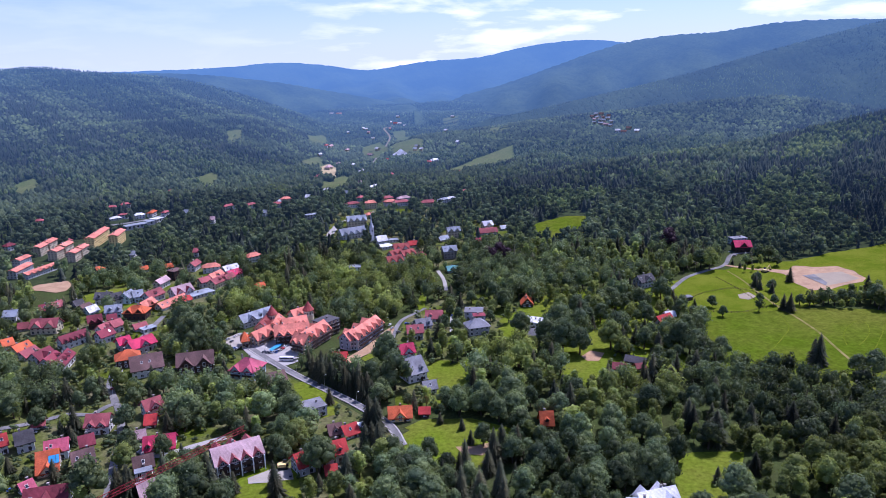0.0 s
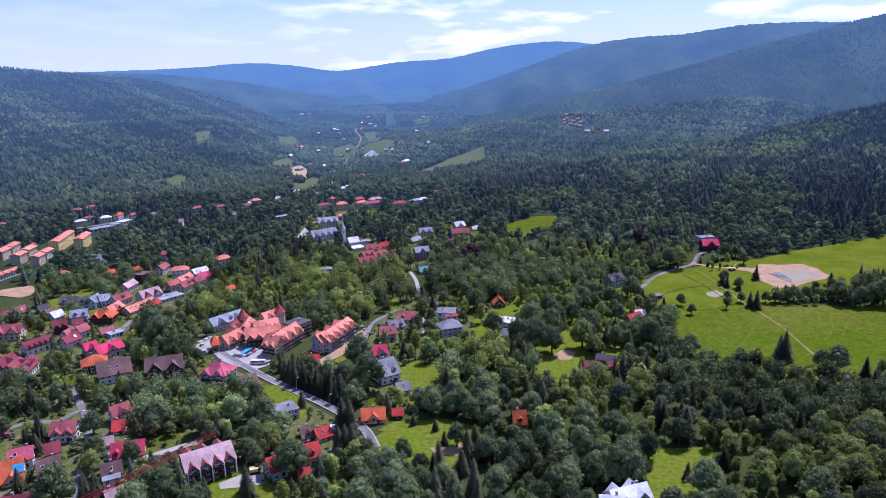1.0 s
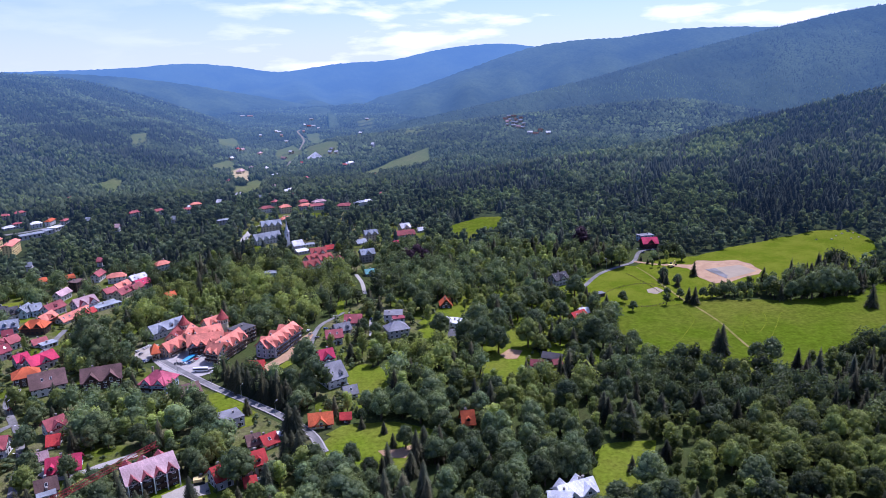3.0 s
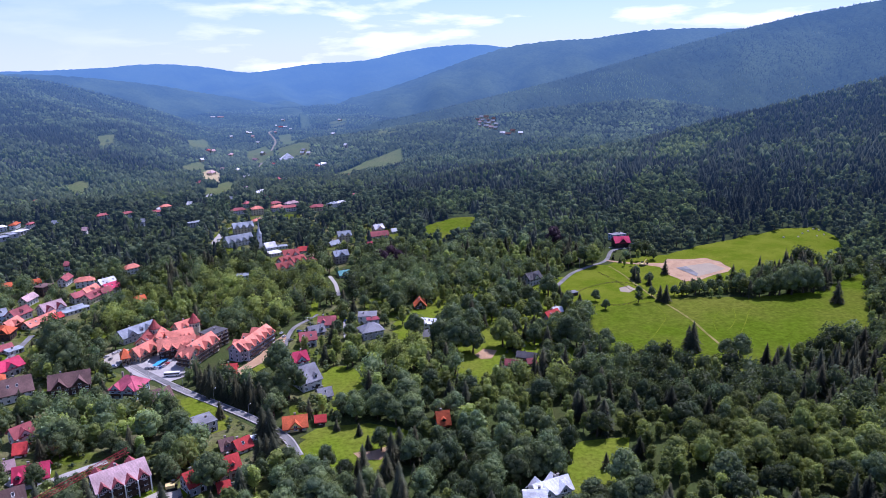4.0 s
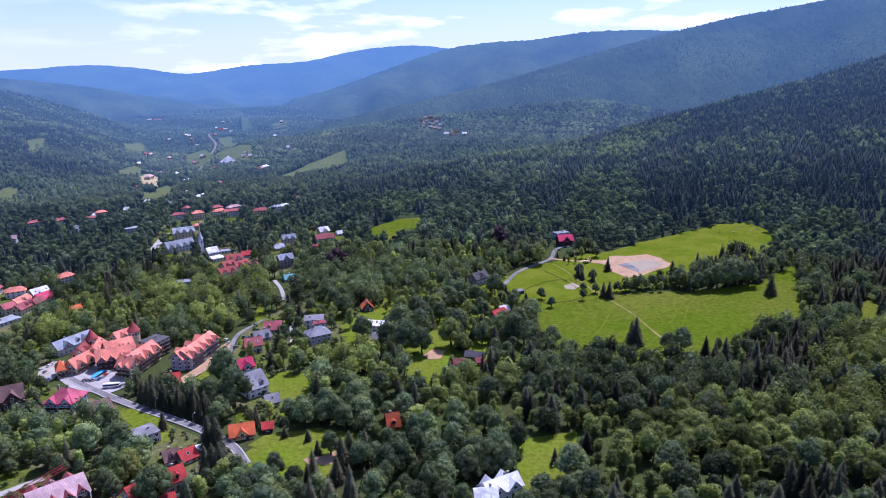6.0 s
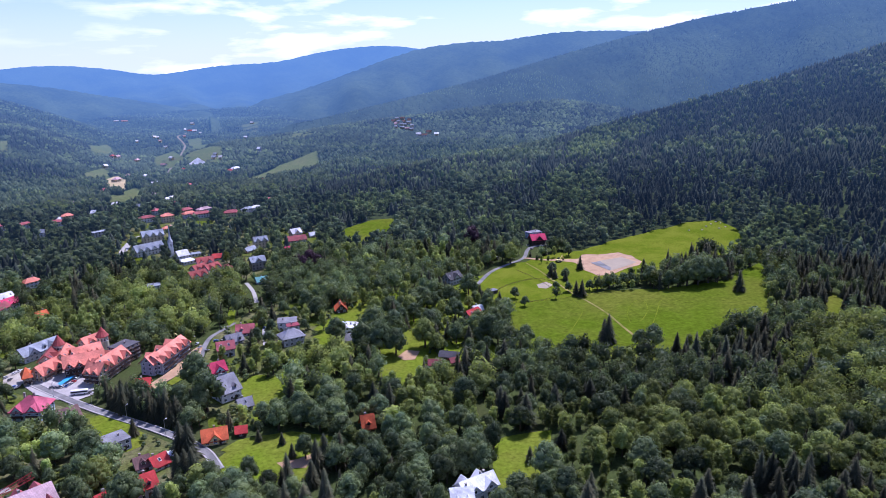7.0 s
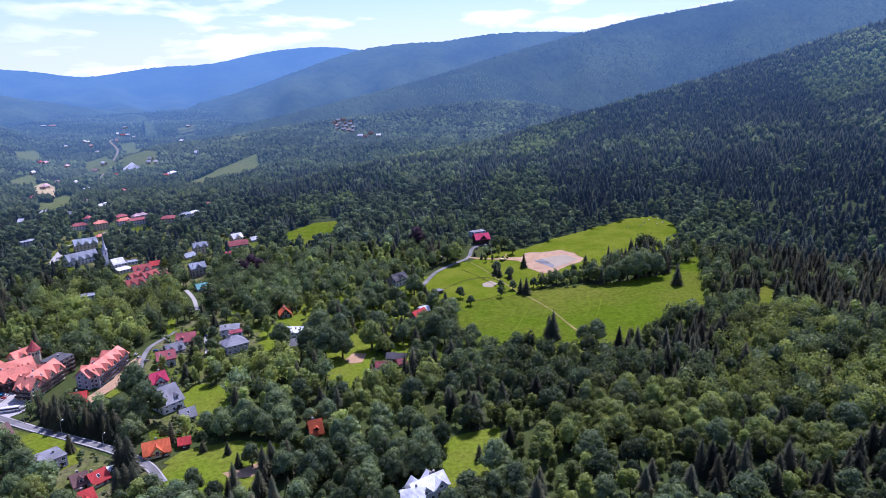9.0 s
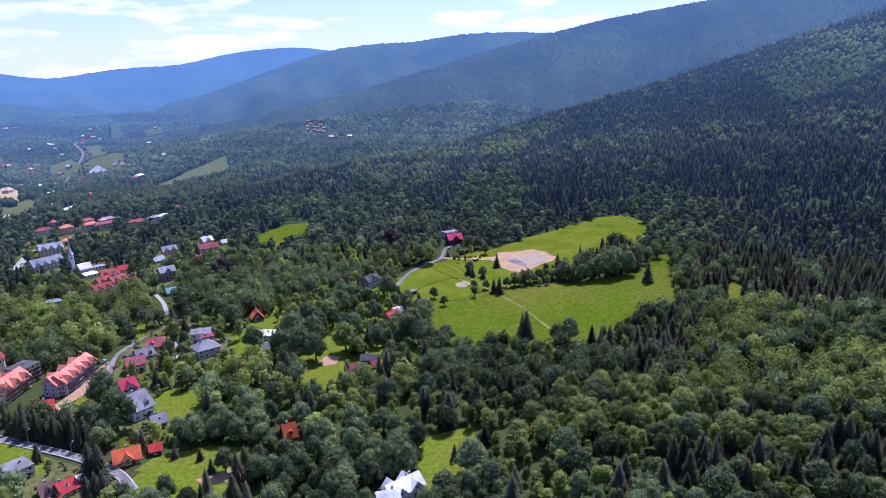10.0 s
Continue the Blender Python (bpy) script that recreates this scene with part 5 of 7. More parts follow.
house(-192.3, 460.3, 11.3, 5.6, 78, "faded", "white", 2, "gable", label="white house with a faded pale gabled roof", group='village houses', step=2.15)
house(-164.4, 427.0, 5.2, 4.8, 58, "red", "white", 1, "gable", label="white bungalow with a red gabled roof", group='village houses', step=2.15)
house(-163.5, 460.7, 7.3, 5.6, 54, "rose", "white", 2, "gable", label="white house with a faded rose gabled roof", group='village houses', step=2.15)
house(-159.1, 471.6, 12.2, 6.4, 69, "salmon", "white", 2, "gable", label="white house with a salmon gabled roof", group='village houses', step=2.15)
house(-154.1, 459.6, 13.0, 6.4, 71, "rose", "cream", 2, "gable", label="cream house with a faded rose gabled roof", group='village houses', step=2.15)
house(-149.0, 467.7, 8.3, 5.6, 67, "rose", "white", 2, "gable", label="white house with a faded rose gabled roof", group='village houses', step=2.15)
house(-147.5, 477.0, 10.3, 6.4, 54, "pink", "white", 2, "gable", label="white house with a bright pink gabled roof", group='village houses', step=2.15)
house(-155.3, 494.2, 10.6, 7.2, 47, "white", "grey", 1, "gable", label="grey bungalow with a pale metal gabled roof", group='village houses', step=2.15)
house(-219.4, 497.7, 4.7, 4.8, 36, "orange", "white", 1, "gable", label="white bungalow with a orange gabled roof", group='village houses', step=2.15)
house(-203.3, 503.3, 4.8, 4.8, 34, "orange", "white", 1, "gable", label="white bungalow with a orange gabled roof", group='village houses', step=2.15)
house(-183.6, 500.9, 11.4, 5.6, 86, "rose", "white", 2, "gable", label="white house with a faded rose gabled roof", group='village houses', step=2.15)
house(-121.7, 445.4, 5.5, 5.6, 37, "orange", "cream", 2, "gable", label="cream house with a orange gabled roof", group='village houses', step=2.15)
house(-256.6, 396.4, 7.0, 6.4, 7, "slate", "white", 2, "gable", label="white house with a slate-grey gabled roof", group='village houses', step=2.15)
house(-240.9, 380.9, 4.6, 5.6, 19, "rose", "grey", 1, "gable", label="grey bungalow with a faded rose gabled roof", group='village houses', step=2.15)
house(-193.1, 387.4, 4.5, 4.8, 26, "maroon", "white", 2, "gable", label="white house with a dark maroon gabled roof", group='village houses', step=2.15)
house(-186.2, 376.2, 5.7, 6.4, 59, "rose", "white", 2, "gable", label="white house with a faded rose gabled roof", group='village houses', step=2.15)
house(-185.7, 361.7, 8.1, 6.4, 59, "maroon", "white", 2, "gable", label="white house with a dark maroon gabled roof", group='village houses', step=2.15)
house(-173.6, 378.3, 6.6, 4.8, 43, "rose", "white", 1, "gable", label="white bungalow with a faded rose gabled roof", group='village houses', step=2.15)
house(-232.4, 350.9, 4.8, 6.4, 46, "orange", "white", 2, "gable", label="white house with a orange gabled roof", group='village houses', step=2.15)
house(-221.4, 344.2, 8.8, 6.4, 70, "orange", "cream", 2, "gable", label="cream house with a orange gabled roof", group='village houses', step=2.15)
house(-216.8, 341.9, 9.2, 6.4, 76, "rose", "white", 1, "gable", label="white bungalow with a faded rose gabled roof", group='village houses', step=2.15)
house(-197.5, 328.5, 10.0, 6.4, 88, "maroon", "white", 2, "gable", label="white house with a dark maroon gabled roof", group='village houses', step=2.15)
house(-191.5, 328.3, 15.9, 6.4, 99, "maroon", "white", 2, "gable", label="white house with a dark maroon gabled roof", group='village houses', step=2.15)
house(-171.1, 438.3, 12.8, 8.8, 50, "faded", "white", 2, "gable", label="white house with a faded pale gabled roof and cross gables", group='village houses', gables=2, gable_roof='maroon', step=2.15)
house(-169.2, 495.1, 11.7, 6.4, 19, "salmon", "white", 2, "hip", label="white house with a salmon hipped roof", group='village houses', step=2.15)
house(-159.4, 440.4, 15.7, 9.6, 47, "slate", "white", 1, "flat", label="white bungalow with a slate-grey flat roof", group='village houses', step=2.15)
house(-189.7, 479.8, 9.0, 7.2, 65, "brown", "timber", 3, "flat", label="dark timber tall house with a brown flat roof", group='village houses', step=2.15)
house(-144.7, 519.6, 10.9, 6.4, 42, "salmon", "white", 2, "hip", label="white house with a salmon hipped roof", group='village houses', step=2.15)
house(-225.7, 377.2, 14.1, 8.8, 4, "rose", "cream", 2, "gable", label="cream house with a faded rose gabled roof and cross gables", group='village houses', gables=2, step=2.15)
house(-200.8, 357.2, 14.3, 6.4, 56, "maroon", "white", 2, "gable", label="white house with a dark maroon gabled roof and cross gables", group='village houses', gables=5, step=2.15)
house(-201.2, 383.5, 6.8, 7.2, 28, "maroon", "timber", 2, "gable", label="dark timber house with a dark maroon gabled roof and cross gables", group='village houses', gables=2, step=2.15)
house(-189.8, 370.9, 8.0, 6.4, 69, "rose", "white", 2, "gable", label="white house with a faded rose gabled roof and cross gables", group='village houses', gables=1, step=2.15)
house(-170.6, 350.3, 5.9, 6.4, 46, "pink", "grey", 2, "gable", label="grey house with a bright pink gabled roof and cross gables", group='village houses', gables=1, step=2.15)
house(-160.2, 347.2, 12.9, 8.0, 54, "pink", "grey", 2, "gable", label="grey house with a bright pink gabled roof and cross gables", group='village houses', gables=1, step=2.15)
house(-168.1, 376.1, 7.6, 5.6, 48, "slate", "white", 1, "flat", label="white bungalow with a slate-grey flat roof", group='village houses', step=2.15)
house(-204.5, 333.2, 9.8, 8.0, 73, "maroon", "white", 2, "gable", label="white house with a dark maroon gabled roof and cross gables", group='village houses', gables=1, step=2.15)
house(-183.4, 398.8, 12.7, 8.8, -1, "orange", "timber", 2, "hip", label="dark timber house with a orange hipped roof and cross gables", group='village houses', gables=2, step=2.15)
house(-182.8, 411.3, 11.5, 6.4, 78, "salmon", "timber", 2, "gable", label="dark timber house with a salmon gabled roof and cross gables", group='village houses', gables=1, step=2.15)
house(-289.5, 648.5, 22.8, 9, 45, "slate", "grey", 1, "flat", label="long low grey shed with a flat grey roof", name="shed", category="shed", chimneys=0, step=3.2)
house(-280.4, 662.1, 6.9, 8, 50, "slate", "grey", 1, "flat", label="long low grey shed with a flat grey roof", name="shed", category="shed", chimneys=0, step=3.2)
house(-277.4, 672.8, 11.1, 9, 70, "white", "grey", 1, "flat", label="long low grey shed with a flat pale roof", name="shed", category="shed", chimneys=0, step=3.2)
# spa houses, church and guest houses
house(-76.9, 583.2, 22.1, 10.4, 32, "slate", "white", 2, "gable", label="white spa house with slate-grey gabled roofs", gables=4, name='spa_house', category='spa house', step=2.15)
house(-77.7, 624.7, 16.6, 8.8, 18, "slate", "cream", 3, "gable", label="tall cream spa house with a slate-grey roof", gables=3, name='spa_house', category='spa house', step=2.15)
house(-126.0, 667.6, 12.0, 6.4, 36, "slate", "grey", 2, "flat", label="grey house with a slate-grey flat roof", group='village houses', step=2.15)
house(-50.0, 556.0, 7.9, 7.2, 28, "white", "white", 2, "gable", label="white church nave with a pale metal roof", name='church', category='church', chimneys=0, rise=3.2, step=2.15)
house(-45.9, 545.2, 10.0, 9.6, 30, "white", "white", 1, "flat", label="low white parish hall with a flat pale roof", chimneys=0, step=2.15)
house(-41.9, 564.2, 10.0, 6.4, 16, "slate", "white", 1, "flat", label="white bungalow with a slate-grey flat roof", group='village houses', step=2.15)
house(-32.6, 531.8, 11.2, 8.0, 14, "brick", "white", 2, "gable", label="white guest house with brick-red gabled roofs", group='village houses', gables=2, name='guest_house', category='guest house', step=2.15)
house(-36.3, 515.8, 10.0, 7.2, 43, "brick", "white", 2, "gable", label="white guest house with brick-red gabled roofs", group='village houses', gables=2, name='guest_house', category='guest house', step=2.15)
house(-27.3, 515.3, 10.6, 7.2, 39, "brick", "white", 2, "gable", label="white guest house with brick-red gabled roofs", group='village houses', gables=2, name='guest_house', category='guest house', step=2.15)
house(-36.4, 499.7, 11.7, 8.0, 31, "brick", "white", 2, "gable", label="white guest house with brick-red gabled roofs", group='village houses', gables=2, name='guest_house', category='guest house', step=2.15)
house(-24.3, 548.7, 6.4, 5.6, 12, "red", "white", 1, "gable", label="white bungalow with a red gabled roof", group='village houses', step=2.15)
house(-16.1, 521.6, 4.5, 4.0, 15, "rose", "white", 1, "gable", label="white bungalow with a faded rose gabled roof", group='village houses', step=2.15)
house(-63.5, 486.2, 8.1, 7.2, 8, "slate", "blue", 2, "flat", label="pale blue house with a slate-grey flat roof", group='village houses', step=2.15)
house(8.8, 575.0, 10.4, 7.2, 16, "slate", "cream", 3, "gable", label="cream tall house with a slate-grey gabled roof and cross gables", group='village houses', gables=2, step=2.15)
house(0.1, 563.6, 8.7, 5.6, 36, "slate", "cream", 1, "gable", label="cream bungalow with a slate-grey gabled roof", group='village houses', step=2.15)
house(4.6, 516.0, 10.3, 7.2, 17, "slate", "stone", 3, "gable", label="rubble stone tall house with a slate-grey gabled roof and cross gables", group='village houses', gables=1, step=2.15)
house(5.9, 480.9, 7.1, 5.6, 16, "teal", "white", 1, "gable", label="white bungalow with a teal gabled roof and cross gables", group='village houses', gables=1, step=2.15)
house(37.9, 586.6, 16.4, 7.2, 11, "rose", "white", 1, "gable", label="white bungalow with a faded rose gabled roof", group='village houses', step=2.15)
house(39.1, 604.5, 8.5, 7.2, 25, "white", "cream", 2, "gable", label="cream house with a pale metal gabled roof and cross gables", group='village houses', gables=1, step=2.15)
house(54.2, 599.5, 7.2, 4.8, 11, "white", "white", 1, "gable", label="white bungalow with a pale metal gabled roof", group='village houses', step=2.15)
house(28.7, 556.9, 4.2, 3.2, 26, "pink", "white", 1, "gable", label="white bungalow with a bright pink gabled roof", group='village houses', step=2.15)
# blocks of flats
house(-327.0, 555.9, 13.6, 7.2, 94, "salmon", "cream", 4, "gable", label="cream block of flats with a salmon roof", group='blocks of flats', name='block_of_flats', category='apartment building', chimneys=2, rise=1.3, step=1.85)
house(-328.5, 573.3, 14.6, 7.2, 95, "salmon", "cream", 4, "gable", label="cream block of flats with a salmon roof", group='blocks of flats', name='block_of_flats', category='apartment building', chimneys=2, rise=1.3, step=1.85)
house(-306.5, 541.8, 11.5, 7.2, 91, "salmon", "cream", 4, "gable", label="cream block of flats with a salmon roof", group='blocks of flats', name='block_of_flats', category='apartment building', chimneys=2, rise=1.3, step=1.85)
house(-308.7, 560.4, 13.7, 7.2, 92, "salmon", "cream", 4, "gable", label="cream block of flats with a salmon roof", group='blocks of flats', name='block_of_flats', category='apartment building', chimneys=2, rise=1.3, step=1.85)
house(-289.2, 534.9, 11.2, 7.2, 94, "salmon", "cream", 4, "gable", label="cream block of flats with a salmon roof", group='blocks of flats', name='block_of_flats', category='apartment building', chimneys=2, rise=1.3, step=1.85)
house(-290.5, 550.4, 11.4, 7.2, 91, "salmon", "cream", 4, "gable", label="cream block of flats with a salmon roof", group='blocks of flats', name='block_of_flats', category='apartment building', chimneys=2, rise=1.3, step=1.85)
house(-296.7, 591.8, 39.9, 7.2, 97, "salmon", "yellow", 5, "gable", label="yellow block of flats with a salmon roof", group='blocks of flats', name='block_of_flats', category='apartment building', chimneys=2, rise=1.3, step=1.85)
house(-279.6, 591.1, 24.4, 7.2, 99, "salmon", "yellow", 5, "gable", label="yellow block of flats with a salmon roof", group='blocks of flats', name='block_of_flats', category='apartment building', chimneys=2, rise=1.3, step=1.85)
house(-308.2, 495.1, 21.6, 7.2, 90, "salmon", "white", 3, "gable", label="white block of flats with a salmon roof", group='blocks of flats', name='block_of_flats', category='apartment building', chimneys=2, rise=1.3, step=1.85)
house(-323.4, 523.6, 13.7, 6.4, 87, "salmon", "white", 3, "gable", label="white block of flats with a salmon roof", group='blocks of flats', name='block_of_flats', category='apartment building', chimneys=2, rise=1.3, step=1.85)
house(-294.9, 496.0, 27.5, 6.4, 76, "salmon", "white", 2, "gable", label="white block of flats with a salmon roof", group='blocks of flats', name='block_of_flats', category='apartment building', chimneys=2, gables=5, rise=1.3, step=1.85)
# villas up the valley
house(-92.2, 719.6, 13.2, 5.6, 26, "rose", "white", 2, "hip", label="far villa with a dull rose roof among trees", group='far villas', step=2.15)
house(-73.0, 712.5, 10.5, 6.4, 23, "salmon", "cream", 3, "hip", label="far villa with a salmon roof among trees", group='far villas', step=2.15)
house(-69.7, 672.1, 10.6, 4.8, 38, "salmon", "cream", 1, "hip", label="far bungalow with a salmon roof among trees", group='far villas', step=2.15)
house(-57.0, 736.9, 10.1, 5.6, 31, "rose", "cream", 3, "hip", label="far villa with a dull rose roof among trees", group='far villas', step=2.15)
house(-54.0, 726.1, 12.6, 5.6, 30, "salmon", "white", 2, "hip", label="far villa with a salmon roof among trees", group='far villas', step=2.15)
house(-42.6, 722.2, 17.8, 5.6, 16, "rose", "white", 2, "hip", label="far villa with a dull rose roof among trees", group='far villas', step=2.15)
house(-41.1, 746.2, 14.3, 5.6, 37, "faded", "white", 2, "hip", label="far villa with a pale pinkish roof among trees", group='far villas', step=2.15)
house(-13.7, 718.3, 14.4, 6.4, 7, "rose", "cream", 2, "hip", label="far villa with a dull rose roof among trees", group='far villas', step=2.15)
house(1.2, 731.0, 11.8, 4.8, 43, "slate", "white", 2, "hip", label="far villa with a slate-grey roof among trees", group='far villas', step=2.15)
house(9.3, 737.0, 11.4, 4.8, 45, "white", "white", 2, "hip", label="far villa with a pale metal roof among trees", group='far villas', step=2.15)
house(-97.6, 826.5, 11.4, 4.8, 27, "pink", "white", 2, "hip", label="far villa with a bright pink roof among trees", group='far villas', step=2.15)
house(-221.7, 724.4, 11.8, 4.8, 44, "rose", "white", 2, "hip", label="far villa with a dull rose roof among trees", group='far villas', step=2.15)
house(-200.1, 728.5, 11.4, 4.8, 44, "rose", "white", 2, "hip", label="far villa with a dull rose roof among trees", group='far villas', step=2.15)
house(-173.1, 730.7, 11.1, 4.8, 20, "rose", "white", 2, "hip", label="far villa with a dull rose roof among trees", group='far villas', step=2.15)
house(-167.9, 750.4, 10.2, 5.6, 30, "salmon", "cream", 3, "hip", label="far villa with a salmon roof among trees", group='far villas', step=2.15)
house(-172.6, 748.9, 11.8, 4.8, 55, "white", "white", 2, "hip", label="far villa with a pale metal roof among trees", group='far villas', step=2.15)
house(-355.2, 748.7, 9.1, 4.8, 16, "rose", "white", 2, "hip", label="far villa with a dull rose roof among trees", group='far villas', step=2.15)
house(-347.9, 764.3, 11.0, 4.8, 63, "rose", "white", 2, "hip", label="far villa with a dull rose roof among trees", group='far villas', step=2.15)
house(-318.6, 693.3, 7.7, 4.0, 14, "rose", "white", 2, "hip", label="far villa with a dull rose roof among trees", group='far villas', step=2.15)
house(-301.1, 689.6, 9.5, 4.8, 42, "white", "white", 2, "hip", label="far villa with a pale metal roof among trees", group='far villas', step=2.15)
house(-293.1, 701.3, 12.8, 4.8, 90, "orange", "white", 2, "hip", label="far villa with a orange roof among trees", group='far villas', step=2.15)
house(-278.3, 698.5, 8.7, 4.0, 75, "rose", "white", 2, "hip", label="far villa with a dull rose roof among trees", group='far villas', step=2.15)
house(-352.5, 908.8, 9.9, 5.6, 71, "rose", "white", 2, "hip", label="far villa with a dull rose roof among trees", group='far villas', step=2.15)
house(-395.3, 679.1, 7.3, 4.8, 30, "rose", "white", 2, "hip", label="far villa with a dull rose roof among trees", group='far villas', step=2.15)
house(-361.9, 573.0, 8.1, 5.6, 71, "maroon", "white", 2, "hip", label="far villa with a dark maroon roof among trees", group='far villas', step=2.15)
house(-325.5, 598.3, 5.2, 4.0, 49, "rose", "white", 1, "hip", label="far bungalow with a dull rose roof among trees", group='far villas', step=2.15)
house(-254.0, 500.1, 7.2, 4.8, 55, "orange", "white", 1, "hip", label="far bungalow with a orange roof among trees", group='far villas', step=2.15)
house(-324.4, 687.5, 9.9, 4.8, 42, "white", "white", 1, "hip", label="far bungalow with a pale metal roof among trees", group='far villas', step=2.15)
house(26.1, 786.2, 9.9, 5.6, 36, "rose", "white", 2, "hip", label="far villa with a dull rose roof among trees", group='far villas', step=2.15)
house(-107.0, 929.4, 10.1, 5.6, 55, "faded", "white", 2, "hip", label="far villa with a pale pinkish roof among trees", group='far villas', step=2.15)
house(-146.5, 883.8, 11.9, 4.8, 29, "white", "white", 1, "hip", label="far bungalow with a pale metal roof among trees", group='far villas', step=2.15)
house(-85.9, 891.4, 18.6, 5.6, 57, "white", "white", 1, "hip", label="far bungalow with a pale metal roof among trees", group='far villas', step=2.15)
house(-88.2, 761.3, 8.0, 4.8, 59, "rose", "white", 2, "hip", label="far villa with a dull rose roof among trees", group='far villas', step=2.15)
# beyond 1 km roofs take paler, duller colours that imitate haze
house(-204.0, 1279.5, 16.0, 9.6, 74, "faded", "cream", 2, "hip", label="far villa with a pale pinkish roof among trees", group='far villas', step=2.15)
house(-23.1, 1303.1, 15.8, 7.2, 1, "rose", "white", 2, "hip", label="far villa with a dull rose roof among trees", group='far villas', step=2.15)
house(-12.7, 1321.5, 24.9, 7.2, 63, "white", "white", 2, "hip", label="far villa with a pale metal roof among trees", group='far villas', step=2.15)
house(25.5, 1079.6, 14.2, 6.4, 22, "rose", "cream", 2, "hip", label="far villa with a dull rose roof among trees", group='far villas', step=2.15)
house(-105.6, 1402.8, 14.4, 6.4, -12, "rose", "white", 1, "hip", label="far bungalow with a dull rose roof among trees", group='far villas', step=2.15)
house(-78.0, 1092.9, 16.0, 6.4, 81, "rose", "white", 2, "hip", label="far villa with a dull rose roof among trees", group='far villas', step=2.15)
house(-188.7, 1074.0, 15.5, 5.6, 75, "rose", "white", 2, "hip", label="far villa with a dull rose roof among trees", group='far villas', step=2.15)
house(-214.6, 1635.6, 16.0, 7.2, 77, "faded", "cream", 2, "hip", label="far villa with a pale pinkish roof among trees", group='far villas', step=2.15)
house(-266.5, 1662.3, 16.0, 6.4, 82, "rose", "white", 2, "hip", label="far villa with a dull rose roof among trees", group='far villas', step=2.15)
house(-166.5, 1337.7, 16.0, 6.4, 90, "white", "white", 2, "hip", label="far villa with a pale metal roof among trees", group='far villas', step=2.15)
house(-136.6, 1200.2, 21.8, 5.6, 61, "white", "white", 1, "hip", label="far bungalow with a pale metal roof among trees", group='far villas', step=2.15)
house(-95.8, 1044.8, 20.3, 4.8, 81, "white", "white", 2, "hip", label="far villa with a pale metal roof among trees", group='far villas', step=2.15)
house(-68.7, 1077.4, 16.0, 5.6, 82, "white", "white", 2, "hip", label="far villa with a pale metal roof among trees", group='far villas', step=2.15)
house(-144.3, 2347.3, 14.3, 7.2, -21, "rose", "white", 2, "gable", label="distant house with a dull rose roof up the valley", group='distant houses', chimneys=0, step=2.15)
house(-131.1, 2343.5, 11.5, 7.2, -12, "white", "white", 2, "gable", label="distant house with a pale metal roof up the valley", group='distant houses', chimneys=0, step=2.15)
house(-161.1, 2379.5, 5.6, 7.2, 4, "white", "cream", 2, "gable", label="distant house with a pale metal roof up the valley", group='distant houses', chimneys=0, step=2.15)
house(-144.2, 2489.7, 11.5, 7.2, -28, "white", "cream", 2, "gable", label="distant house with a pale metal roof up the valley", group='distant houses', chimneys=0, step=2.15)
house(-391.7, 2614.0, 16.0, 6.4, -23, "white", "white", 1, "gable", label="distant house with a pale metal roof up the valley", group='distant houses', chimneys=0, step=2.15)
house(-363.4, 2602.9, 22.2, 6.4, -16, "faded", "white", 1, "gable", label="distant house with a pale pinkish roof up the valley", group='distant houses', chimneys=0, step=2.15)
house(-178.2, 1893.0, 8.1, 7.2, -17, "white", "cream", 2, "gable", label="distant house with a pale metal roof up the valley", group='distant houses', chimneys=0, step=2.15)
house(-217.2, 2109.1, 8.3, 6.4, 6, "white", "cream", 2, "gable", label="distant house with a pale metal roof up the valley", group='distant houses', chimneys=0, step=2.15)
house(-263.4, 2049.0, 6.4, 6.4, 7, "white", "cream", 2, "gable", label="distant house with a pale metal roof up the valley", group='distant houses', chimneys=0, step=2.15)
house(17.3, 1996.8, 9.9, 7.2, -38, "white", "cream", 2, "gable", label="distant house with a pale metal roof up the valley", group='distant houses', chimneys=0, step=2.15)
house(37.0, 1481.5, 5.6, 7.2, -34, "white", "white", 3, "gable", label="distant house with a pale metal roof up the valley", group='distant houses', chimneys=0, step=2.15)
house(44.1, 2370.4, 11.1, 7.2, -34, "white", "cream", 2, "gable", label="distant house with a pale metal roof up the valley", group='distant houses', chimneys=0, step=2.15)
house(-51.3, 1461.8, 7.6, 6.4, -21, "slate", "cream", 2, "gable", label="distant house with a slate-grey roof up the valley", group='distant houses', chimneys=0, step=2.15)
house(375.6, 1501.7, 10.4, 6.4, -14, "white", "white", 2, "gable", label="distant house with a pale metal roof up the valley", group='distant houses', chimneys=0, step=2.15)
house(384.2, 1483.8, 11.4, 6.4, -15, "brown", "white", 2, "gable", label="distant house with a brown roof up the valley", group='distant houses', chimneys=0, step=2.15)
house(411.9, 1485.9, 9.1, 6.4, -16, "white", "cream", 2, "gable", label="distant house with a pale metal roof up the valley", group='distant houses', chimneys=0, step=2.15)
house(403.6, 1518.0, 9.8, 6.4, -33, "brown", "cream", 2, "gable", label="distant house with a brown roof up the valley", group='distant houses', chimneys=0, step=2.15)
house(563.5, 2650.7, 16.3, 5.6, -34, "slate", "cream", 2, "gable", label="distant house with a slate-grey roof up the valley", group='distant houses', chimneys=0, step=2.15)
house(576.3, 2606.3, 11.9, 5.6, -27, "slate", "cream", 2, "gable", label="distant house with a slate-grey roof up the valley", group='distant houses', chimneys=0, step=2.15)
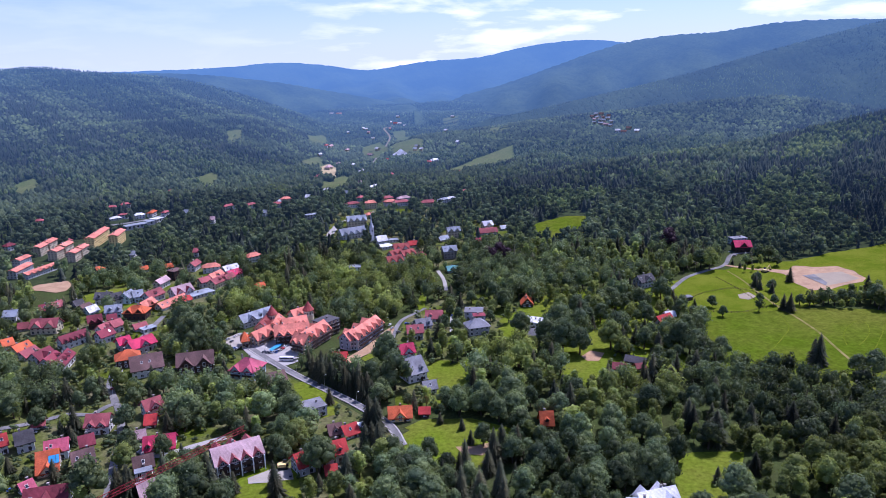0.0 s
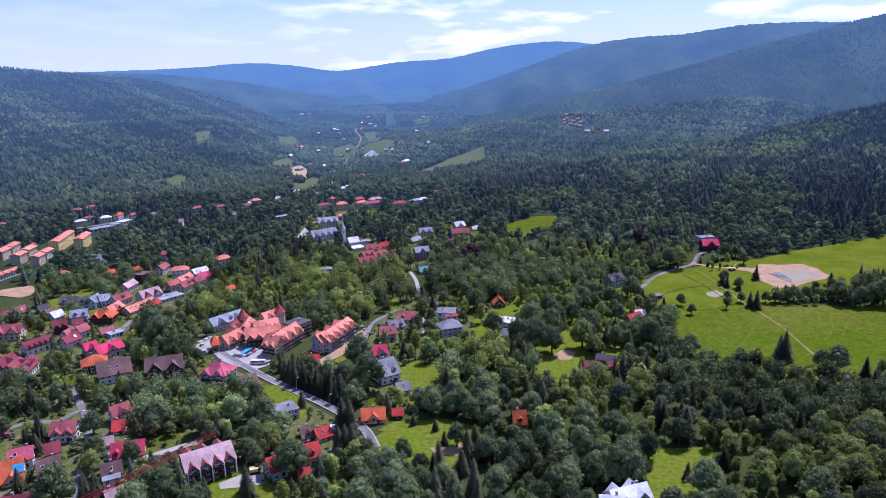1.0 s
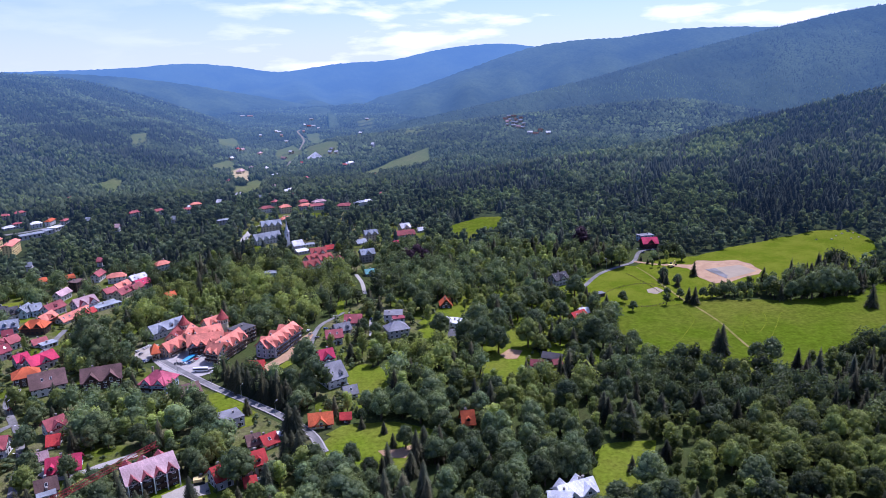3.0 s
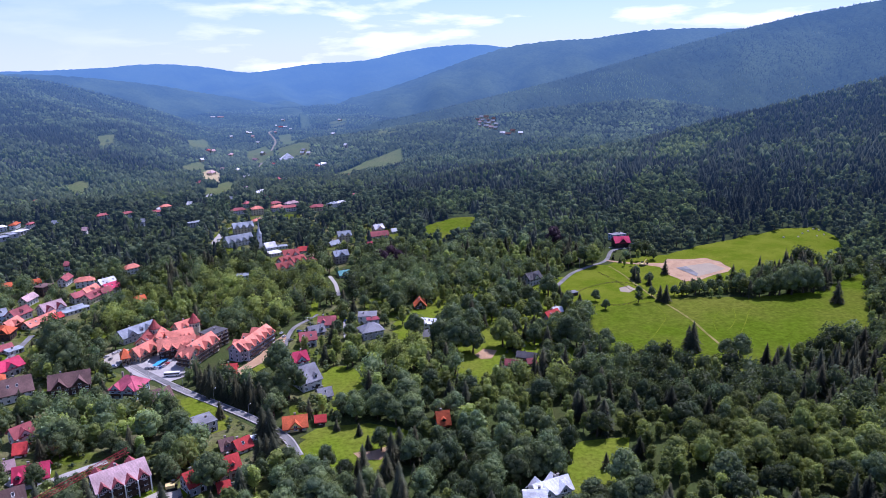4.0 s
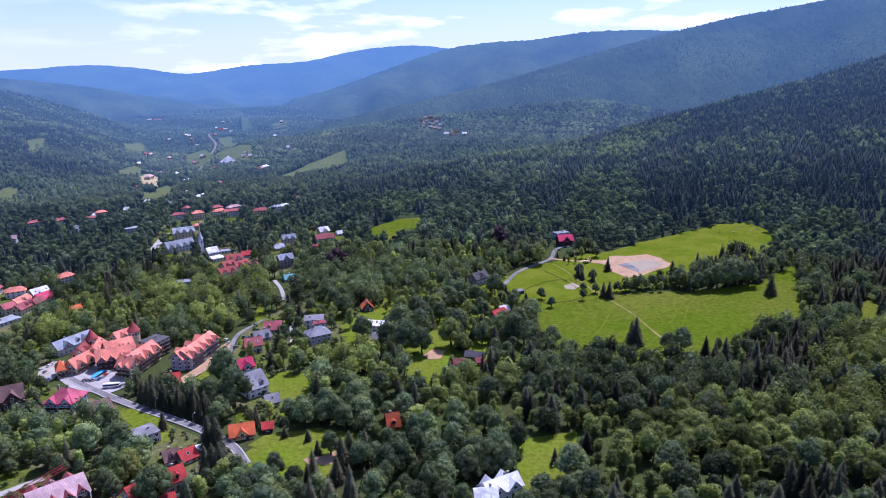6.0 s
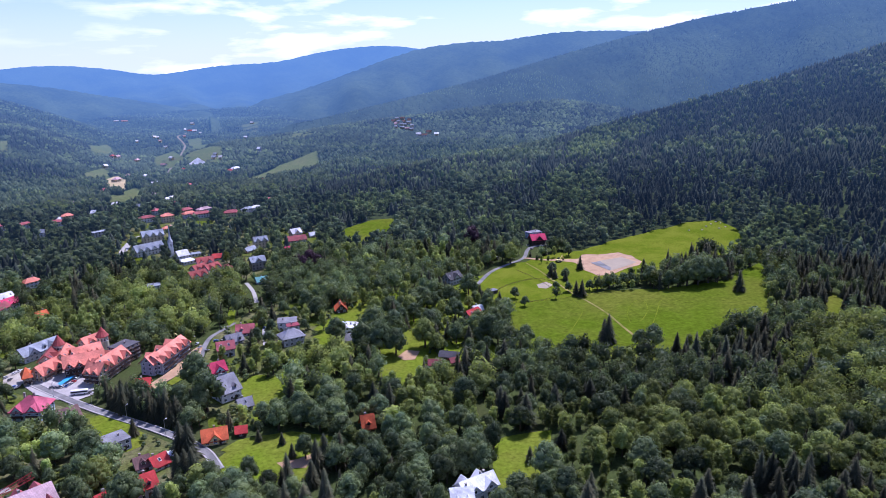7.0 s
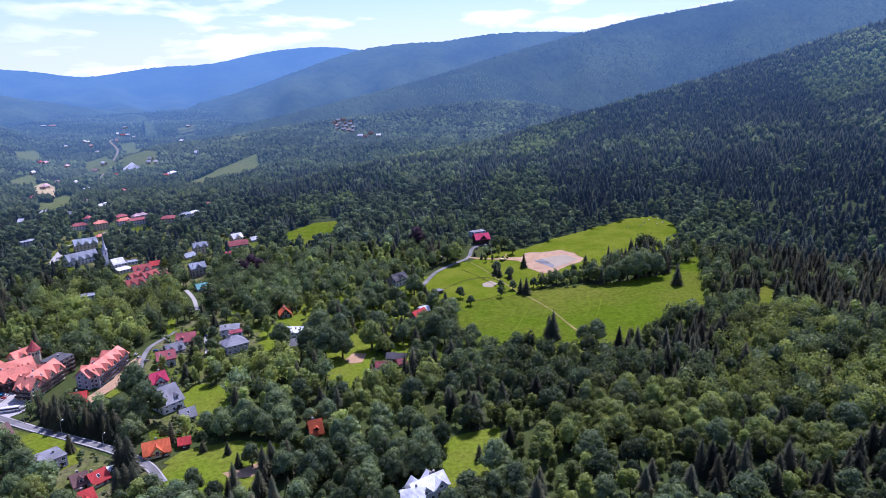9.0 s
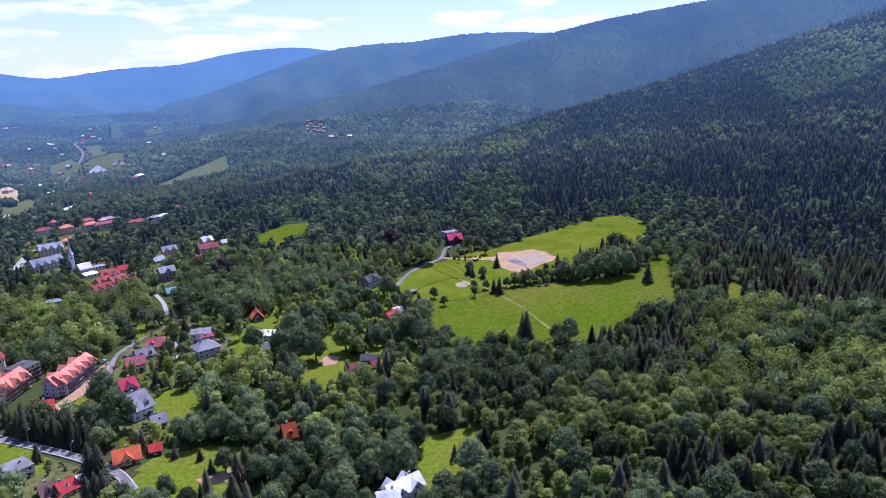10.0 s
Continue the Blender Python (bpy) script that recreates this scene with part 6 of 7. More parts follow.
house(594.1, 2596.2, 13.2, 5.6, -26, "brown", "cream", 2, "gable", label="distant house with a brown roof up the valley", group='distant houses', chimneys=0, step=2.15)
house(600.3, 2566.9, 11.7, 5.6, -28, "brown", "cream", 2, "gable", label="distant house with a brown roof up the valley", group='distant houses', chimneys=0, step=2.15)
house(546.4, 2565.0, 16.2, 5.6, -34, "slate", "cream", 2, "gable", label="distant house with a slate-grey roof up the valley", group='distant houses', chimneys=0, step=2.15)
house(369.7, 1685.6, 7.7, 5.6, -35, "slate", "cream", 2, "gable", label="distant house with a slate-grey roof up the valley", group='distant houses', chimneys=0, step=2.15)
house(380.7, 1680.1, 10.3, 5.6, -30, "brown", "cream", 2, "gable", label="distant house with a brown roof up the valley", group='distant houses', chimneys=0, step=2.15)
house(392.7, 1655.5, 7.6, 5.6, -37, "brown", "cream", 2, "gable", label="distant house with a brown roof up the valley", group='distant houses', chimneys=0, step=2.15)
house(356.5, 1666.6, 9.0, 5.6, -31, "brown", "cream", 2, "gable", label="distant house with a brown roof up the valley", group='distant houses', chimneys=0, step=2.15)
house(365.3, 1653.9, 7.1, 5.6, -13, "slate", "cream", 2, "gable", label="distant house with a slate-grey roof up the valley", group='distant houses', chimneys=0, step=2.15)
house(376.9, 1646.6, 7.6, 5.6, -36, "brown", "cream", 2, "gable", label="distant house with a brown roof up the valley", group='distant houses', chimneys=0, step=2.15)
house(386.3, 1635.1, 9.9, 5.6, -31, "slate", "cream", 2, "gable", label="distant house with a slate-grey roof up the valley", group='distant houses', chimneys=0, step=2.15)
house(355.0, 1637.4, 6.6, 5.6, -12, "faded", "cream", 2, "gable", label="distant house with a pale pinkish roof up the valley", group='distant houses', chimneys=0, step=2.15)
house(366.7, 1627.1, 8.1, 5.6, -35, "slate", "cream", 2, "gable", label="distant house with a slate-grey roof up the valley", group='distant houses', chimneys=0, step=2.15)
house(374.3, 1619.1, 7.8, 5.6, -36, "slate", "cream", 2, "gable", label="distant house with a slate-grey roof up the valley", group='distant houses', chimneys=0, step=2.15)
house(386.1, 1602.3, 7.7, 5.6, -14, "slate", "cream", 2, "gable", label="distant house with a slate-grey roof up the valley", group='distant houses', chimneys=0, step=2.15)
house(349.4, 1609.0, 6.9, 5.6, -38, "slate", "cream", 2, "gable", label="distant house with a slate-grey roof up the valley", group='distant houses', chimneys=0, step=2.15)
house(360.7, 1594.1, 10.2, 5.6, -30, "slate", "cream", 2, "gable", label="distant house with a slate-grey roof up the valley", group='distant houses', chimneys=0, step=2.15)
house(369.0, 1576.6, 10.0, 5.6, -31, "faded", "cream", 2, "gable", label="distant house with a pale pinkish roof up the valley", group='distant houses', chimneys=0, step=2.15)
house(376.3, 1565.5, 7.6, 5.6, -37, "slate", "cream", 2, "gable", label="distant house with a slate-grey roof up the valley", group='distant houses', chimneys=0, step=2.15)
house(-257.6, 1668.0, 16.3, 6.4, 75, "faded", "cream", 2, "gable", label="distant house with a pale pinkish roof up the valley", group='distant houses', chimneys=0, step=2.15)
house(-257.3, 1510.6, 8.4, 6.4, 55, "white", "cream", 2, "gable", label="distant house with a pale metal roof up the valley", group='distant houses', chimneys=0, step=2.15)
house(-198.4, 1377.3, 6.2, 6.4, -21, "faded", "cream", 2, "gable", label="distant house with a pale pinkish roof up the valley", group='distant houses', chimneys=0, step=2.15)
house(-149.5, 1504.9, 12.3, 6.4, -41, "faded", "white", 1, "gable", label="distant house with a pale pinkish roof up the valley", group='distant houses', chimneys=0, step=2.15)
house(-137.2, 1549.4, 10.9, 6.4, -51, "white", "cream", 2, "gable", label="distant house with a pale metal roof up the valley", group='distant houses', chimneys=0, step=2.15)
house(-226.8, 2121.8, 7.3, 6.4, 30, "white", "cream", 2, "gable", label="distant house with a pale metal roof up the valley", group='distant houses', chimneys=0, step=2.15)
house(-204.6, 2045.0, 7.1, 6.4, -19, "faded", "cream", 2, "gable", label="distant house with a pale pinkish roof up the valley", group='distant houses', chimneys=0, step=2.15)
house(-48.5, 1487.9, 8.4, 6.4, -43, "slate", "cream", 2, "gable", label="distant house with a slate-grey roof up the valley", group='distant houses', chimneys=0, step=2.15)
house(-38.3, 1453.3, 6.5, 6.4, -26, "white", "cream", 2, "gable", label="distant house with a pale metal roof up the valley", group='distant houses', chimneys=0, step=2.15)
house(-148.2, 2127.0, 6.7, 6.4, 4, "faded", "cream", 2, "gable", label="distant house with a pale pinkish roof up the valley", group='distant houses', chimneys=0, step=2.15)
house(-111.2, 2272.1, 7.8, 6.4, -20, "white", "cream", 2, "gable", label="distant house with a pale metal roof up the valley", group='distant houses', chimneys=0, step=2.15)
house(-110.5, 807.2, 4.4, 5.6, -20, "slate", "white", 2, "gable", label="distant house with a slate-grey roof up the valley", group='distant houses', chimneys=0, step=2.15)
house(-192.4, 912.7, 5.9, 5.6, -31, "faded", "cream", 2, "gable", label="distant house with a pale pinkish roof up the valley", group='distant houses', chimneys=0, step=2.15)
house(-70.8, 801.6, 4.4, 5.6, -22, "rose", "white", 2, "gable", label="distant house with a dull rose roof up the valley", group='distant houses', chimneys=0, step=2.15)
house(-149.3, 779.5, 4.2, 5.6, -18, "white", "white", 2, "gable", label="distant house with a pale metal roof up the valley", group='distant houses', chimneys=0, step=2.15)
house(-175.3, 685.2, 3.5, 5.6, -3, "slate", "white", 2, "gable", label="distant house with a slate-grey roof up the valley", group='distant houses', chimneys=0, step=2.15)
house(-219.1, 660.6, 3.5, 5.6, -0, "faded", "white", 2, "gable", label="distant house with a pale pinkish roof up the valley", group='distant houses', chimneys=0, step=2.15)
house(-255.3, 693.9, 3.8, 5.6, -12, "slate", "white", 2, "gable", label="distant house with a slate-grey roof up the valley", group='distant houses', chimneys=0, step=2.15)
house(-193.8, 538.4, 3.5, 5.6, -3, "rose", "white", 2, "gable", label="distant house with a dull rose roof up the valley", group='distant houses', chimneys=0, step=2.15)
house(-242.7, 535.2, 3.5, 5.6, 1, "slate", "white", 2, "gable", label="distant house with a slate-grey roof up the valley", group='distant houses', chimneys=0, step=2.15)
# hotel and the new building beside it
house(-70.2, 351.3, 20.0, 8.8, 65, "salmon", "tan", 3, "gable", label="tan hotel block with a steep salmon roof of many gables", group='hotel buildings', name='hotel', category='hotel', gables=3, dormers=2, balcony=True, rise=4.0, step=2.0)
house(-74.0, 341.7, 7.9, 8.0, -29, "salmon", "tan", 3, "gable", label="tan hotel corner block with a gabled salmon roof", group='hotel buildings', name='hotel', category='hotel', gables=2, balcony=True, rise=3.6, step=2.0)
house(-65.6, 366.6, 11.2, 9.6, 51, "dark", "tan", 4, "flat", label="brown hotel block with a dark flat roof", group='hotel buildings', name='hotel', category='hotel', balcony=True, step=2.0)
house(-82.2, 355.7, 17.5, 9.6, 13, "salmon", "timber", 3, "gable", label="dark timbered hotel body with salmon gabled roofs", group='hotel buildings', name='hotel', category='hotel', gables=4, dormers=2, balcony=True, rise=4.0, step=2.0)
house(-83.3, 367.8, 12.8, 8.8, 27, "salmon", "cream", 3, "gable", label="cream rear hotel wing with a salmon roof", group='hotel buildings', name='hotel', category='hotel', gables=3, step=2.0)
house(-82.9, 384.6, 12.4, 8.0, 43, "salmon", "cream", 3, "gable", label="cream rear hotel wing with salmon gables", group='hotel buildings', name='hotel', category='hotel', gables=2, step=2.0)
house(-99.8, 370.7, 17.8, 7.2, 86, "brick", "cream", 3, "gable", label="cream hotel wing with a brick-red gabled roof", group='hotel buildings', name='hotel', category='hotel', gables=2, step=2.0)
house(-94.0, 369.8, 15.1, 6.4, 92, "salmon", "cream", 3, "gable", label="cream hotel wing with a salmon gable", group='hotel buildings', name='hotel', category='hotel', gables=1, step=2.0)
house(-99.0, 356.0, 12.4, 7.2, 59, "salmon", "tan", 2, "gable", label="low tan hotel wing with a salmon roof", group='hotel buildings', name='hotel', category='hotel', gables=2, balcony=True, rise=3.6, step=2.0)
house(-106.4, 350.9, 3.5, 7.2, 18, "orange", "tan", 2, "pyramid", label="tan hotel pavilion with a pointed orange roof", group='hotel buildings', name='hotel', category='hotel', chimneys=0, balcony=True, rise=4.4, step=2.0)
house(-109.8, 386.9, 20.4, 8.0, 47, "slate", "white", 2, "gable", label="long white hotel annexe with a slate-grey roof", group='hotel buildings', name='hotel', category='hotel', gables=2, step=2.0)
house(-43.9, 353.3, 26.5, 9.6, 65, "salmon", "grey", 3, "gable", label="long new grey building with a salmon roof of many gables", gables=5, dormers=3, name='apartment_house', category='apartment house', balcony=True, rise=3.4, step=2.15)
house(-50.5, 343.3, 5.8, 7.2, 56, "salmon", "grey", 3, "gable", label="corner wing of the new building with a salmon roof", gables=1, chimneys=0, name='apartment_house', category='apartment house', rise=3.2, step=2.15)
turret(-96.9, 374.7, 2.6, 9.5, 5)
turret(-77.6, 380.2, 2.8, 9.5, 5)
spire(-58.0, 563.3)

# cars, coach, pool covers and crane
car(-123.6, 356.4, 76, "blue")
car(-119.7, 350.5, 73, "black")
car(-31.2, 374.6, 65, "white")
car(-29.6, 369.0, 60, "silver")
car(-31.7, 363.1, 64, "black")
car(-33.9, 385.3, 62, "white")
car(-25.7, 362.5, 28, "grey")
car(-154.8, 301.2, 92, "red")
car(-137.5, 270.5, 88, "red")
car(-129.2, 258.2, 27, "silver")
car(-169.6, 261.8, 2, "silver")
car(-166.9, 265.3, 15, "grey")
car(-154.6, 220.4, 65, "blue")
car(-159.0, 320.0, 102, "white")
car(-132.8, 332.0, 8, "silver")
car(-154.9, 400.2, 22, "white")
car(-161.5, 390.7, 14, "silver")
car(-21.6, 375.5, 12, "blue")
car(4.2, 387.1, 84, "blue")
car(23.1, 385.3, 97, "blue")
car(114.1, 432.1, 8, "red")
car(122.8, 437.3, 4, "red")
car(111.0, 426.5, 8, "grey")
car(211.4, 492.5, 14, "grey")
car(222.1, 498.5, 16, "silver")
car(-49.0, 233.0, 3, "white")
car(-46.0, 233.6, 12, "blue")
car(-56.6, 223.8, 96, "grey")
car(-40.0, 228.1, 10, "grey")
car(-93.8, 340.2, 61, "grey")
car(-92.2, 339.5, 58, "grey")
car(-90.6, 338.9, 67, "grey")
car(-89.0, 339.3, 57, "white")
car(-87.3, 339.7, 78, "blue")
car(-86.1, 341.1, 61, "silver")
car(-85.2, 343.6, 60, "red")
car(-84.5, 347.0, 67, "white")
car(-111.0, 346.3, 69, "blue")
car(-109.4, 345.7, 71, "silver")
car(-118.2, 359.7, 61, "silver")
car(-115.3, 356.2, 77, "grey")
car(-115.4, 363.9, 65, "white")
car(-113.9, 366.7, 72, "white")
car(-111.6, 365.1, 59, "grey")
car(-100.3, 330.4, 56, "white")
car(-98.3, 351.2, 56, "white")
car(-75.7, 328.2, 62, "grey")
bus(-79.7, 328.3, -4)
crane((-94.5, 159.8), (-62.6, 200.8), 32.0)
drape("awning", [(-91.6, 340.8), (-89.5, 339.1), (-84.2, 351.6), (-86.6, 354.3)], M_POOL, "bright blue awnings over the hotel terrace", "awning", lift=1.6, free=False)
drape("swimming_pool", [(-67.2, 391.5), (-59.8, 390.8), (-59.9, 386.9), (-65.9, 387.5)], M_POOL, "blue swimming pool behind the hotel", "pool", lift=0.4)
street_lamp(-90.6, 329.0, 60)
street_lamp(-71.5, 311.4, 60)
street_lamp(-55.4, 294.3, 60)
street_lamp(-38.7, 275.8, 60)
street_lamp(-50.1, 302.3, 240)
street_lamp(-35.3, 285.2, 240)
street_lamp(-103.2, 344.7, 0)
street_lamp(-140.6, 272.2, 0)
street_lamp(-128.3, 249.4, 180)
street_lamp(-152.1, 295.3, 90)
street_lamp(204.5, 483.5, 180)
street_lamp(172.5, 463.4, 200)
street_lamp(-29.3, 346.3, 0)
street_lamp(-15.4, 379.5, 200)
fence([(144.0, 403.9), (164.8, 418.7), (183.9, 423.8), (193.0, 413.9), (189.7, 394.2)])
fence([(142.1, 391.3), (155.2, 384.1), (171.6, 381.5), (192.1, 391.6)])
fence([(180.5, 446.6), (184.8, 426.6), (186.7, 403.3), (187.2, 387.3)])
fence([(68.2, 284.0), (80.9, 288.0), (95.0, 290.8)])
boulder(369.2, 493.7, 0.9)
boulder(376.1, 496.7, 0.9)
boulder(383.1, 499.6, 0.9)
boulder(384.2, 494.7, 0.9)
boulder(381.5, 484.8, 0.9)
boulder(361.4, 487.7, 0.9)
boulder(374.9, 483.9, 0.9)
boulder(350.9, 491.0, 0.9)
excavator(-38.8, 381.9, 160)
# an excavator shape put in place of a yellow trailer on the parking place
excavator(-60.5, 229.8, 10)
excavator(216.8, 455.4, 30)


# ---- trees ----
def ico():
    me = bmesh.new()
    bmesh.ops.create_icosphere(me, subdivisions=1, radius=1.0)
    me.verts.ensure_lookup_table()
    v = np.array([q.co[:] for q in me.verts])
    f = np.array([[q.index for q in t.verts] for t in me.faces])
    me.free()
    return v, f


ICO_V, ICO_F = ico()


class Form:
    """Collects vertices, triangles and material slots of one tree form."""

    def __init__(self, seed):
        self.v, self.f, self.m, self.n = [], [], [], 0
        self.rng = np.random.default_rng(seed)

    def add(self, v, f, m):
        self.v.append(np.asarray(v, float))
        self.f.append(np.asarray(f, int) + self.n)
        self.m.append(np.full(len(f), m))
        self.n += len(v)

    def blob(self, c, r, rough=0.18):
        v = ICO_V * (1 + self.rng.uniform(-rough, rough, (len(ICO_V), 1)))
        self.add(v * np.asarray(r) + c, ICO_F, 0)

    def sprays(self, c, r, count, size, down=-0.5):
        """Clumps of leaves on the surface of a lobe, each a bent pair of triangles."""
        d = self.rng.normal(size=(count * 3, 3))
        d /= np.linalg.norm(d, axis=1)[:, None]
        d = d[d[:, 2] > down][:count]
        n = d + self.rng.normal(scale=0.38, size=d.shape)
        n /= np.linalg.norm(n, axis=1)[:, None]
        a = np.cross(n, self.rng.normal(size=d.shape))
        a /= np.linalg.norm(a, axis=1)[:, None]
        b = np.cross(n, a)
        s = size * self.rng.uniform(0.6, 1.25, (len(d), 1))
        p = c + d * np.asarray(r) * self.rng.uniform(0.84, 1.2, (len(d), 1))
        v = np.stack([p - a * s - b * s * 0.5, p + a * s - b * s * 0.5, p + b * s], 1).reshape(-1, 3)
        i = np.arange(len(d))[:, None] * 3
        self.add(v, i + [0, 1, 2], 0)

    def stem(self, a, b, r0, r1, sides=5):
        a, b = np.asarray(a, float), np.asarray(b, float)
        d = (b - a) / np.linalg.norm(b - a)
        u = np.cross(d, (0.3, 0.9, 0.2))
        u /= np.linalg.norm(u)
        w = np.cross(d, u)
        t = np.arange(sides) / sides * 2 * np.pi
        ring = np.cos(t)[:, None] * u + np.sin(t)[:, None] * w
        v = np.concatenate([a + ring * r0, b + ring * r1])
        i = np.arange(sides)
        j = (i + 1) % sides
        self.add(v, np.concatenate([np.stack([i, j, i + sides], 1), np.stack([j, j + sides, i + sides], 1)]), 1)

    def cone(self, z0, z1, r, n, jag, droop, lean=(0, 0)):
        """A jagged skirt of boughs, open below."""
        t = np.arange(n) / n * 2 * np.pi + self.rng.uniform(0, 6)
        rr = r * np.where(np.arange(n) % 2, 1.0, jag) * self.rng.uniform(0.85, 1.12, n)
        v = np.stack([rr * np.cos(t), rr * np.sin(t), z0 - droop * rr * (np.arange(n) % 2) + self.rng.uniform(-0.1, 0.1, n)], 1)
        v = np.concatenate([v, [[lean[0], lean[1], z1]]])
        i = np.arange(n)
        self.add(v, np.stack([i, (i + 1) % n, np.full(n, n)], 1), 0)

    def boughs(self, z, r, n, droop):
        """A whorl of drooping boughs, each a kite of two triangles."""
        t = np.arange(n) / n * 2 * np.pi + self.rng.uniform(0, 6) + self.rng.uniform(-0.15, 0.15, n)
        rr = r * self.rng.uniform(0.75, 1.15, n)
        h = 2.2 / n
        zero = np.zeros(n)

        def at(a, k, d):
            return np.stack([rr * k * np.cos(a), rr * k * np.sin(a), zero + z - d * rr], 1)

        v = np.stack([np.stack([zero, zero, zero + z + 0.1 * r], 1), at(t - h, 0.62, droop * 0.35), at(t, 1.0, droop), at(t + h, 0.62, droop * 0.35)], 1).reshape(-1, 3)
        i = np.arange(n)[:, None] * 4
        self.add(v, np.concatenate([i + [0, 1, 2], i + [0, 2, 3]]), 0)

    def done(self):
        return np.concatenate(self.v), np.concatenate(self.f), np.concatenate(self.m)


def broadleaf(seed, detail):
    if detail == 4:
        f = Form(seed)
        oc = np.array([(1, 0, -0.1), (0, 1, 0), (-1, 0, -0.1), (0, -1, 0), (0.1, 0.1, 1)]) * (1 + f.rng.uniform(-0.25, 0.25, (5, 1)))
        f.add(oc * (0.45, 0.45, 0.5) + (0, 0, 0.45), [(0, 1, 4), (1, 2, 4), (2, 3, 4), (3, 0, 4)], 0)
        return f.done()
    """A broad tree of unit height 1 and crown width about 0.8. detail 0 (finest) to 3."""
    f = Form(seed)
    r = f.rng
    lobes = (15, 9, 3, 1)[detail]
    per = (60, 32, 12, 5)[detail]
    size = (0.030, 0.045, 0.098, 0.18)[detail]
    if detail < 2:
        f.stem((0, 0, -0.05), (0.01, 0.02, 0.5), 0.035, 0.018)
        for k in range(4 if detail == 0 else 2):
            a = r.uniform(0, 6.28)
            f.stem((0.005, 0.01, 0.3), (0.22 * math.cos(a), 0.22 * math.sin(a), 0.6), 0.016, 0.006, 4)
    elif detail == 2:
        f.stem((0, 0, -0.05), (0, 0, 0.4), 0.03, 0.02, 3)
    if detail == 1:
        f.blob((0, 0, 0.55), (0.25, 0.25, 0.3))
    for k in range(lobes):
        if lobes == 1:
            c, q = (0, 0, 0.52), (0.42, 0.42, 0.46)
        else:
            a = k * 2.4 + r.uniform(-0.4, 0.4)
            u = k / (lobes - 1)
            z = 0.36 + 0.46 * u
            d = 0.26 * (1 - u ** 2 * 0.85) * r.uniform(0.7, 1.15)
            c = (d * math.cos(a), d * math.sin(a), z)
            q = r.uniform(0.15, 0.21) * (1.0, 1.12, 1.3, 1)[detail]
            q = (q, q, q * r.uniform(0.85, 1.1))
        if detail == 3:
            oc = np.array([(1, 0, -0.2), (0, 1, -0.1), (-1, 0, -0.2), (0, -1, -0.1), (0.1, 0.1, 1), (0, 0, -1)]) * (1 + r.uniform(-0.2, 0.2, (6, 1)))
            f.add(oc * q + c, [(0, 1, 4), (1, 2, 4), (2, 3, 4), (3, 0, 4), (1, 0, 5), (2, 1, 5), (3, 2, 5), (0, 3, 5)], 0)
        else:
            if detail != 1:
                f.blob(c, np.array(q) * 0.82)
        f.sprays(c, q, per, size, -0.35)
    return f.done()


def spruce(seed, detail):
    """A spruce of unit height 1 and width about 0.36."""
    f = Form(seed)
    r = f.rng
    levels, n = ((19, 18), (13, 13), (5, 8), (2, 6), (1, 5))[detail]
    if detail < 3:
        f.stem((0, 0, -0.05), (0, 0, 0.9), 0.018, 0.004, 5 if detail == 0 else 3)
    if detail < 2:
        f.cone(0.1, 0.98, 0.11, 6, 0.8, 0)
    for k in range(levels):
        u = k / levels
        rad = (0.2 if detail < 4 else 0.26) * (1 - u) ** 0.8 * r.uniform(0.85, 1.12) + 0.012
        z0 = 0.08 + 0.86 * u
        if detail < 2:
            f.boughs(z0 + 0.02, rad * 1.05, 9 if detail else 12, r.uniform(0.35, 0.6))
            continue
        f.cone(z0, 1.0 if detail == 4 else min(1.0, z0 + 0.9 / levels * 1.9 + 0.03), rad, n, 0.55, 0.45)
    return f.done()


def young(seed, detail):
    """A slim young tree, birch or alder, of unit height."""
    f = Form(seed)
    r = f.rng
    if detail < 2:
        f.stem((0, 0, -0.05), (0, 0, 0.7), 0.018, 0.008, 4)
    n = (6, 4, 2, 1)[detail]
    for k in range(n):
        u = (k + 0.5) / n
        q = (0.17 - 0.1 * abs(u - 0.35)) * (1, 1.05, 1.3, 1.5)[detail]
        c = (r.uniform(-0.06, 0.06), r.uniform(-0.06, 0.06), 0.25 + 0.62 * u)
        f.blob(c, (q * 0.8, q * 0.8, 0.62 / n * 0.8))
        f.sprays(c, (q, q, 0.62 / n), (60, 34, 12, 4)[detail], (0.035, 0.05, 0.09, 0.15)[detail], -0.6)
    return f.done()


FORMS = {(k, d): [make(17 * s + d + 3, d) for s in range((6, 5, 4, 3, 3)[d])] for k, make in (("leaf", broadleaf), ("spruce", spruce), ("young", young)) for d in range(5 if k != "young" else 4)}
FORMS["young", 4] = FORMS["leaf", 4]


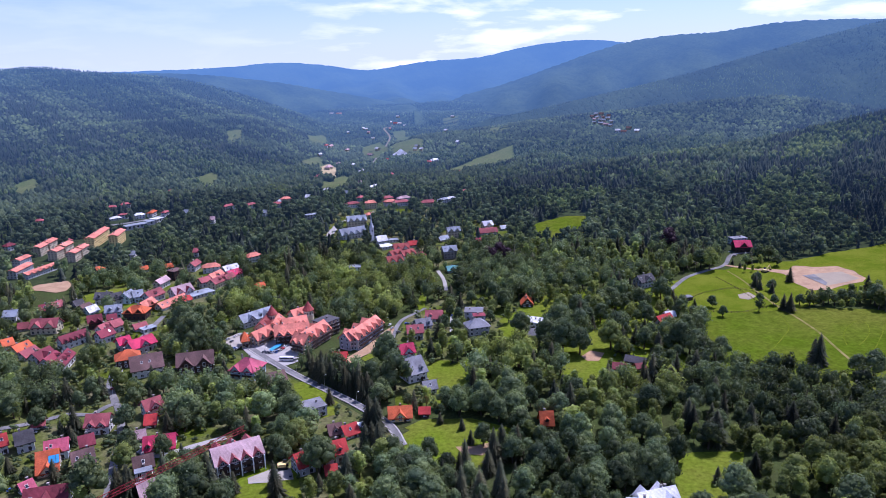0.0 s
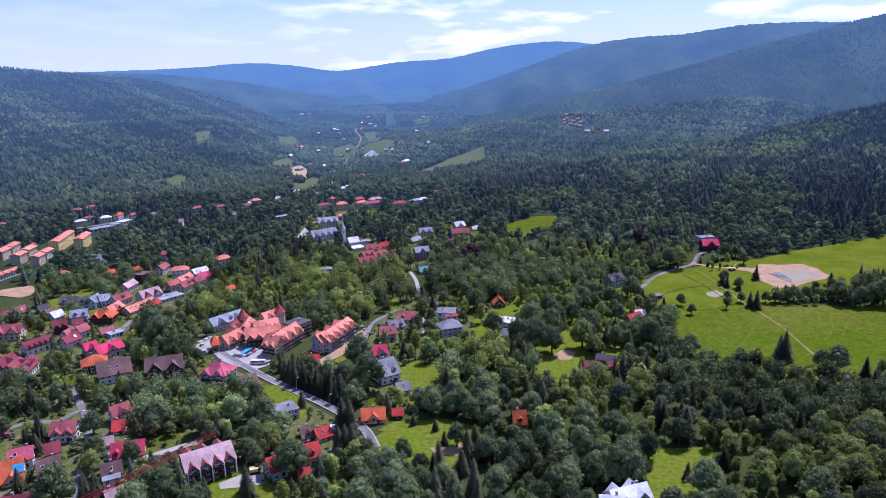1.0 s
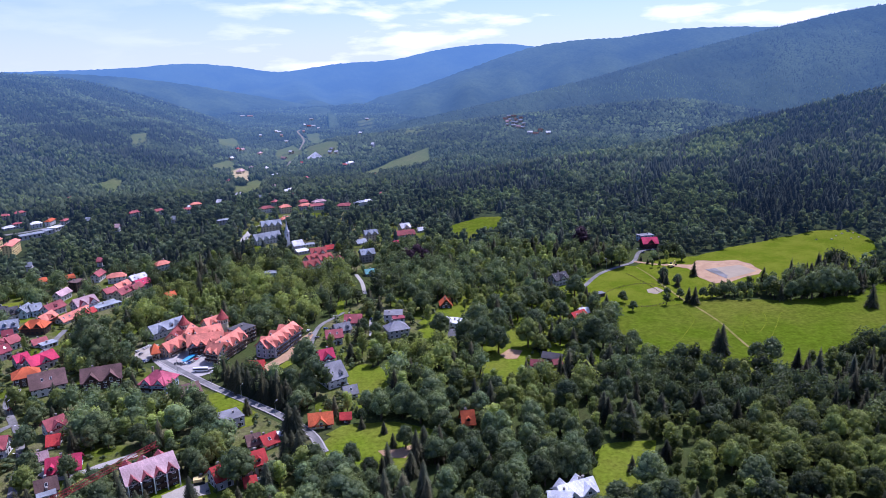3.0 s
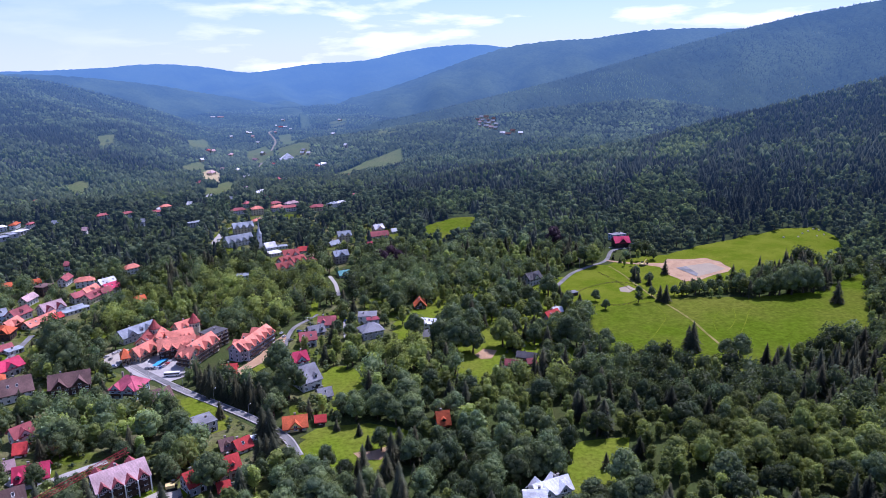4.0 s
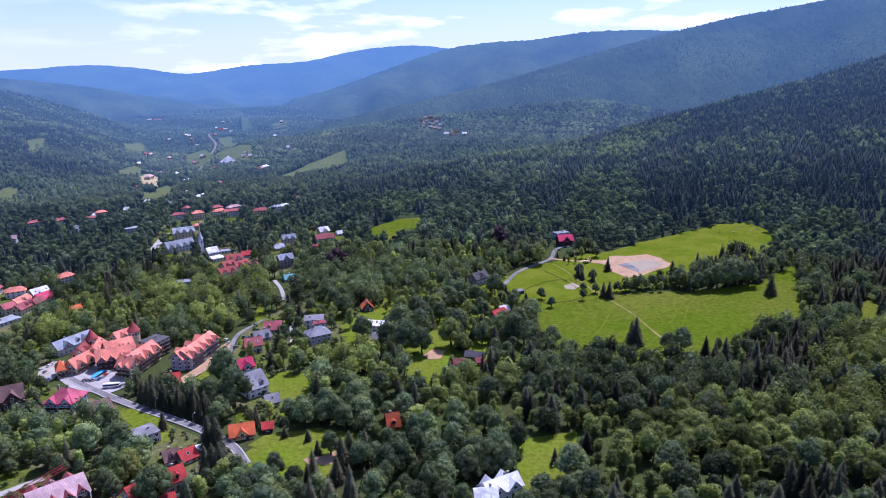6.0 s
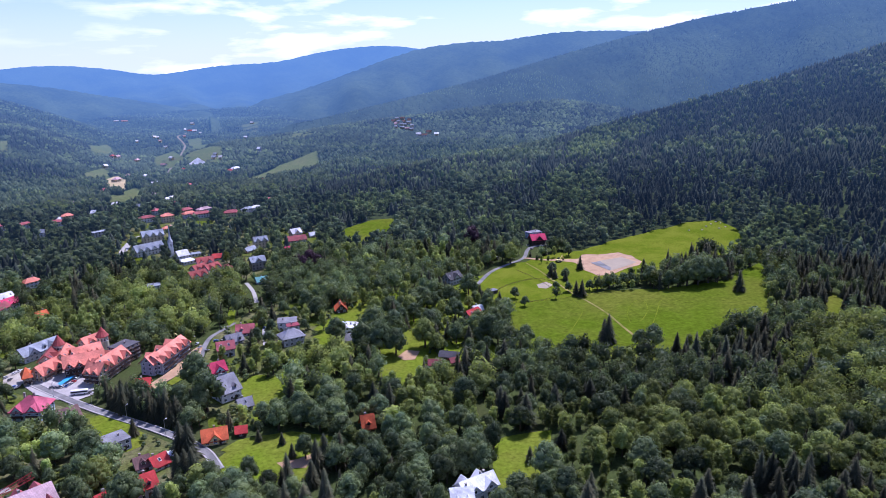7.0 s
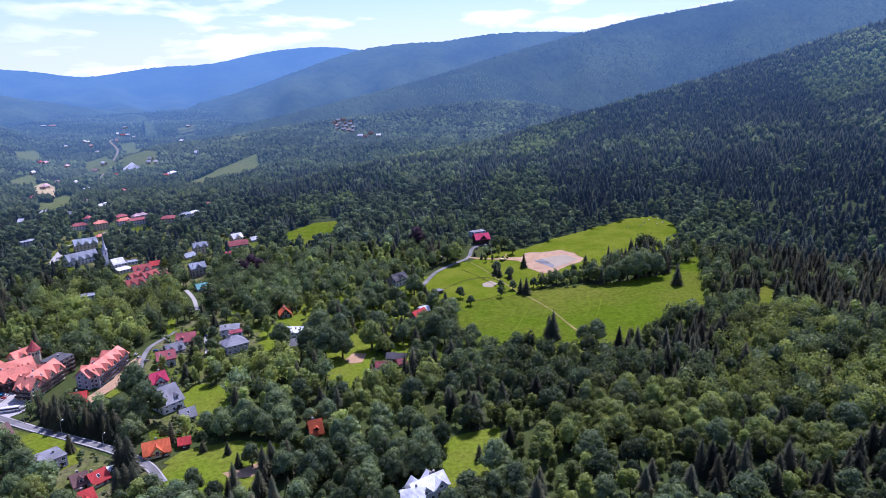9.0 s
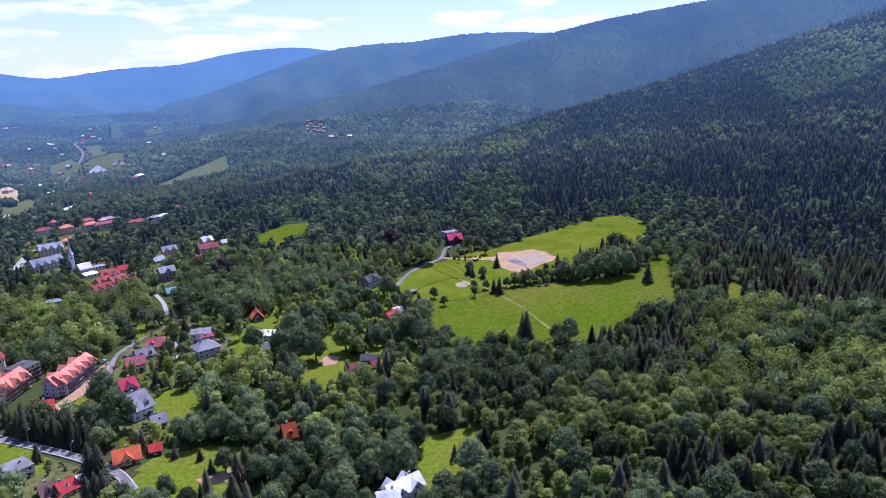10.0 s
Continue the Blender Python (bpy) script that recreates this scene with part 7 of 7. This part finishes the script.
def plant(name, xs, ys, heights, widths, kind, detail, mats, label, tints, seed=1):
    """Many trees as one mesh."""
    if not len(xs):
        return None
    rng = np.random.default_rng(seed)
    forms = FORMS[kind, detail]
    pick = rng.integers(0, len(forms), len(xs))
    zs = land(xs, ys)
    V, T, I, C, n = [], [], [], [], 0
    for k, (v, f, m) in enumerate(forms):
        s = np.nonzero(pick == k)[0]
        if not len(s):
            continue
        a = rng.uniform(0, 2 * np.pi, len(s))
        ca, sa = np.cos(a)[:, None], np.sin(a)[:, None]
        w, h = widths[s][:, None], heights[s][:, None]
        x = (v[:, 0] * ca - v[:, 1] * sa) * w + xs[s][:, None]
        y = (v[:, 0] * sa + v[:, 1] * ca) * w + ys[s][:, None]
        z = v[:, 2] * h + zs[s][:, None]
        V.append(np.stack([x, y, z], -1).reshape(-1, 3))
        T.append((f[None] + (np.arange(len(s)) * len(v))[:, None, None]).reshape(-1, 3) + n)
        I.append(np.tile(m, len(s)))
        C.append(np.repeat(tints[s], len(v)))
        n += len(s) * len(v)
    me = big_mesh(name, np.concatenate(V), np.concatenate(T), mats, np.concatenate(I), np.concatenate(C))
    return tagged(part(name, me), label, "trees", kind="stuff")



LONE = {}


def lone_tree(x, y, h, kind, width=None, label="", tone=0):
    """A tree that stands by itself: trunk and crown."""
    k = int(abs(x * 3 + y * 7)) % 6
    if (kind, k, tone) not in LONE:
        v, f, m = FORMS[kind, 0][k]
        mat = {"leaf": (M_LEAF, M_LEAF_LIGHT, M_LEAF_COPPER)[tone], "young": M_LEAF_LIGHT, "spruce": M_NEEDLE}[kind]
        pair = []
        for slot, name in ((1, "trunk"), (0, "crown")):
            t = f[m == slot]
            used, inv = np.unique(t, return_inverse=True)
            pair.append(big_mesh(name, v[used], inv.reshape(-1, 3), [M_BARK if slot else mat], tint=np.full(len(used), 0.85 + 0.06 * k)))
        LONE[kind, k, tone] = pair
    w = width or h * {"leaf": 1.0, "young": 1.0, "spruce": 1.5}[kind]
    ob = new({"leaf": "broadleaf_tree", "young": "birch_tree", "spruce": "spruce_tree"}[kind])
    ob.matrix_basis = Matrix.LocRotScale((x, y, ground(x, y)), Euler((0, 0, (x * 1.7 + y) % 6.28)), (w, w, h))
    part("trunk", LONE[kind, k, tone][0], ob)
    part("crown", LONE[kind, k, tone][1], ob)
    words = {"leaf": "broad green leafy tree with a rounded crown", "young": "slim light green young tree in a garden", "spruce": "dark green pointed spruce standing by itself"}
    return tagged(ob, label or words[kind], "tree")


# ---- trees that stand by themselves ----
lone_tree(223.3, 434.3, 11.3, "spruce")
lone_tree(202.6, 414.4, 8.1, "spruce")
lone_tree(197.7, 426.7, 10.3, "spruce")
lone_tree(198.2, 421.6, 8.4, "spruce")
lone_tree(197.7, 380.9, 12.5, "spruce")
lone_tree(195.6, 384.6, 10.7, "spruce")
lone_tree(230.3, 467.2, 9.3, "leaf")
lone_tree(218.8, 467.6, 9.8, "young")
lone_tree(207.9, 390.3, 7.8, "leaf")
lone_tree(212.8, 390.4, 6.0, "leaf")
lone_tree(216.3, 390.3, 7.1, "leaf")
lone_tree(222.4, 396.1, 10.0, "spruce")
lone_tree(220.6, 401.8, 7.2, "spruce")
lone_tree(225.9, 392.3, 9.6, "leaf")
lone_tree(232.8, 391.7, 9.6, "leaf")
lone_tree(238.2, 391.0, 8.8, "leaf")
lone_tree(243.7, 390.2, 8.3, "leaf")
lone_tree(258.3, 409.0, 12.3, "spruce")
lone_tree(249.5, 385.5, 14.1, "leaf")
lone_tree(249.1, 389.5, 10.1, "leaf")
lone_tree(204.1, 457.3, 6.5, "young")
lone_tree(209.1, 457.4, 5.8, "young")
lone_tree(175.7, 307.6, 17.1, "spruce")
lone_tree(176.3, 313.0, 12.6, "spruce")
lone_tree(292.8, 354.5, 15.3, "spruce")
lone_tree(192.3, 291.8, 14.3, "leaf")
lone_tree(186.3, 294.9, 11.1, "leaf")
lone_tree(256.5, 375.8, 12.8, "leaf")
lone_tree(263.3, 376.0, 14.5, "leaf")
lone_tree(270.1, 376.1, 17.8, "leaf")
lone_tree(277.2, 374.7, 19.6, "leaf")
lone_tree(285.5, 375.4, 18.1, "leaf")
lone_tree(291.8, 374.4, 16.5, "leaf")
lone_tree(133.6, 318.0, 11.6, "leaf")
lone_tree(127.7, 319.1, 9.7, "leaf")
lone_tree(122.4, 321.8, 14.8, "leaf")
lone_tree(116.8, 328.0, 16.9, "leaf")
lone_tree(112.2, 337.5, 13.2, "leaf")
lone_tree(58.7, 329.4, 19.6, "leaf")
lone_tree(51.0, 333.1, 17.4, "leaf")
lone_tree(66.4, 325.7, 15.7, "leaf")
lone_tree(90.2, 348.1, 15.3, "leaf")
lone_tree(35.7, 372.8, 13.0, "young")
lone_tree(66.8, 214.2, 14.5, "leaf")
lone_tree(60.4, 214.1, 12.5, "leaf")
lone_tree(72.7, 212.9, 12.0, "leaf")
lone_tree(91.7, 213.2, 7.1, "spruce")
lone_tree(13.3, 241.2, 10.4, "leaf")
lone_tree(5.6, 254.4, 5.9, "spruce")
lone_tree(8.6, 243.4, 6.8, "spruce")
lone_tree(-3.1, 259.8, 5.9, "spruce")
lone_tree(-123.3, 213.3, 17.3, "leaf")
lone_tree(-112.7, 212.2, 14.5, "spruce")
lone_tree(-108.5, 211.3, 15.9, "spruce")
lone_tree(-142.0, 226.0, 9.8, "spruce")
lone_tree(-169.3, 265.5, 10.3, "leaf")
lone_tree(-193.7, 287.0, 12.9, "leaf")
lone_tree(-87.5, 213.6, 15.2, "leaf")
lone_tree(-93.6, 217.2, 12.8, "leaf")
lone_tree(-59.0, 241.4, 12.6, "leaf", tone=1)
lone_tree(-61.2, 234.3, 8.8, "leaf")
lone_tree(-46.7, 226.2, 15.7, "leaf")
lone_tree(-58.6, 210.3, 13.4, "spruce")
lone_tree(-76.5, 212.4, 11.1, "spruce")
lone_tree(-74.5, 215.6, 9.1, "spruce")
lone_tree(-51.0, 280.2, 8.5, "spruce")
lone_tree(-66.0, 235.7, 6.3, "spruce")
lone_tree(-68.8, 237.1, 5.8, "spruce")
lone_tree(-28.7, 239.9, 13.5, "spruce")
lone_tree(-25.9, 237.3, 15.0, "spruce")
lone_tree(-31.5, 242.0, 11.5, "spruce")
lone_tree(-28.8, 317.2, 18.3, "leaf")
lone_tree(-23.2, 292.2, 19.1, "leaf")
lone_tree(-33.4, 292.9, 14.5, "leaf")
lone_tree(182.7, 464.8, 16.4, "leaf", tone=1)
lone_tree(178.4, 469.1, 14.8, "leaf")
lone_tree(-172.9, 285.7, 12.6, "spruce")
lone_tree(-168.6, 288.1, 13.9, "spruce")
lone_tree(-155.6, 292.7, 12.5, "spruce")
lone_tree(-141.5, 294.5, 9.3, "leaf")
lone_tree(-152.1, 301.0, 11.4, "leaf", tone=1)
lone_tree(-131.9, 263.0, 11.6, "leaf")
lone_tree(-121.3, 240.7, 12.6, "leaf")
lone_tree(-119.6, 232.8, 10.8, "leaf", tone=1)
lone_tree(-130.6, 342.8, 23.6, "leaf")
lone_tree(-142.1, 363.2, 21.2, "leaf")
lone_tree(-63.1, 310.7, 11.0, "spruce")
lone_tree(-60.2, 306.5, 12.6, "spruce")
lone_tree(-57.4, 302.3, 14.3, "spruce")
lone_tree(-55.5, 303.8, 11.7, "spruce")
lone_tree(-52.8, 299.7, 13.3, "spruce")
lone_tree(-50.2, 295.8, 10.6, "spruce")
lone_tree(-48.3, 297.2, 12.3, "spruce")
lone_tree(-45.8, 293.3, 14.0, "spruce")
lone_tree(-43.3, 289.5, 11.3, "spruce")
lone_tree(-41.4, 290.9, 13.0, "spruce")
lone_tree(-39.0, 287.1, 10.3, "spruce")
lone_tree(-36.6, 283.5, 12.0, "spruce")
lone_tree(-34.7, 284.8, 13.7, "spruce")
lone_tree(-32.4, 281.2, 11.0, "spruce")
lone_tree(-60.2, 316.4, 11.1, "spruce")
lone_tree(-56.8, 311.1, 11.8, "spruce")
lone_tree(-54.2, 311.2, 12.7, "spruce")
lone_tree(-50.9, 306.2, 13.5, "spruce")
lone_tree(-48.4, 306.2, 10.8, "spruce")
lone_tree(-45.2, 301.3, 11.6, "spruce")
lone_tree(-42.7, 301.4, 12.4, "spruce")
lone_tree(-39.7, 296.7, 13.2, "spruce")
lone_tree(-37.2, 296.7, 10.5, "spruce")
lone_tree(-34.3, 292.1, 11.3, "spruce")
lone_tree(-31.9, 292.2, 12.2, "spruce")

lone_tree(36.0, 496.2, 13, "leaf", tone=2, label="dark purple copper beech with a rounded crown")
lone_tree(41.7, 504.1, 15, "leaf", tone=2, label="dark purple copper beech with a rounded crown")
lone_tree(46.3, 495.3, 13, "leaf", tone=2, label="dark purple copper beech with a rounded crown")
lone_tree(32.6, 505.8, 12, "leaf", tone=2, label="dark purple copper beech with a rounded crown")
lone_tree(131.1, 405.5, 16, "leaf")
lone_tree(120.2, 439.6, 11, "leaf", tone=1)
lone_tree(170.0, 514.1, 18, "leaf", tone=2, label="dark purple copper beech with a rounded crown")
lone_tree(114.9, 394.0, 13, "leaf")
lone_tree(100.1, 391.5, 12, "leaf")
lone_tree(136.7, 400.4, 10, "spruce")
lone_tree(83.2, 330.9, 17, "leaf", tone=1)
lone_tree(59.5, 348.0, 20, "leaf")
lone_tree(69.9, 346.0, 18, "leaf")
lone_tree(60.3, 412.5, 9, "young")
lone_tree(40.2, 351.9, 15, "leaf")
lone_tree(124.3, 343.9, 15, "leaf")
lone_tree(131.8, 346.8, 14, "leaf")
lone_tree(116.8, 345.4, 13, "leaf")
lone_tree(75.4, 380.9, 14, "leaf")
lone_tree(91.9, 393.5, 13, "leaf")
lone_tree(-57.7, 245.7, 12, "leaf", tone=1)
lone_tree(-45.3, 229.4, 13, "leaf")
lone_tree(-62.3, 236.2, 10, "leaf")
lone_tree(-61.1, 218.5, 11, "spruce")
lone_tree(-31.4, 257.4, 16, "spruce")
lone_tree(-28.3, 255.3, 16, "spruce")
lone_tree(-108.3, 240.4, 10, "leaf")
lone_tree(-98.4, 233.7, 10, "spruce")
lone_tree(157.1, 375.6, 7, "leaf")
lone_tree(157.1, 391.6, 8, "leaf")
lone_tree(146.5, 391.2, 7, "spruce")
lone_tree(139.5, 394.9, 8, "spruce")
lone_tree(188.7, 399.6, 6, "leaf")
lone_tree(193.8, 392.5, 7, "leaf")
lone_tree(200.9, 432.1, 9, "leaf")
lone_tree(204.6, 418.8, 8, "leaf")
lone_tree(226.0, 482.8, 8, "leaf")
lone_tree(214.0, 475.7, 5, "spruce")
lone_tree(202.7, 474.9, 5, "spruce")
lone_tree(204.3, 466.2, 5, "spruce")

# ---- woods ----
def free_of(x, y, margin=0.0):
    """True where no open stretch, house or road lies."""
    ok = np.ones(len(x), bool)
    for poly in OPEN:
        xs, ys = [p[0] for p in poly], [p[1] for p in poly]
        near = ok & (x > min(xs)) & (x < max(xs)) & (y > min(ys)) & (y < max(ys))
        i = np.nonzero(near)[0]
        ok[i[inside(x[i], y[i], poly)]] = False
    for hx, hy, r in BUILT:
        ok &= (x - hx) ** 2 + (y - hy) ** 2 > (r + margin) ** 2
    for x0, y0, x1, y1, h in WAYS:
        dx, dy = x1 - x0, y1 - y0
        u = np.clip(((x - x0) * dx + (y - y0) * dy) / max(dx * dx + dy * dy, 1e-6), 0, 1)
        ok &= (x - x0 - u * dx) ** 2 + (y - y0 - u * dy) ** 2 > (h + 1.0 + margin) ** 2
    return ok


def swell(x, y, s, k):
    """A smooth field between about 0 and 1, for stands of one kind."""
    a = np.sin(x / s + k) * np.cos(y / (s * 1.3) + 2 * k) + np.sin((x + y) / (s * 0.7) + 3 * k) * 0.7 + np.sin((x - 0.6 * y) / (s * 0.41) + k * 5) * 0.5
    return np.clip(0.5 + a * 0.32, 0, 1)


def scatter(near, far, spacing, b0=-37.0, b1=60.0, seed=5):
    """Points on a shaken grid between two ranges."""
    rng = np.random.default_rng(seed)
    g = np.arange(-far, far, spacing)
    gx, gy = np.meshgrid(g, g[g > 0])
    gx, gy = gx.ravel(), gy.ravel()
    gx = gx + rng.uniform(-0.45, 0.45, gx.shape) * spacing
    gy = gy + rng.uniform(-0.45, 0.45, gy.shape) * spacing
    r, b = np.hypot(gx, gy), np.degrees(np.arctan2(gx, gy))
    if far > 700:
        r = r + 0.08 * r * np.clip((r - 560) / 200, 0, 1) * np.sin(gx / 13 + gy / 17) * np.sin(gx / 29 - gy / 11)
    k = (r >= near) & (r < far) & (b > b0) & (b < b1)
    return gx[k], gy[k]


def conifer_share(x, y):
    r, b = np.hypot(x, y), np.degrees(np.arctan2(x, y))
    slope = np.clip((b - 20) / 12, 0, 1) * np.clip((r - 560) / 160, 0, 1) * 0.85
    plantation = np.clip((b - 1) / 5, 0, 1) * np.clip((r - 560) / 140, 0, 1) * np.clip((1250 - r) / 200, 0, 1) * 0.42
    left = np.clip((-6 - b) / 8, 0, 1) * np.clip((r - 1100) / 300, 0, 1) * 0.6
    far = np.clip((r - 1400) / 400, 0, 1) * 0.32
    south = np.clip((b - 30) / 8, 0, 1) * 0.33
    base = np.maximum.reduce([slope, plantation, left, far, south, np.full(x.shape, 0.12)])
    stand = base + (swell(x, y, 60, 1.3) - 0.5) * np.where(base > 0.2, 0.9, 0.5) + (swell(x, y, 19, 3.3) - 0.5) * 0.7
    return np.clip(1 / (1 + np.exp(-9 * (stand - 0.5))), 0.05, 0.95)


def wood(name, near, far, spacing, detail, seed, tall=11.0, mats=(M_LEAF, M_LEAF_LIGHT, M_NEEDLE), gardens=0):
    """Trees between two ranges; those of the nearer gardens stand as things of their own."""
    x, y = scatter(near, far, spacing, seed=seed)
    rng = np.random.default_rng(seed + 50)
    k = free_of(x, y, 2.0 if far < 600 else 0.5)
    town = np.zeros(len(x), bool)
    share = np.ones(len(x))
    for poly, part_left in SPARSE:
        hit = inside(x, y, poly)
        town |= hit
        share[hit] = np.minimum(share[hit], part_left)
    for poly in DENSE:
        hit = inside(x, y, poly)
        town &= ~hit
        share[hit] = 1
    k &= rng.uniform(size=len(x)) < share
    x, y, town, share = x[k], y[k], town[k], share[k]
    needles = np.where(town, 0.14, conifer_share(x, y))
    con = rng.uniform(size=len(x)) < needles
    pale = np.zeros(len(x), bool)
    for poly in PALE:
        pale |= inside(x, y, poly)
    firs = np.zeros(len(x), bool)
    for poly in FIRS:
        firs |= inside(x, y, poly)
    con = con & (~pale | (rng.uniform(size=len(x)) < 0.2)) | firs & (rng.uniform(size=len(x)) < 0.68)
    lite = ~con & (pale & (rng.uniform(size=len(x)) < 0.8)) | ~con & (rng.uniform(size=len(x)) < np.where(swell(x, y, 33, 4.1) > 0.64, 0.7, 0.08 if far < 600 else 0.0))
    h = tall * rng.uniform(0.6, 1.32, len(x)) * np.where(town & (share > 0.6) & (np.hypot(x, y) < 450), rng.uniform(0.45, 0.95, len(x)), 1.0)
    tint = rng.uniform(*((0.48, 1.5) if near < 800 else (0.8, 1.2)), len(x)) * (0.75 + 0.5 * swell(x, y, 140, 2.2)) * (0.8 + 0.4 * swell(x, y, 23, 5.1))
    if gardens:
        order = np.nonzero(town)[0]
        order = order[np.argsort(np.hypot(x[order], y[order]))][:gardens]
        for i in order:
            kind = "spruce" if con[i] else "young" if lite[i] else "leaf"
            lone_tree(float(x[i]), float(y[i]), float(h[i] * (1.2 if con[i] else 1)), kind, tone=int(rng.uniform() < 0.25))
        keep = np.ones(len(x), bool)
        keep[order] = False
        x, y, con, lite, pale, h, tint = x[keep], y[keep], con[keep], lite[keep], pale[keep], h[keep], tint[keep]
    for kind, sel, mat, words, hk, wk in (("leaf", ~con & ~lite, mats[0], "dense wood of dark green broadleaf trees", 1.0, 1.1),
                                         ("leaf", lite & pale, mats[1], "stand of sunlit light green beeches", 1.0, 1.1),
                                         ("young", lite & ~pale, mats[1], "light green young birches and alders among the woods", 0.9, 1.35),
                                         ("spruce", con, mats[2], "stand of dark pointed spruces on the slope", 1.15 if far < 600 else 1.0, 1.5 if far < 600 else 1.75)):
        hh = h[sel] * hk
        plant(name, x[sel], y[sel], hh, hh * wk * rng.uniform(0.72, 1.15, sel.sum()), kind, detail, [mat, M_BARK], words, tint[sel], seed)


# from 540 m out the trees carry the painted haze glow
HAZED_MATS = (HAZED_LEAF, HAZED_LIGHT_LEAF, HAZED_NEEDLE)
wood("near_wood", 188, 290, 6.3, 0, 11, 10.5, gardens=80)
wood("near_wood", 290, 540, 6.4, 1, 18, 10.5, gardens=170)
wood("middle_wood", 540, 660, 6.8, 2, 12, 10.0, HAZED_MATS)
wood("middle_wood", 660, 830, 7.0, 2, 17, 10.0, HAZED_MATS)
wood("backdrop_wood", 830, 1050, 7.6, 3, 15, 10.5, HAZED_MATS)
wood("backdrop_wood", 1050, 1400, 7.0, 3, 16, 9.2, HAZED_MATS)
wood("backdrop_wood", 1400, 1950, 7.6, 4, 13, 8.0, HAZED_MATS)
wood("backdrop_wood", 1950, 2450, 9.8, 4, 14, 7.0, HAZED_MATS)
wood("backdrop_wood", 2450, 3050, 10.5, 4, 14, 6.5, HAZED_MATS)


def shrubs():
    """Hedges and bushes between the houses."""
    x, y = scatter(170, 480, 5.2, seed=41)
    rng = np.random.default_rng(42)
    k = np.zeros(len(x), bool)
    for poly, part_left in SPARSE:
        if part_left > 0.4:
            k |= inside(x, y, poly)
    k &= (swell(x, y, 9, 0.7) > 0.28) & free_of(x, y, -2.0)
    x, y = x[k], y[k]
    h = rng.uniform(1.2, 3.6, len(x))
    plant("shrubs", x, y, h, h * rng.uniform(1.2, 1.9, len(x)), "leaf", 2, [M_LEAF, M_BARK], "green hedges and bushes in the gardens", rng.uniform(0.7, 1.3, len(x)), 43)


shrubs()


def mountain_wood(shape, near, far, spacing, mats, seed):
    """Spruces on a backdrop mountain's side."""
    x, y = scatter(near, far, spacing, max(-37.0, shape[0][0] + 4.0), 60.0, seed)
    r, b = np.hypot(x, y), np.degrees(np.arctan2(x, y))
    rng = np.random.default_rng(seed)
    h = rng.uniform(4.5, 8, len(x))
    v, f, m = FORMS["spruce", 4][0]
    z = hill(b, r, shape) + spurs(b, r, shape, near) - 3
    stand = swell(x, y, 120, 0.4) * 0.6 + swell(x, y, 37, 2.0) * 0.4
    # dark needle trees gather uphill to imitate the shaded upper slope
    leafy = stand > 0.38 + 0.4 * (r - near) / (far - near) + rng.uniform(-0.05, 0.05, len(x))
    for mat, sel in ((mats[0], leafy), (mats[1], ~leafy)):
        xs, ys, hs, zs = x[sel], y[sel], h[sel], z[sel]
        V = np.stack([v[:, 0] * hs[:, None] * 1.6 + xs[:, None], v[:, 1] * hs[:, None] * 1.6 + ys[:, None], v[:, 2] * hs[:, None] + zs[:, None]], -1).reshape(-1, 3)
        T = (f[None] + (np.arange(len(xs)) * len(v))[:, None, None]).reshape(-1, 3)
        # broad patches of tint imitate cloud shadow and sunlit stretches
        tint = np.repeat(rng.uniform(0.75, 1.25, len(xs)) * (0.45 + 1.1 * swell(xs, ys, 210, 1.0)), len(v))
        tagged(part("backdrop_wood", big_mesh("backdrop_wood", V, T, [mat], tint=tint)), "blue hazy wood on the mountain side", "trees", kind="stuff")


mountain_wood(BLUE_MOUNTAIN, 1720, 2560, 8.5, (HAZED_LEAF, HAZED_NEEDLE), 31)
